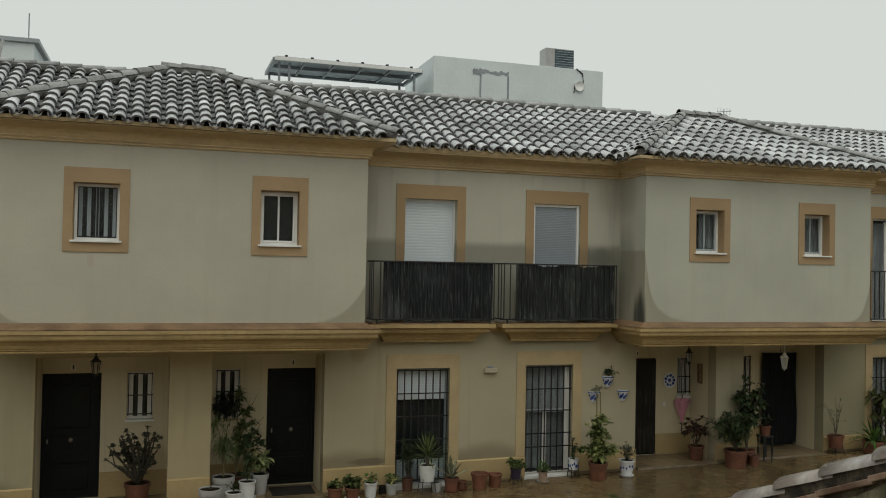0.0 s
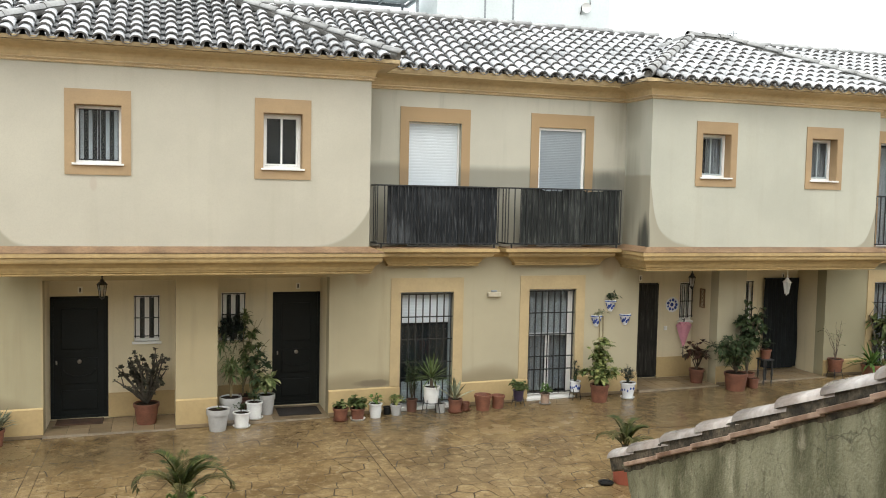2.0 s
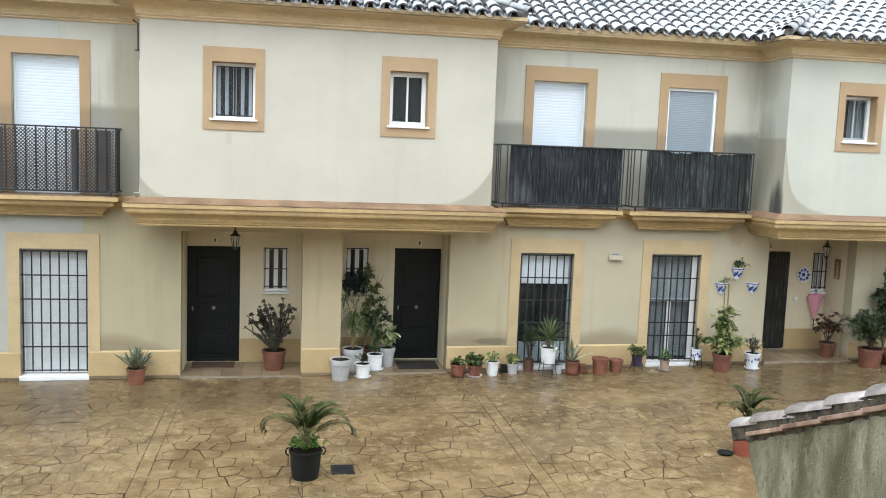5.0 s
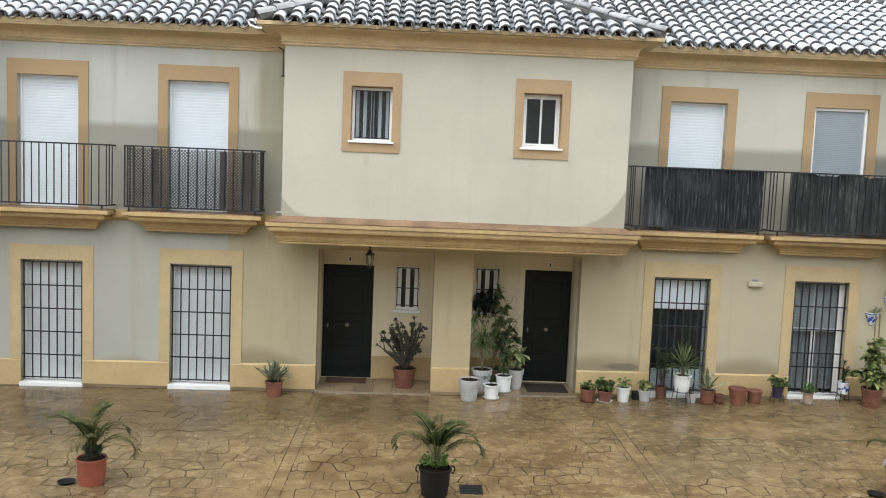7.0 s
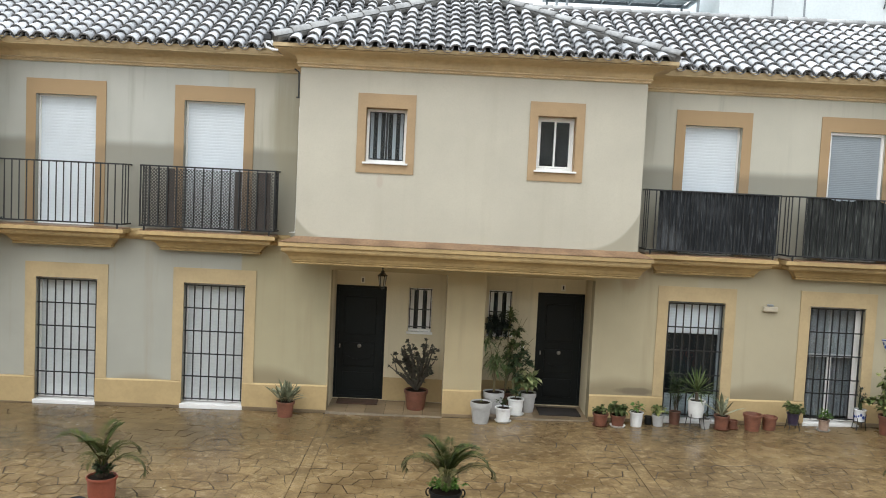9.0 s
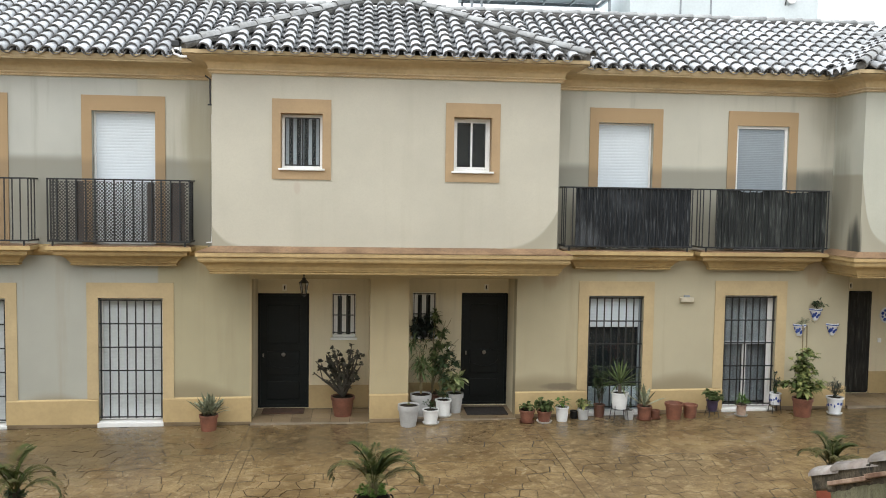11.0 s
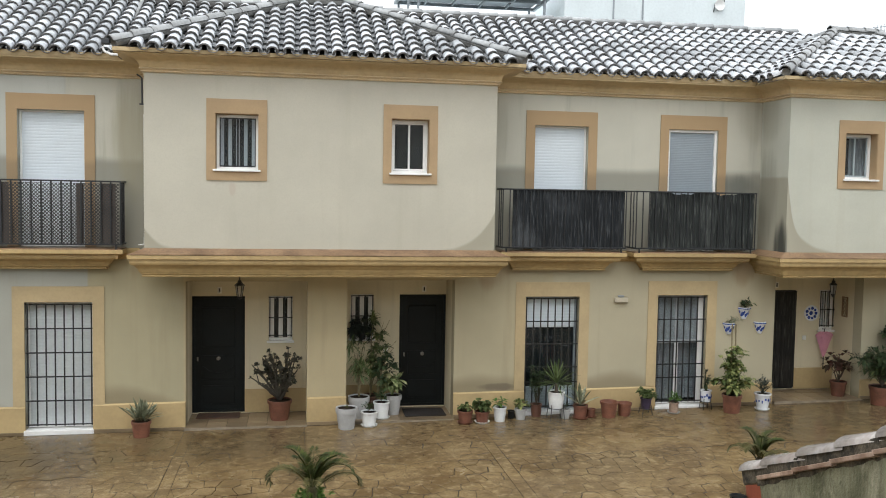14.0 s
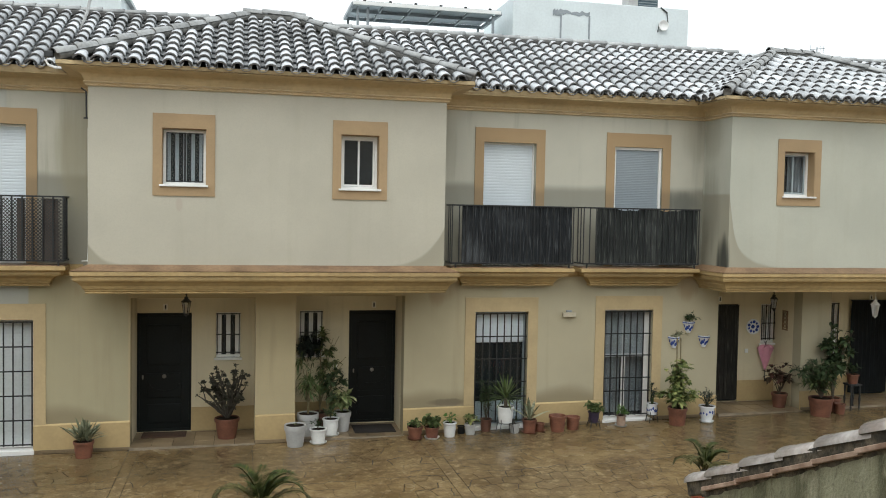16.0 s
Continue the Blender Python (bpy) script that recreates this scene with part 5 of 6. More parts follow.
# roof gutter spout and drainpipe at the inner corner
sp = thing("rain_spout", "curled white rain spout with a dark outlet at the hip end", "spout")
part("outlet", boxed(-2.50, -2.39, -1.35, -1.25, 5.90, 5.985, bevel=0.012), M["iron"], sp, "dark outlet")
dp = thing("drainpipe", "short thin dark drainpipe in the wall corner", "drainpipe")
part("spout", tube(bmesh.new(), [(-2.45, -1.29, 5.93), (-2.49, -1.30, 5.86), (-2.46, -1.30, 5.80), (-2.37, -1.30, 5.765), (-2.29, -1.30, 5.765)], 0.018, 8), M["white_alu"], sp, "short curled white spout")
part("pipe", tube(bmesh.new(), [(-2.11, -0.86, 5.56), (-2.04, -0.86, 5.51), (-2.035, -0.86, 5.12)], 0.012, 8), M["iron"], dp)
part("bracket", boxed(-2.07, -2.01, -0.885, -0.86, 5.12, 5.14), M["iron"], dp)
cable = tagged(part("cable", tube(bmesh.new(), [(-2.04, -0.02, 3.05), (-2.2, -0.25, 3.04), (-2.06, -0.6, 3.06), (-2.035, -0.7, 3.5), (-2.035, -0.72, 5.0)], 0.008, 5), M["white_alu"]), "loose pale cable on the side wall", "cable")

# wall lamp box
wl_ = thing("wall_light", "small white bulkhead light on the wall", "wall light")
part("housing", boxed(5.59, 5.83, -0.07, -0.001, 2.095, 2.18, bevel=0.015), M["cream_box"], wl_)
part("cap", boxed(5.66, 5.76, -0.05, -0.001, 2.181, 2.215, bevel=0.008), M["grey_steel"], wl_)
for x, y, z in ((1.75, PORCH, 1.16), (9.72, PORCH, 1.30)):
    tagged(part("door_bell", boxed(x - 0.035, x + 0.035, y - 0.02, y - 0.001, z - 0.04, z + 0.04, bevel=0.006), M["white_alu"]), "small white bell push on the porch wall", "bell push", "bell pushes")


def lantern(x, y, top, hang, mat, label, s=1.0):
    L = thing("lantern", label, "lantern", "porch lanterns")
    z = hang
    part("chain", tube(bmesh.new(), [(x, y, z), (x, y, top)], 0.006, 5), mat, L)
    part("finial", lathe(bmesh.new(), [(0, 0.10), (0.010, 0.08), (0.018, 0.06), (0.008, 0.045), (0.012, 0.03), (0.03, 0.015), (0.034, 0.0), (0.0, -0.002)], 8, (x, y, z - 0.10 * s)), mat, L)
    part("cap", lathe(bmesh.new(), [(0.03 * s, 0.0), (0.06 * s, -0.03 * s), (0.085 * s, -0.055 * s), (0.095 * s, -0.06 * s), (0.095 * s, -0.07 * s), (0.0, -0.068 * s)], 6, (x, y, z - 0.10 * s)), mat, L)
    zt, zb = z - 0.17 * s, z - 0.37 * s
    part("pane", lathe(bmesh.new(), [(0.072 * s, zt), (0.042 * s, zb), (0.0, zb)], 6, (x, y, 0)), M["lamp_glass"], L, "frosted lantern glass")
    for k in range(6):
        t = 2 * math.pi * k / 6
        part("rib", tube(bmesh.new(), [(x + 0.076 * s * math.cos(t), y + 0.076 * s * math.sin(t), zt), (x + 0.045 * s * math.cos(t), y + 0.045 * s * math.sin(t), zb)], 0.006, 4), mat, L)
    part("base", lathe(bmesh.new(), [(0.05 * s, 0.0), (0.045 * s, -0.02), (0.015, -0.035), (0.012, -0.05), (0, -0.06)], 8, (x, y, zb)), mat, L)


lantern(-0.67, -0.40, 2.612, 2.57, M["iron"], "black wrought-iron hanging lantern", 0.85)
lantern(9.46, -0.40, 2.612, 2.57, M["iron"], "black hanging lantern on a chain", 0.80)
lantern(11.57, -0.40, 2.612, 2.48, M["white_alu"], "white metal hanging lantern with frosted panes", 0.95)

# ---- plants ----
UP = Vector((0, 0, 1))


def leaf(bm, p, d, length, width, droop=0.25, fold=0.25, steps=2):
    """One leaf: a folded, drooping blade that widens and comes to a point."""
    steps = 3 if steps == 2 and width > 0.38 * length else steps
    p, d = Vector(p), Vector(d).normalized()
    side = d.cross(UP)
    side = side.normalized() if side.length > 1e-3 else Vector((1, 0, 0))
    nrm = side.cross(d)
    prev = [bm.verts.new(p)]
    for k in range(1, steps + 1):
        t = k / steps
        c = p + d * (length * t) - UP * (droop * length * t * t)
        if k == steps:
            cur = [bm.verts.new(c)]
        else:
            w = width * 0.5 * math.sin(math.pi * min(0.95, t * 0.9 + 0.05)) ** 0.7
            cur = [bm.verts.new(c + side * w + nrm * (w * fold)), bm.verts.new(c), bm.verts.new(c - side * w + nrm * (w * fold))]
        if len(prev) == 1 and len(cur) == 3:
            bm.faces.new((prev[0], cur[0], cur[1]))
            bm.faces.new((prev[0], cur[1], cur[2]))
        elif len(prev) == 3 and len(cur) == 3:
            bm.faces.new((prev[0], cur[0], cur[1], prev[1]))
            bm.faces.new((prev[1], cur[1], cur[2], prev[2]))
        elif len(prev) == 3:
            bm.faces.new((prev[0], cur[0], prev[1]))
            bm.faces.new((prev[1], cur[0], prev[2]))
        prev = cur


def any_way(r, lift=-0.2):
    t, z = r.uniform(0, 2 * math.pi), r.uniform(lift, 1.0)
    s = math.sqrt(max(0.0, 1 - z * z))
    return Vector((s * math.cos(t), s * math.sin(t), z))


def shrub(parent, base, top, spread, stems, leaves, L, W, mat, seed, first=0.35, bark="bark", thick=0.012, lean=(0, 0), droop=0.3, narrow=1.0, cluster=1, dome=0.25):
    """Stems that fork out of a base and carry loose leaves along their upper part."""
    r = random.Random(seed)
    base = Vector(base)
    sb, lb = bmesh.new(), bmesh.new()
    lines = []
    for k in range(stems):
        t = 2 * math.pi * (k + r.random() * 0.7) / stems
        rad = spread * r.uniform(0.35, 1.0)
        hgt = top * r.uniform(0.62, 1.0) * (1 - dome * (rad / max(spread, 1e-3)) ** 2)
        end = base + Vector((math.cos(t) * rad + lean[0], math.sin(t) * rad * 0.8 + lean[1], hgt))
        ctl = base + Vector((math.cos(t) * rad * 0.25 * narrow, math.sin(t) * rad * 0.2 * narrow, hgt * 0.55)) + Vector((r.uniform(-.03, .03), r.uniform(-.03, .03), 0))
        pts = [base * ((1 - s) ** 2) + ctl * (2 * s * (1 - s)) + end * (s * s) for s in [i / 7 for i in range(8)]]
        pts = [p + Vector((r.uniform(-1, 1), r.uniform(-1, 1), 0)) * 0.012 * (i > 0) for i, p in enumerate(pts)]
        tube(sb, pts, [thick * (1 - 0.75 * i / 7) for i in range(8)], 5)
        lines.append(pts)
        if stems > 3:
            for _ in range(2):
                i = r.randint(3, 6)
                e = pts[i] + any_way(r, 0.0) * spread * r.uniform(0.25, 0.5)
                tw = [pts[i], (pts[i] + e) / 2 + UP * 0.02, e]
                tube(sb, tw, [thick * 0.4, thick * 0.3, thick * 0.15], 4)
                lines.append([pts[i] + (e - pts[i]) * s for s in (0.3, 0.5, 0.7, 0.85, 0.95, 1.0, 1.0, 1.0)])
    for _ in range(leaves):
        pts = r.choice(lines)
        s = first + (1 - first) * r.random() ** 0.8
        f = s * 7
        i = min(6, int(f))
        p = pts[i] + (pts[i + 1] - pts[i]) * (f - i)
        for _ in range(cluster):
            d = any_way(r, -0.25)
            leaf(lb, p + d * 0.005, d, L * r.uniform(0.65, 1.15), W * r.uniform(0.7, 1.1), droop * r.uniform(0.4, 1.4))
    tagged(part("stem", sb, M[bark], parent, "", True), kind="stuff")
    tagged(part("foliage", lb, M[mat], parent), kind="stuff")


def rosette(parent, base, n, L, W, mat, seed, steep=(0.2, 1.2), droop=0.3, name="foliage", steps=4, fold=0.35):
    r = random.Random(seed)
    bm = bmesh.new()
    for k in range(n):
        t = 2.4 * k + r.uniform(-0.3, 0.3)
        e = steep[0] + (steep[1] - steep[0]) * (k / max(1, n - 1)) + r.uniform(-0.1, 0.1)
        d = Vector((math.cos(t) * math.cos(e), math.sin(t) * math.cos(e), math.sin(e)))
        leaf(bm, Vector(base) + Vector((d.x, d.y, 0)) * 0.015, d, L * r.uniform(0.75, 1.1), W, droop * (1.2 - 0.7 * k / n) * r.uniform(0.6, 1.3), fold, steps)
    return tagged(part(name, bm, M[mat], parent), kind="stuff")


def palm(parent, base, L, n, seed, dry=4):
    """A young feather palm: arching ribs with many narrow leaflets."""
    r = random.Random(seed)
    base = Vector(base)
    part("trunk", lathe(bmesh.new(), [(0.05, 0.0), (0.065, 0.05), (0.05, 0.13), (0.0, 0.17)], 9, base), M["palm_trunk"], parent, "short dark fibrous trunk")
    for k in range(n):
        t = 2.4 * k + r.uniform(-0.25, 0.25)
        young = k / (n - 1)
        e = 0.75 + 0.72 * young ** 0.75
        ln = L * (1.0 - 0.18 * young) * r.uniform(0.85, 1.15)
        out = Vector((math.cos(t), math.sin(t), 0))
        bend = (1.45 - 0.75 * young) * r.uniform(0.75, 1.25)
        sway = r.uniform(-0.5, 0.5)
        N = 15
        pts, p, a = [], base + UP * 0.08, e
        for i in range(N + 1):
            pts.append(p)
            turn = out + Vector((-out.y, out.x, 0)) * (sway * i / N)
            p = p + (turn * math.cos(a) + UP * math.sin(a)) * (ln / N)
            a -= bend * (3.1 * (i / N) ** 1.4 + 0.15) / N * 1.35
        rib, lv = bmesh.new(), bmesh.new()
        tube(rib, pts, [0.009 * (1 - 0.85 * i / N) + 0.001 for i in range(N + 1)], 5)
        for i in range(3, N + 1):
            for h in (0.0, 0.5):
                if i == N and h:
                    continue
                q = pts[i] if not h else (pts[i] + pts[min(N, i + 1)]) / 2
                ax = (pts[i] - pts[i - 1]).normalized()
                sd = ax.cross(UP).normalized()
                ll = L * 0.27 * math.sin(math.pi * (0.18 + 0.74 * (i + h) / (N + 1))) * r.uniform(0.85, 1.1)
                for s in (1, -1):
                    d = sd * s * 0.72 + ax * 0.62 + sd.cross(ax) * (0.40 if k >= dry else 0.22) + UP * r.uniform(-0.08, 0.08)
                    leaf(lv, q, d, ll, 0.024, 0.2 if k >= dry else 0.4, 0.4, 2)
        f = part("frond", rib, M["palm_dry"] if k < dry else M["palm"], parent, "arching older frond" if k < dry else "upright green frond")
        tagged(part("blade", lv, M["palm_dry"] if k < dry else M["palm"], f), kind="stuff")


def pot_profile(rt, rb, h, rim=0.03, lip=0.012):
    return [(0, 0), (rb, 0), (rb + (rt - rb) * 0.5, h * 0.5), (rt - lip - 0.004, h - rim), (rt, h - rim), (rt + 0.003, h - rim * 0.4), (rt, h), (rt - 0.014, h), (rt - 0.02, h - 0.02),
            (rb + (rt - rb) * 0.5 - 0.016, h * 0.55), (0, h * 0.55)]


def potted(name, label, category, x, y, z, rt, rb, h, mat, saucer="", soil=True, seg=20, group="", at=0.0):
    """A pot on the ground (or raised by at), with its soil and saucer."""
    t = thing(name, label, category, group)
    zz = z + at + (0.014 if saucer else 0.0)
    part("pot", lathe(bmesh.new(), pot_profile(rt, rb, h, h * (0.25 if mat == "pot_grey" else 0.17 if mat == "terracotta" else 0.10)), seg, (x, y, zz)), M[mat], t, "", True)
    if saucer:
        part("saucer", lathe(bmesh.new(), [(0, 0), (rb + 0.015, 0), (rb + 0.04, 0.03), (rb + 0.03, 0.03), (rb + 0.01, 0.012), (0, 0.012)], seg, (x, y, z + at)), M[saucer], t)
    if soil:
        part("soil", lathe(bmesh.new(), [(rt - 0.019, -0.004), (rt * 0.5, 0.004), (0, 0.010)], 16, (x, y, zz + h - 0.016)), M["soil"], t)
    return t, Vector((x, y, zz + h - 0.014))


def stand(t, x, y, z, r, h):
    """A black wire plant stand."""
    for k in range(4):
        a = math.pi / 4 + math.pi / 2 * k
        part("leg", tube(bmesh.new(), [(x + r * 1.25 * math.cos(a), y + r * 1.25 * math.sin(a), z), (x + r * math.cos(a), y + r * math.sin(a), z + h), (x + r * 1.02 * math.cos(a), y + r * 1.02 * math.sin(a), z + h + 0.06)], 0.007, 5), M["iron"], t, "black wire leg")
    ring = [(x + r * math.cos(a), y + r * math.sin(a), z + h) for a in [2 * math.pi * k / 16 for k in range(17)]]
    part("ring", tube(bmesh.new(), ring, 0.006, 5), M["iron"], t, "black wire ring")


G1, G2 = "pots in the first porches", "row of pots along the wall"
PF = [ground_z(sum(p) / 2) + 0.030 for p in PORCHES]
# porch A, first half: jade bush
t, p = potted("potted_jade_bush", "leggy jade bush in a terracotta pot on the porch tiles", "potted plant", -0.06, 0.31, PF[0], 0.20, 0.145, 0.33, "terracotta", group=G1)
shrub(t, p, 1.0, 0.50, 24, 330, 0.052, 0.046, "jade", 3, 0.40, "jade_stem", 0.026, droop=0.1, narrow=2.2, dome=0.5, lean=(-0.05, -0.05), cluster=6)
hp = thing("hanging_plant", "dark trailing plant in a small pot hung on a porch grille", "hanging plant")
part("pot", lathe(bmesh.new(), pot_profile(0.065, 0.05, 0.10, 0.02), 14, (1.33, PORCH - 0.086, 1.37)), M["pot_black"], hp, "small black pot", True)
for k, dx in enumerate((-0.13, 0.0, 0.13)):
    shrub(hp, (1.32 + dx, PORCH - 0.08, 1.30), (0.42, 0.50, 0.46)[k], 0.10, 12, 75, 0.06, 0.030, "lavender", 77 + k, 0.0, "lavender", 0.004, droop=0.9, cluster=6, dome=0.0, narrow=2.0, lean=(0, -0.02))
# second half: grey and white pots
t, p = potted("plant_pot", "large grey plastic pot with bare soil on the pavement", "plant pot", 1.01, -0.33, ground_z(1.0), 0.175, 0.125, 0.345, "pot_grey", group=G1)
rosette(t, p, 4, 0.07, 0.02, "olive", 5, (0.6, 1.4))
t, p = potted("potted_bamboo", "slender cane plant in a grey pot", "potted plant", 1.24, 0.15, PF[1], 0.18, 0.13, 0.36, "pot_grey", group=G1)
shrub(t, p, 1.18, 0.20, 4, 30, 0.24, 0.026, "yucca", 7, 0.74, "cane", 0.013, droop=0.6, cluster=8)
t, p = potted("potted_ficus", "tall dark-leaved fig plant tied up the porch wall", "potted plant", 1.46, 0.47, PF[1], 0.16, 0.12, 0.30, "pot_brown", group=G1)
shrub(t, p, 1.84, 0.22, 5, 40, 0.15, 0.062, "olive", 8, 0.72, "cane", 0.014, cluster=7, lean=(0.22, 0.0), droop=0.5, narrow=0.4)
t, p = potted("potted_ficus", "yellow-green fig plant in the porch", "potted plant", 1.57, 0.26, PF[1], 0.12, 0.09, 0.24, "pot_brown", group=G1)
shrub(t, p, 1.05, 0.22, 5, 30, 0.15, 0.062, "deep", 18, 0.7, "cane", 0.012, cluster=7, lean=(0.17, 0.0), droop=0.5, narrow=0.3)
t, p = potted("potted_plant", "small plant in a white pot with a saucer", "potted plant", 1.38, -0.26, ground_z(1.4), 0.14, 0.10, 0.23, "pot_white", "pot_white", group=G1)
shrub(t, p, 0.14, 0.10, 5, 50, 0.06, 0.03, "deep", 9, 0.3, thick=0.004)
t, p = potted("potted_plant", "small dark plant in a white pot with a saucer", "potted plant", 1.61, 0.06, PF[1], 0.14, 0.105, 0.27, "pot_white", "pot_white", group=G1)
shrub(t, p, 0.22, 0.10, 5, 60, 0.09, 0.04, "deep", 10, 0.3, thick=0.005)
t, p = potted("potted_dumb_cane", "cream-splashed leafy plant in a grey pot", "potted plant", 1.83, 0.34, PF[1], 0.15, 0.11, 0.33, "pot_grey", group=G1)
shrub(t, p, 0.42, 0.22, 9, 120, 0.20, 0.09, "variegated", 11, 0.35, "olive", 0.008, droop=0.5)
# aloe by the barred window
t, p = potted("potted_aloe", "spiky grey-green aloe in a small terracotta pot", "potted plant", -2.15, -0.36, ground_z(-2.15), 0.15, 0.115, 0.25, "terracotta")
for k in range(3):
    rosette(t, p + Vector((0.06 * (k - 1), 0.03 * (k % 2), 0)), 13, 0.40, 0.054, "aloe", 20 + k, (0.5, 1.5), 0.14)
# row along the wall
t, p = potted("potted_plant", "low green plant in a terracotta pot", "potted plant", 2.95, -0.36, ground_z(2.9), 0.13, 0.095, 0.20, "terracotta", "terracotta", group=G2)
shrub(t, p, 0.10, 0.13, 8, 60, 0.09, 0.065, "olive", 31, 0.3, thick=0.004, droop=0.6)
t, p = potted("potted_plant", "bushy green plant in a terracotta pot on a white saucer", "potted plant", 3.23, -0.38, ground_z(3.2), 0.125, 0.09, 0.18, "terracotta", "pot_white", group=G2)
shrub(t, p, 0.20, 0.20, 10, 120, 0.12, 0.09, "olive", 32, 0.3, thick=0.005, droop=0.7)
t, p = potted("potted_plant", "small green plant in a white pot", "potted plant", 3.54, -0.33, ground_z(3.5), 0.115, 0.085, 0.24, "pot_white", group=G2)
shrub(t, p, 0.13, 0.12, 5, 34, 0.12, 0.05, "green", 33, 0.3, thick=0.004, droop=0.5)
potted("plant_pot", "tiny empty black pot", "plant pot", 3.77, -0.20, ground_z(3.8), 0.07, 0.055, 0.13, "pot_black", group=G2)
t, p = potted("potted_plant", "pale leafy plant in a light grey pot", "potted plant", 3.91, -0.27, ground_z(3.9), 0.10, 0.075, 0.18, "pot_grey", group=G2)
shrub(t, p, 0.16, 0.15, 6, 60, 0.10, 0.06, "climber", 34, 0.3, thick=0.004, droop=0.6)
t, p = potted("potted_asparagus", "wispy dark upright plant in a brown pot", "potted plant", 4.22, -0.13, ground_z(4.2), 0.10, 0.08, 0.21, "pot_brown", group=G2)
shrub(t, p, 0.72, 0.20, 12, 1500, 0.065, 0.012, "deep", 35, 0.15, thick=0.005, droop=0.1)
t, p = potted("potted_yucca", "spiky green yucca in a white pot on a black wire stand", "potted plant", 4.48, -0.40, ground_z(4.5), 0.145, 0.11, 0.27, "pot_white", group=G2, at=0.20)
stand(t, 4.48, -0.40, ground_z(4.5), 0.14, 0.20)
part("stem", tube(bmesh.new(), [p, p + UP * 0.14], 0.03, 7), M["bark"], t)
rosette(t, p + UP * 0.15, 64, 0.45, 0.024, "yucca", 36, (-0.2, 1.5), 0.2)
t, p = potted("potted_plant", "small sprig in a grey pot", "potted plant", 4.66, -0.36, ground_z(4.65), 0.085, 0.065, 0.16, "pot_grey", group=G2)
shrub(t, p, 0.14, 0.05, 4, 24, 0.06, 0.025, "deep", 37, 0.3, thick=0.004)
t, p = potted("potted_agave", "long-leaved agave in a terracotta pot", "potted plant", 4.90, -0.42, ground_z(4.9), 0.125, 0.095, 0.22, "terracotta", "terracotta", group=G2)
rosette(t, p, 8, 0.42, 0.065, "aloe", 38, (0.45, 1.3), 0.12)
t, p = potted("plant_pot", "small terracotta pot on its saucer", "plant pot", 5.10, -0.37, ground_z(5.1), 0.085, 0.065, 0.13, "terracotta", "terracotta", False, group=G2)
t, p = potted("plant_pot", "wide empty terracotta pot", "plant pot", 5.40, -0.42, ground_z(5.4), 0.150, 0.11, 0.27, "terracotta", soil=False, group=G2)
t, p = potted("plant_pot", "empty terracotta pot, a little smaller", "plant pot", 5.70, -0.36, ground_z(5.7), 0.125, 0.095, 0.22, "terracotta", soil=False, group=G2)
t, p = potted("potted_plant", "round green plant in a purple pot on a wire stand", "potted plant", 6.09, -0.34, ground_z(6.1), 0.105, 0.075, 0.18, "pot_purple", group=G2, at=0.10)
stand(t, 6.09, -0.34, ground_z(6.1), 0.10, 0.10)
shrub(t, p, 0.15, 0.18, 12, 320, 0.07, 0.065, "olive", 39, 0.3, thick=0.004, dome=0.6)
t, p = potted("potted_plant", "tufted green plant in a small brown pot", "potted plant", 6.58, -0.38, ground_z(6.6), 0.09, 0.07, 0.18, "terracotta_wall", "pot_grey", group=G2)
shrub(t, p, 0.15, 0.12, 7, 90, 0.09, 0.035, "green", 40, 0.3, thick=0.004)


def painted_bands(t, x, y, z, r, marks, seed):
    """Cobalt brush marks on a white glazed pot."""
    q = random.Random(seed)
    for k in range(marks):
        bm = bmesh.new()
        a, dz = 2 * math.pi * k / marks, q.uniform(-0.03, 0.03)
        c = Vector((x + r * math.cos(a), y + r * math.sin(a), z + dz))
        o = Vector((math.cos(a), math.sin(a), 0))
        sd = Vector((-math.sin(a), math.cos(a), 0))
        w, h = q.uniform(0.012, 0.022), q.uniform(0.02, 0.035)
        v = [bm.verts.new(c + o * 0.006 + sd * (w * math.cos(b)) + UP * (h * math.sin(b))) for b in [2 * math.pi * i / 6 for i in range(6)]]
        bm.faces.new(v)
        part("painted_mark", bm, M["blue"], t, "cobalt blue brush mark")


t, p = potted("potted_cactus", "upright spiny plant in a blue and white pot on a stand", "potted plant", 7.24, -0.22, ground_z(7.2), 0.10, 0.08, 0.20, "ceramic", group=G2, at=0.14)
stand(t, 7.24, -0.22, ground_z(7.2), 0.09, 0.14)
painted_bands(t, 7.24, -0.22, ground_z(7.2) + 0.24, 0.092, 17, 1)
shrub(t, p, 0.40, 0.06, 4, 150, 0.06, 0.02, "lavender", 41, 0.1, "deep", 0.015, droop=0.0)
t, p = potted("potted_climber", "variegated climbing plant on canes in a terracotta pot", "potted plant", 7.58, -0.50, ground_z(7.6), 0.17, 0.13, 0.31, "terracotta", group=G2)
for dx in (-0.02, 0.05):
    part("cane", tube(bmesh.new(), [p + Vector((dx, 0, -0.1)), p + Vector((dx, 0.05, 1.22))], 0.011, 6), M["cane"], t, "thin brown cane")
shrub(t, p, 0.95, 0.24, 12, 520, 0.11, 0.08, "climber", 42, 0.1, "olive", 0.007, droop=0.5, narrow=0.3)
shrub(t, p, 0.34, 0.42, 12, 260, 0.12, 0.085, "climber", 43, 0.3, "olive", 0.006, droop=0.7)
t, p = potted("potted_lavender", "dark bristly plant in a blue and white footed pot", "potted plant", 8.18, -0.44, ground_z(8.2), 0.145, 0.09, 0.28, "ceramic", "ceramic", group=G2)
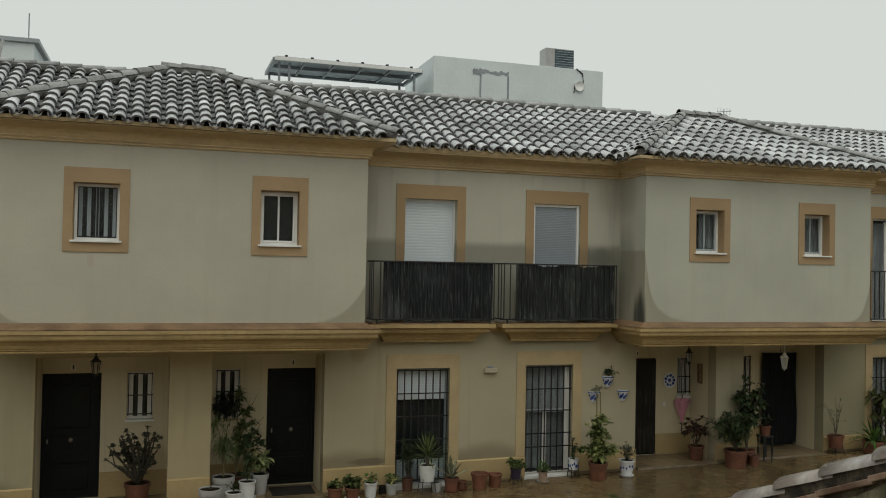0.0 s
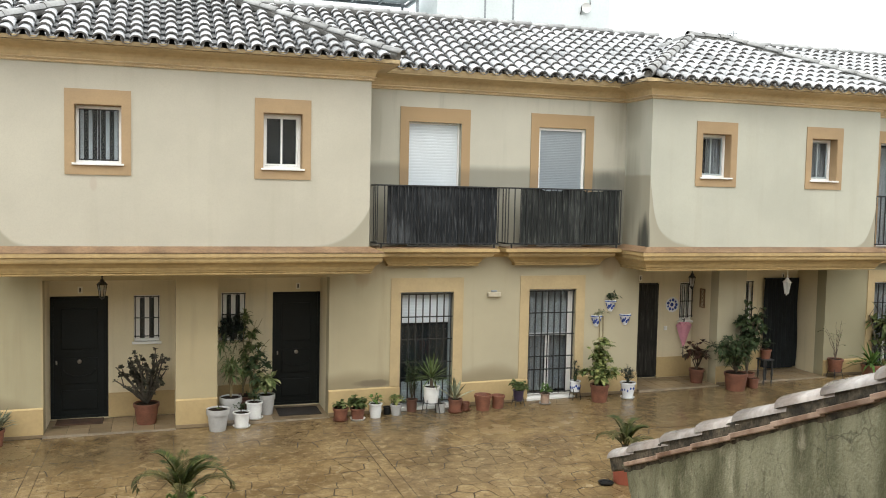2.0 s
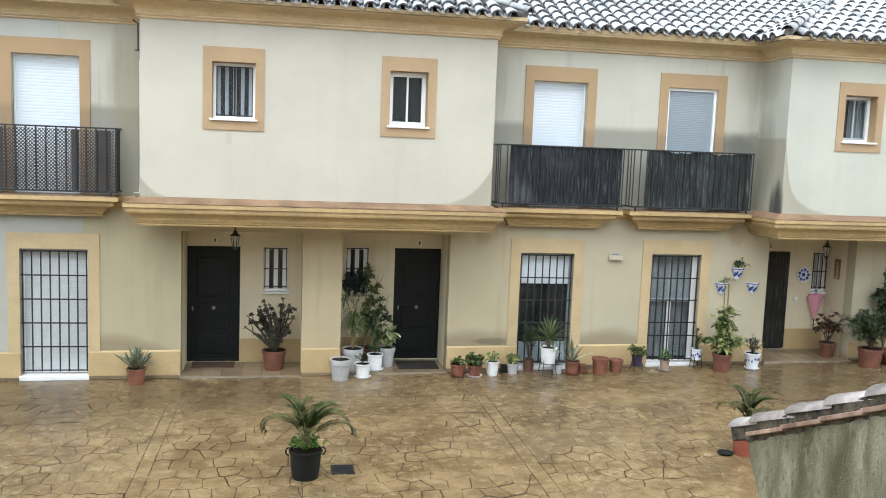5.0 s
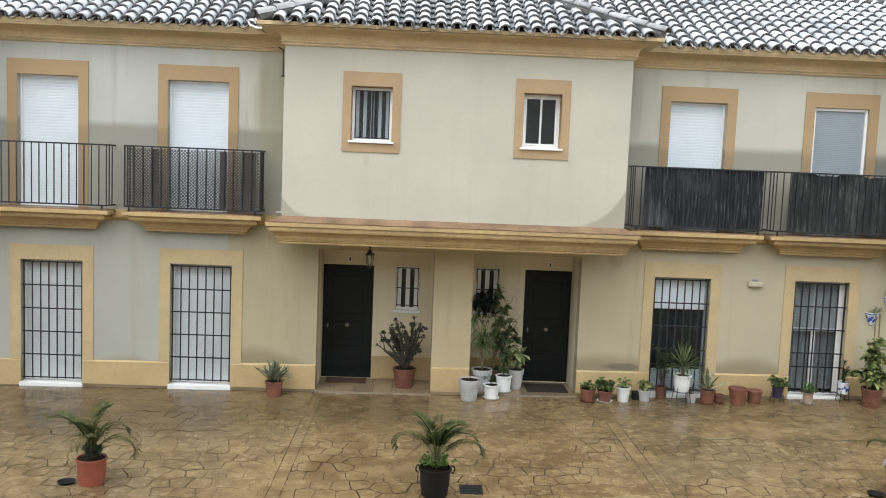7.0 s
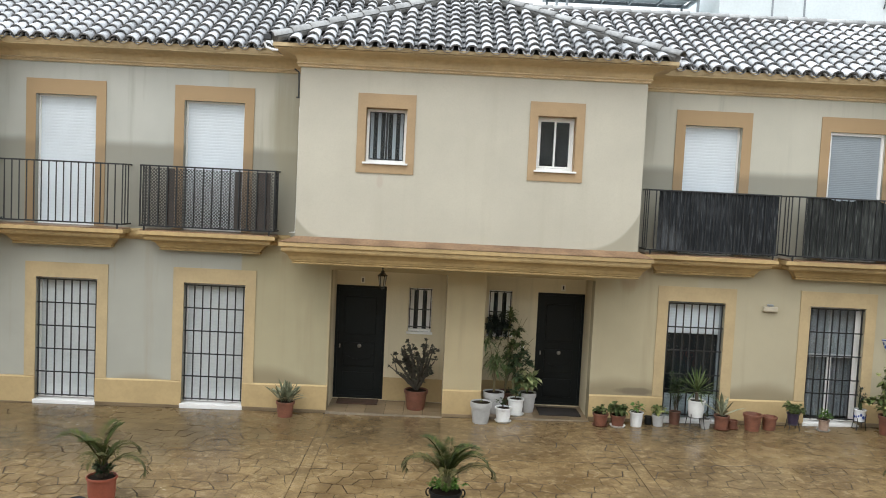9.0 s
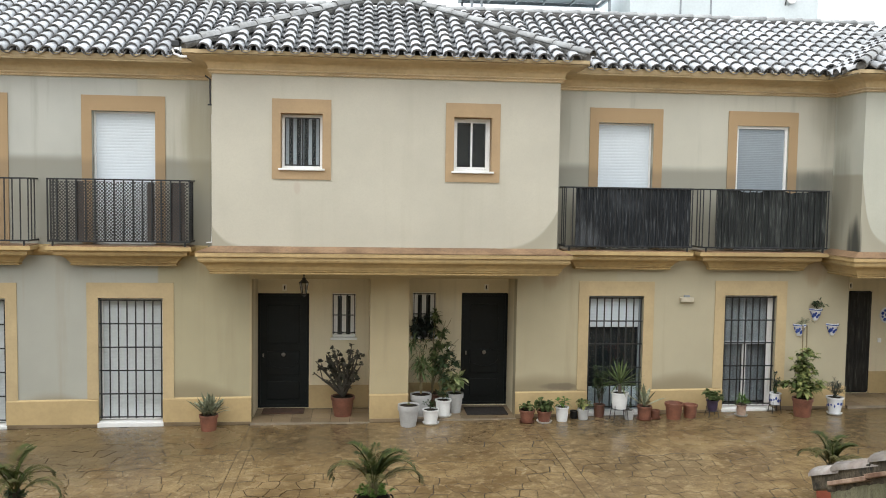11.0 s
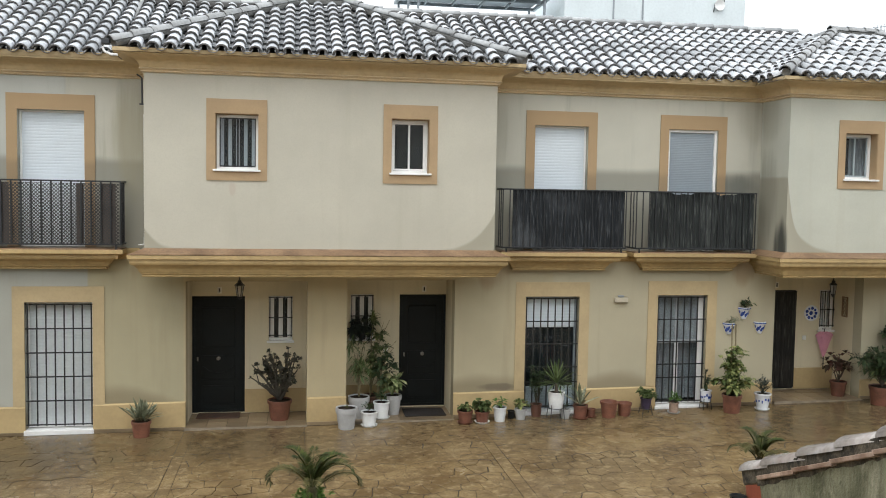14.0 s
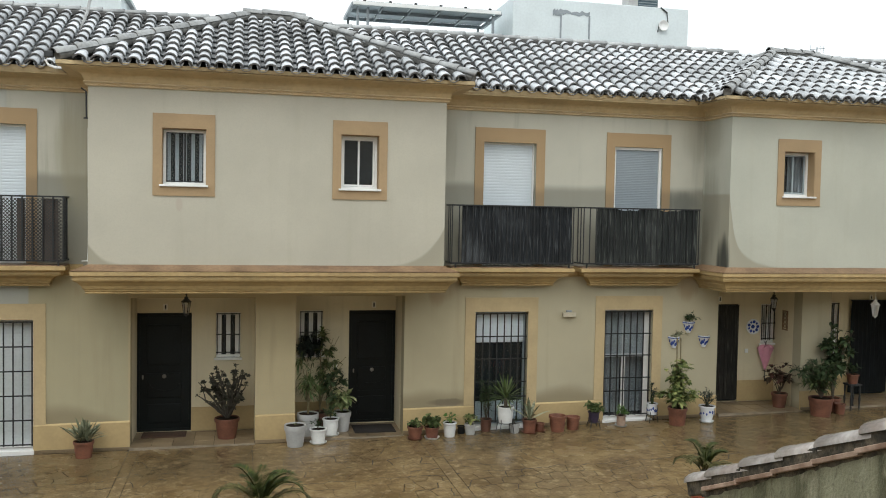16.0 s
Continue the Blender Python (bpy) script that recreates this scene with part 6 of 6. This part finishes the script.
painted_bands(t, 8.18, -0.44, ground_z(8.2) + 0.17, 0.125, 15, 2)
shrub(t, p, 0.30, 0.22, 16, 380, 0.06, 0.016, "lavender", 44, 0.25, "lavender", 0.006, droop=0.0)
# second block
G3 = "pots by the far porches"
t, p = potted("potted_shrub", "dark red-leaved shrub in a terracotta pot", "potted plant", 10.06, 0.22, PF[2], 0.15, 0.11, 0.27, "terracotta", group=G3)
shrub(t, p, 0.58, 0.36, 7, 90, 0.17, 0.09, "redleaf", 45, 0.55, thick=0.012, droop=0.5)
t, p = potted("potted_bush", "dense narrow-leaved bush in a big terracotta pot", "potted plant", 10.44, -0.48, ground_z(10.4), 0.215, 0.17, 0.33, "terracotta", group=G3)
shrub(t, p, 0.80, 0.50, 20, 900, 0.19, 0.042, "deep", 46, 0.25, thick=0.010, droop=0.5)
shrub(t, p, 0.60, 0.40, 8, 160, 0.15, 0.04, "olive", 47, 0.3, thick=0.008, droop=0.5)
t, p = potted("potted_ficus", "tall dark rubber plant beside the pillar", "potted plant", 10.88, -0.22, ground_z(10.9), 0.15, 0.11, 0.25, "terracotta", group=G3)
shrub(t, p, 1.50, 0.34, 11, 480, 0.16, 0.08, "deep", 48, 0.35, "bark", 0.016, lean=(0.12, 0), droop=0.4, narrow=0.6)
t, p = potted("plant_pot", "small terracotta pot beside the big one", "plant pot", 10.86, -0.46, ground_z(10.9), 0.10, 0.075, 0.19, "terracotta", group=G3)
st = thing("plant_stool", "black wooden plant stool with turned legs", "stool")
zs = ground_z(11.3)
part("seat", boxed(11.18, 11.42, -0.33, -0.09, zs + 0.46, zs + 0.49, bevel=0.006), M["iron"], st)
for dx in (-0.09, 0.09):
    for dy in (-0.09, 0.09):
        part("leg", lathe(bmesh.new(), [(0.014, 0.0), (0.02, 0.06), (0.012, 0.1), (0.022, 0.2), (0.012, 0.3), (0.02, 0.38), (0.016, 0.46)], 7, (11.30 + dx, -0.21 + dy, zs)), M["iron"], st)
t, p = potted("potted_plant", "small leafy plant in a terracotta pot on the stool", "potted plant", 11.30, -0.21, zs + 0.49, 0.11, 0.08, 0.18, "terracotta", group=G3)
shrub(t, p, 0.22, 0.12, 6, 60, 0.10, 0.05, "deep", 49, 0.3, thick=0.005)
t, p = potted("potted_shrub", "nearly bare branching shrub in a terracotta pot on a stand", "potted plant", 13.0, -0.18, ground_z(13), 0.155, 0.115, 0.26, "terracotta", group=G3, at=0.12)
stand(t, 13.0, -0.18, ground_z(13), 0.125, 0.12)
shrub(t, p, 0.95, 0.30, 7, 30, 0.06, 0.03, "olive", 50, 0.5, "bark", 0.007)
t, p = potted("potted_strap_plant", "arching strap-leaved plant in a pot", "potted plant", 13.65, -0.45, ground_z(13.6), 0.20, 0.16, 0.28, "terracotta", group=G3)
rosette(t, p, 40, 0.62, 0.045, "green", 51, (0.1, 1.3), 0.55)
t, p = potted("potted_climber", "tall broad-leaved plant with a bending bare shoot", "potted plant", 14.25, -0.35, ground_z(14.2), 0.18, 0.14, 0.30, "terracotta", group=G3)
shrub(t, p, 1.45, 0.40, 9, 200, 0.28, 0.14, "olive", 52, 0.3, "bark", 0.014, droop=0.6)
part("shoot", tube(bmesh.new(), [p, p + Vector((-0.45, 0, 0.5)), p + Vector((-0.62, 0, 0.95)), p + Vector((-0.30, 0, 1.35)), p + Vector((0.1, 0, 1.6))], [0.012, 0.010, 0.008, 0.006, 0.004], 5), M["bark"], t)

# palms in the lane
G4 = "potted palms in the lane"
t, p = potted("potted_palm", "young feather palm in a red-brown plastic tub", "potted palm", -3.585, -4.36, ground_z(-3.58), 0.175, 0.14, 0.31, "red_tub", group=G4)
palm(t, p, 0.68, 9, 61, 4)
shrub(t, p, 0.15, 0.15, 14, 420, 0.055, 0.026, "deep", 62, 0.2, "deep", 0.004)
for k in range(9):
    part("leaf_base", tube(bmesh.new(), [p + Vector((0.045 * math.cos(k * 2.4), 0.045 * math.sin(k * 2.4), 0.02)), p + Vector((0.06 * math.cos(k * 2.4), 0.06 * math.sin(k * 2.4), 0.16))], [0.022, 0.008], 5), M["palm_trunk"], t, "dark stub of a cut frond")
t, p = potted("potted_palm", "young feather palm in a black tub with green ground cover", "potted palm", 0.38, -4.52, ground_z(0.38), 0.19, 0.15, 0.33, "pot_black", group=G4)
palm(t, p + UP * 0.03, 0.64, 12, 64, 5)
shrub(t, p + UP * 0.015, 0.10, 0.21, 30, 1400, 0.032, 0.028, "cover", 65, 0.15, "cover", 0.003)
for s in (-1, 1):
    arc = [(0.38 + s * (0.188 + 0.035 * math.sin(a)), -4.52, ground_z(0.38) + 0.305 + 0.045 * math.cos(a)) for a in [math.pi * k / 8 for k in range(9)]]
    part("handle", tube(bmesh.new(), arc, 0.010, 6), M["pot_black"], t, "black loop handle")
t, p = potted("potted_palm", "young feather palm in a red plastic tub by the wall", "potted palm", 5.87, -4.42, ground_z(5.87), 0.18, 0.145, 0.36, "red_tub", group=G4)
palm(t, p, 0.52, 9, 67, 5)
for x, y in ((-3.865, -4.38), (5.60, -4.42)):
    tagged(part("saucer", lathe(bmesh.new(), [(0, 0), (0.08, 0), (0.105, 0.028), (0.098, 0.028), (0.076, 0.01), (0, 0.01)], 16, (x, y, ground_z(x) + 0.001)), M["pot_black"]), "empty black plastic saucer on the pavement", "saucer", "saucers in the lane")
dc = thing("drain_cover", "dark iron drain cover let into the paving", "drain cover")
zd = ground_z(0.84)
part("plate", boxed(0.70, 0.93, -4.46, -4.22, zd - 0.006, zd + 0.005), M["iron"], dc)
for x0, x1, y0, y1 in ((0.68, 0.95, -4.48, -4.46), (0.68, 0.95, -4.22, -4.20), (0.68, 0.70, -4.46, -4.22), (0.93, 0.95, -4.46, -4.22)):
    part("rim", boxed(x0, x1, y0, y1, zd - 0.006, zd + 0.010, bevel=0.002), M["iron"], dc)
for k in range(4):
    part("ridge", boxed(0.71, 0.92, -4.43 + 0.055 * k, -4.415 + 0.055 * k, zd + 0.005, zd + 0.009), M["iron"], dc)

# mats, plate, umbrella, wall planters
tagged(part("doormat", boxed(2.02, 2.72, 0.10, 0.62, PF[1] + 0.001, PF[1] + 0.016, bevel=0.004), M["mat"]), "dark coir doormat on the porch tiles", "doormat", "doormats")
tagged(part("doormat", boxed(-1.42, -0.72, 0.42, 0.78, PF[0] + 0.001, PF[0] + 0.016, bevel=0.004), M["mat_brown"]), "brown doormat before a front door", "doormat", "doormats")
pl = thing("wall_plate", "blue and white ceramic plate hung on the porch wall", "plate")
part("plate", lathe(bmesh.new(), [(0, 0.012), (0.09, 0.012), (0.115, 0.022), (0.15, 0.030), (0.152, 0.026), (0.11, 0.0), (0, 0.0)], 24), M["ceramic"], pl, "", True).matrix_world = pose(9.84, PORCH - 0.002, 1.77, 90, 0, 0)
for k in range(9):
    a = 2 * math.pi * k / 9
    part("painted_mark", lathe(bmesh.new(), [(0, 0.002), (0.024 if k % 2 else 0.032, 0.0)], 8), M["blue"], pl).matrix_world = pose(9.84 + 0.095 * math.cos(a), PORCH - 0.030, 1.77 + 0.095 * math.sin(a), 90, 0, 0)
part("painted_mark", lathe(bmesh.new(), [(0, 0.002), (0.04, 0.0)], 8), M["blue"], pl).matrix_world = pose(9.84, PORCH - 0.018, 1.77, 90, 0, 0)
um = thing("umbrella", "folded pink umbrella hanging on the porch wall", "umbrella")
bm = bmesh.new()
rings = []
for k, (z, r) in enumerate(((1.42, 0.03), (1.39, 0.145), (1.31, 0.125), (1.18, 0.085), (1.05, 0.05), (0.93, 0.012))):
    rings.append([bm.verts.new((10.10 + r * math.cos(t) * (1 + 0.3 * math.cos(6 * t)), PORCH - 0.07 + 0.4 * r * math.sin(t), z - 0.03 * (k == 1) * math.cos(6 * t))) for t in [2 * math.pi * i / 24 for i in range(24)]])
for r, s in zip(rings, rings[1:]):
    for i in range(24):
        bm.faces.new((r[i], r[(i + 1) % 24], s[(i + 1) % 24], s[i]))
part("canopy", bm, M["pink"], um, "crumpled pink cloth", True)
part("shaft", tube(bmesh.new(), [(10.10, PORCH - 0.07, 1.47), (10.10, PORCH - 0.07, 0.70)], 0.009, 6), M["iron"], um)
tagged(part("hook", tube(bmesh.new(), [(10.10, PORCH, 1.47), (10.10, PORCH - 0.08, 1.47), (10.10, PORCH - 0.085, 1.50)], 0.006, 5), M["iron"]), "small iron hook in the porch wall", "hook")
orn = thing("wall_ornament", "small open rattan ornament on the pillar side", "ornament")
for y0, y1, z0, z1 in ((0.42, 0.445, 1.74, 2.12), (0.555, 0.58, 1.74, 2.12), (0.445, 0.555, 2.095, 2.12), (0.445, 0.555, 1.74, 1.765)):
    part("frame_bar", boxed(10.305, 10.329, y0, y1, z0, z1, bevel=0.004), M["rattan"], orn)
for k in range(4):
    arc = [(10.316, 0.50 + 0.035 * math.cos(a), 1.82 + 0.075 * k + 0.032 * math.sin(a)) for a in [2 * math.pi * q / 12 for q in range(13)]]
    part("ring", tube(bmesh.new(), arc, 0.007, 5), M["rattan"], orn)

for i, (x, z) in enumerate(((8.01, 1.79), (7.73, 1.52), (8.32, 1.53))):
    t = thing("wall_planter", ["blue and white half-round wall pot with a green plant", "blue and white half-round wall pot with a bluish sprig", "blue and white half-round wall pot, empty"][i], "wall planter", "wall planters")
    bm = lathe(bmesh.new(), [(0, 0), (0.035, 0.0), (0.068, 0.07), (0.088, 0.15), (0.106, 0.165), (0.110, 0.21), (0.098, 0.21), (0.088, 0.18), (0.06, 0.1), (0, 0.09)], 20, (x, -0.002, z))
    bmesh.ops.bisect_plane(bm, geom=bm.verts[:] + bm.edges[:] + bm.faces[:], plane_co=(0, -0.002, 0), plane_no=(0, 1, 0), clear_outer=True)
    part("pot", bm, M["ceramic"], t, "", True)
    for k in range(9):
        a = math.pi + math.pi * (k + 0.5) / 9
        part("painted_mark", lathe(bmesh.new(), [(0, 0.0), (0.021, 0.001), (0.0, 0.003)], 7), M["blue"], t).matrix_world = Matrix.Translation((x + (0.086, 0.070, 0.078)[k % 3] * math.cos(a), (0.086, 0.070, 0.078)[k % 3] * math.sin(a), z + (0.13, 0.072, 0.10)[k % 3])) @ Vector((math.cos(a), math.sin(a), -0.3)).to_track_quat("Z", "Y").to_matrix().to_4x4() @ Matrix.Diagonal((0.8 + 0.35 * (k % 3), 1.7 - 0.4 * (k % 2), 1, 1))
    arc = [(x + 0.110 * math.cos(a), -0.002 + 0.110 * math.sin(a), z + 0.188) for a in [math.pi + math.pi * k / 12 for k in range(13)]]
    part("rim_band", tube(bmesh.new(), arc, 0.009, 5), M["blue"], t, "cobalt rim line")
    if i < 2:
        shrub(t, (x, -0.05, z + 0.2), 0.16 if i == 0 else 0.10, 0.13, 7, 80 if i == 0 else 30, 0.07, 0.035, "deep" if i == 0 else "aloe", 70 + i, 0.3, "deep", 0.004, lean=(0 if i == 0 else 0.08, -0.02), droop=0.5)

# ---- raking garden wall with a tiled coping ----
WX0, WX1, WS, WY, WZ = 3.90, 4.16, 0.4507, -7.53, 1.70


def rake(y):
    return WZ + WS * (WY - max(y, -11.4))


gw = tagged(new("wall_garden"), "raking garden wall, algae-stained render under a tiled coping", "garden wall", kind="structure")
bm = bmesh.new()
outline = [(-7.76, rake(-7.76) - 0.19), (-7.83, 1.60), (-7.89, 1.44), (-8.00, 1.30), (-8.10, 1.12), (-8.27, 0.90), (-8.43, 0.60), (-8.64, -0.2), (-15.1, -0.2), (-15.1, rake(-12) - 0.19), (-11.4, rake(-11.4) - 0.19), (-9.5, rake(-9.5) - 0.19)]
A = [bm.verts.new((WX0, y, z)) for y, z in outline]
B = [bm.verts.new((WX1, y, z)) for y, z in outline]
bm.faces.new(A)
bm.faces.new(B[::-1])
for k in range(len(A)):
    bm.faces.new((A[k], A[(k + 1) % len(A)], B[(k + 1) % len(B)], B[k]))
bmesh.ops.recalc_face_normals(bm, faces=bm.faces)
part("wall_body", bm, M["mossy"], gw)
slope_len = math.hypot(1, WS)
# render broken away in a ragged line under the coping
brng = random.Random(33)
bm = bmesh.new()
prev = None
for k in range(70):
    y = -7.80 - 0.05 * k
    top = rake(y) - 0.205
    low = top - 0.02 - 0.07 * max(0.0, noise.noise(Vector((y * 2.2, 0, 1.0))) + 0.25) - brng.uniform(0, 0.02)
    cur = (bm.verts.new((WX0 - 0.004, y, top)), bm.verts.new((WX0 - 0.002, y, low)))
    if prev:
        bm.faces.new((prev[0], prev[1], cur[1], cur[0]))
    prev = cur
part("broken_render", bm, M["mortar"], gw, "ragged dark edge where the render has fallen away")


def coping(ln):
    vs, fs = barrel(ln, 0.150, 0.130, 0.02, 10)
    return [(x, y, z * 0.62) for x, y, z in vs], fs


crng = random.Random(9)
edges = [-7.53, -7.86, -8.345, -8.80, -9.24, -9.66, -10.06, -10.46, -10.86, -11.26]
for k, (y0, y1) in enumerate(zip(edges, edges[1:])):
    ln = (y0 - y1) * slope_len
    ang = math.degrees(math.atan(WS))
    tile_at = pose((WX0 + WX1) / 2 + crng.uniform(-0.006, 0.006), y0, rake(y0) - 0.095 + crng.uniform(-0.006, 0.006), 0, 0, 180) @ pose(0, 0, 0, ang - 3.0, 0, crng.uniform(-1.2, 1.2))
    t = new("coping_tile", mesh_from("coping_tile", *coping(ln + 0.09), M["cap_tile"]))
    t.parent, t.matrix_world = gw, tile_at
    base = pose((WX0 + WX1) / 2, y0, rake(y0) - 0.172, 0, 0, 180) @ pose(0, 0, 0, ang - 1.5, 0, crng.uniform(-0.8, 0.8))
    if k:
        t = part("coping_slab", boxed(-0.175, 0.175, -0.01, ln + 0.01, -0.038, -0.004, bevel=0.006), M["terracotta_wall"], gw)
        t.matrix_world = base
    t = part("mortar", boxed(-0.125, 0.125, 0.0 if k else 0.02, ln + 0.03, -0.004 if k else -0.045, 0.085, bevel=0.012), M["mortar"], gw)
    t.matrix_world = base

# houses opposite, behind the eye
tagged(part("wall_opposite", boxed(-40, 40, -15.6, -15.2, -0.8, 6.3), M["opposite"]), "plain cream wall of the houses opposite", "wall", kind="structure")

# ---- beyond the roofs ----
fb = thing("apartment_building", "white flat-roofed building behind the row", "building")
part("body", boxed(2.6, 16.4, 16.2, 24.0, -1.0, 10.05), M["white_render"], fb)
up = part("roof_room", boxed(9.52, 16.4, 16.0, 19.9, 10.05, 11.62, bevel=0.02), M["white_render"], fb, "white roof room with peeling patches")
bm = bmesh.new()
frng = random.Random(21)


def blot(bm, x0, x1, z0, z1, y, n=10, ragged=0.05):
    """A ragged flat patch."""
    lo = [(x0 + (x1 - x0) * k / n, z0 + frng.uniform(-ragged, ragged)) for k in range(n + 1)]
    hi = [(x, z1 + frng.uniform(-ragged, ragged)) for x, _ in lo]
    L = [bm.verts.new((x, y, z)) for x, z in lo]
    H = [bm.verts.new((x, y - 0.004, z)) for x, z in hi]
    for k in range(n):
        bm.faces.new((L[k], L[k + 1], H[k + 1], H[k]))


blot(bm, 11.02, 12.45, 11.12, 11.24, 15.99, 14, 0.05)
blot(bm, 11.02, 11.35, 11.05, 11.26, 15.985, 6, 0.05)
blot(bm, 11.30, 11.37, 10.10, 11.10, 15.99, 2, 0.03)
blot(bm, 12.40, 12.47, 10.10, 11.12, 15.99, 2, 0.03)
part("peeled_patch", bm, M["grey_steel"], up, "dark patches where the coat has peeled")
ac = thing("air_conditioner", "large grey air-conditioning unit on the flat roof", "air conditioner")
part("casing", boxed(14.10, 15.30, 16.3, 16.9, 11.63, 12.42, bevel=0.02), M["pot_grey"], ac)
part("fan_grille", boxed(14.48, 15.27, 16.28, 16.305, 11.68, 12.38, bevel=0.01), M["fan_grille"], ac, "dark teal louvred grille")
for k in range(7):
    part("slat", boxed(14.50, 15.25, 16.265, 16.282, 11.72 + 0.095 * k, 11.745 + 0.095 * k), M["grey_steel"], ac)
sd = thing("satellite_dish", "small white dish with a dark cable on the white wall", "satellite dish")
part("dish", lathe(bmesh.new(), [(0, 0.03), (0.1, 0.045), (0.19, 0.09), (0.20, 0.085), (0.1, 0.03), (0, 0.0)], 20), M["white_alu"], sd, "", True).matrix_world = pose(15.35, 15.98, 10.95, 90, 0, 0)
part("cable", tube(bmesh.new(), [(15.25, 15.98, 11.62), (15.5, 15.97, 11.45), (15.55, 15.97, 11.1), (15.2, 15.97, 11.0), (15.15, 15.97, 10.7)], 0.025, 5), M["iron"], sd)
cn = thing("roof_canopy", "steel-framed flat canopy with grey panels on a roof terrace", "canopy")
cx0, cx1, cy0, cy1, cz = 3.80, 9.10, 16.1, 18.7, 11.06
for x in (cx0, cx1):
    part("beam", boxed(x - 0.05, x + 0.05, cy0 + 0.05, cy1, cz - 0.12, cz - 0.001), M["grey_steel"], cn)
for y in (cy0, (cy0 + cy1) / 2, cy1):
    part("beam", boxed(cx0, cx1, y - 0.04, y + 0.04, cz - 0.10, cz + 0.02), M["white_alu"] if y == cy0 else M["grey_steel"], cn)
for k in range(5):
    x = cx0 + 0.06 + (cx1 - cx0 - 0.12) * k / 5
    part("panel", boxed(x + 0.03, x + (cx1 - cx0 - 0.12) / 5 - 0.03, cy0 + 0.05, cy1 - 0.05, cz + 0.021, cz + 0.05), M["panel"], cn)
    part("rafter", boxed(x - 0.025, x + 0.025, cy0 + 0.04, cy1 - 0.04, cz - 0.08, cz + 0.02), M["grey_steel"], cn)
for x, y in ((cx0 + 0.2, cy0 + 0.3), (cx0 + 0.55, cy0 + 0.3), (cx0 + 0.1, cy1 - 0.2), (cx1 - 0.2, cy0 + 0.3), (cx1 - 0.2, cy1 - 0.2)):
    part("post", boxed(x - 0.04, x + 0.04, y - 0.04, y + 0.04, 10.05, cz - 0.1), M["grey_steel"], cn)
for k in range(6):
    x = cx0 + 0.4 + 0.9 * k
    part("clip", boxed(x - 0.05, x + 0.05, cy0 - 0.02, cy0 + 0.06, cz + 0.021, cz + 0.09, bevel=0.01), M["iron"], cn)
rh = thing("roof_hut", "low pale flat-roofed roof hut behind the ridge", "building")
part("wall", boxed(-8.0, -3.75, 16.0, 19.0, -1.0, 10.75), M["white_render"], rh)
part("roof_edge", boxed(-8.1, -3.6, 15.9, 19.1, 10.75, 10.9, bevel=0.02), M["panel"], rh)
for x, y, z0, z1 in ((-3.95, 15.95, 10.9, 11.75),):
    tagged(part("antenna", tube(bmesh.new(), [(x, 16.2, z0 - 0.02), (x, 16.2, z1)], 0.02, 5), M["grey_steel"]), "thin pole aerial on the roof hut", "aerial")
vp = thing("vent_pipe", "thin leaning grey vent pipe through the roof tiles", "vent pipe")
part("pipe", tube(bmesh.new(), [(-2.55, 1.55, z_main(1.55) - 0.05), (-2.45, 1.75, z_main(1.75) + 0.25), (-2.38, 1.80, z_main(1.8) + 0.62)], 0.028, 7), M["ridge"], vp)
an = thing("antenna", "small comb aerial on a mast behind the far roof", "aerial")
part("mast", tube(bmesh.new(), [(12.3, 2.6, 7.0), (12.3, 2.6, 7.62)], 0.012, 5), M["grey_steel"], an)
part("boom", tube(bmesh.new(), [(12.12, 2.6, 7.55), (12.5, 2.6, 7.6)], 0.008, 5), M["grey_steel"], an)
for k in range(5):
    part("rod", tube(bmesh.new(), [(12.14 + 0.08 * k, 2.6, 7.48), (12.14 + 0.08 * k, 2.6, 7.66)], 0.005, 4), M["grey_steel"], an)

# ---- single roof tiles and stones, last ----
for side, m in TILES[:300]:
    t = new("roof_tile", cover_mesh)
    t.parent = roof
    t.matrix_world = m
for m in CAPS:
    t = new("ridge_tile", cap_mesh)
    t.parent = roof
    t.matrix_world = m
for pg in CELLS[:300]:
    cx, cy = mid_of(pg)
    a, b = stone(pg, cx, cy)
    t = new("paving_stone", mesh_from("paving_stone", a, b, M["paving"], False))
    t.parent = pave
    t.location = (cx, cy, ground_z(cx) + prng.uniform(-0.0015, 0.0015))
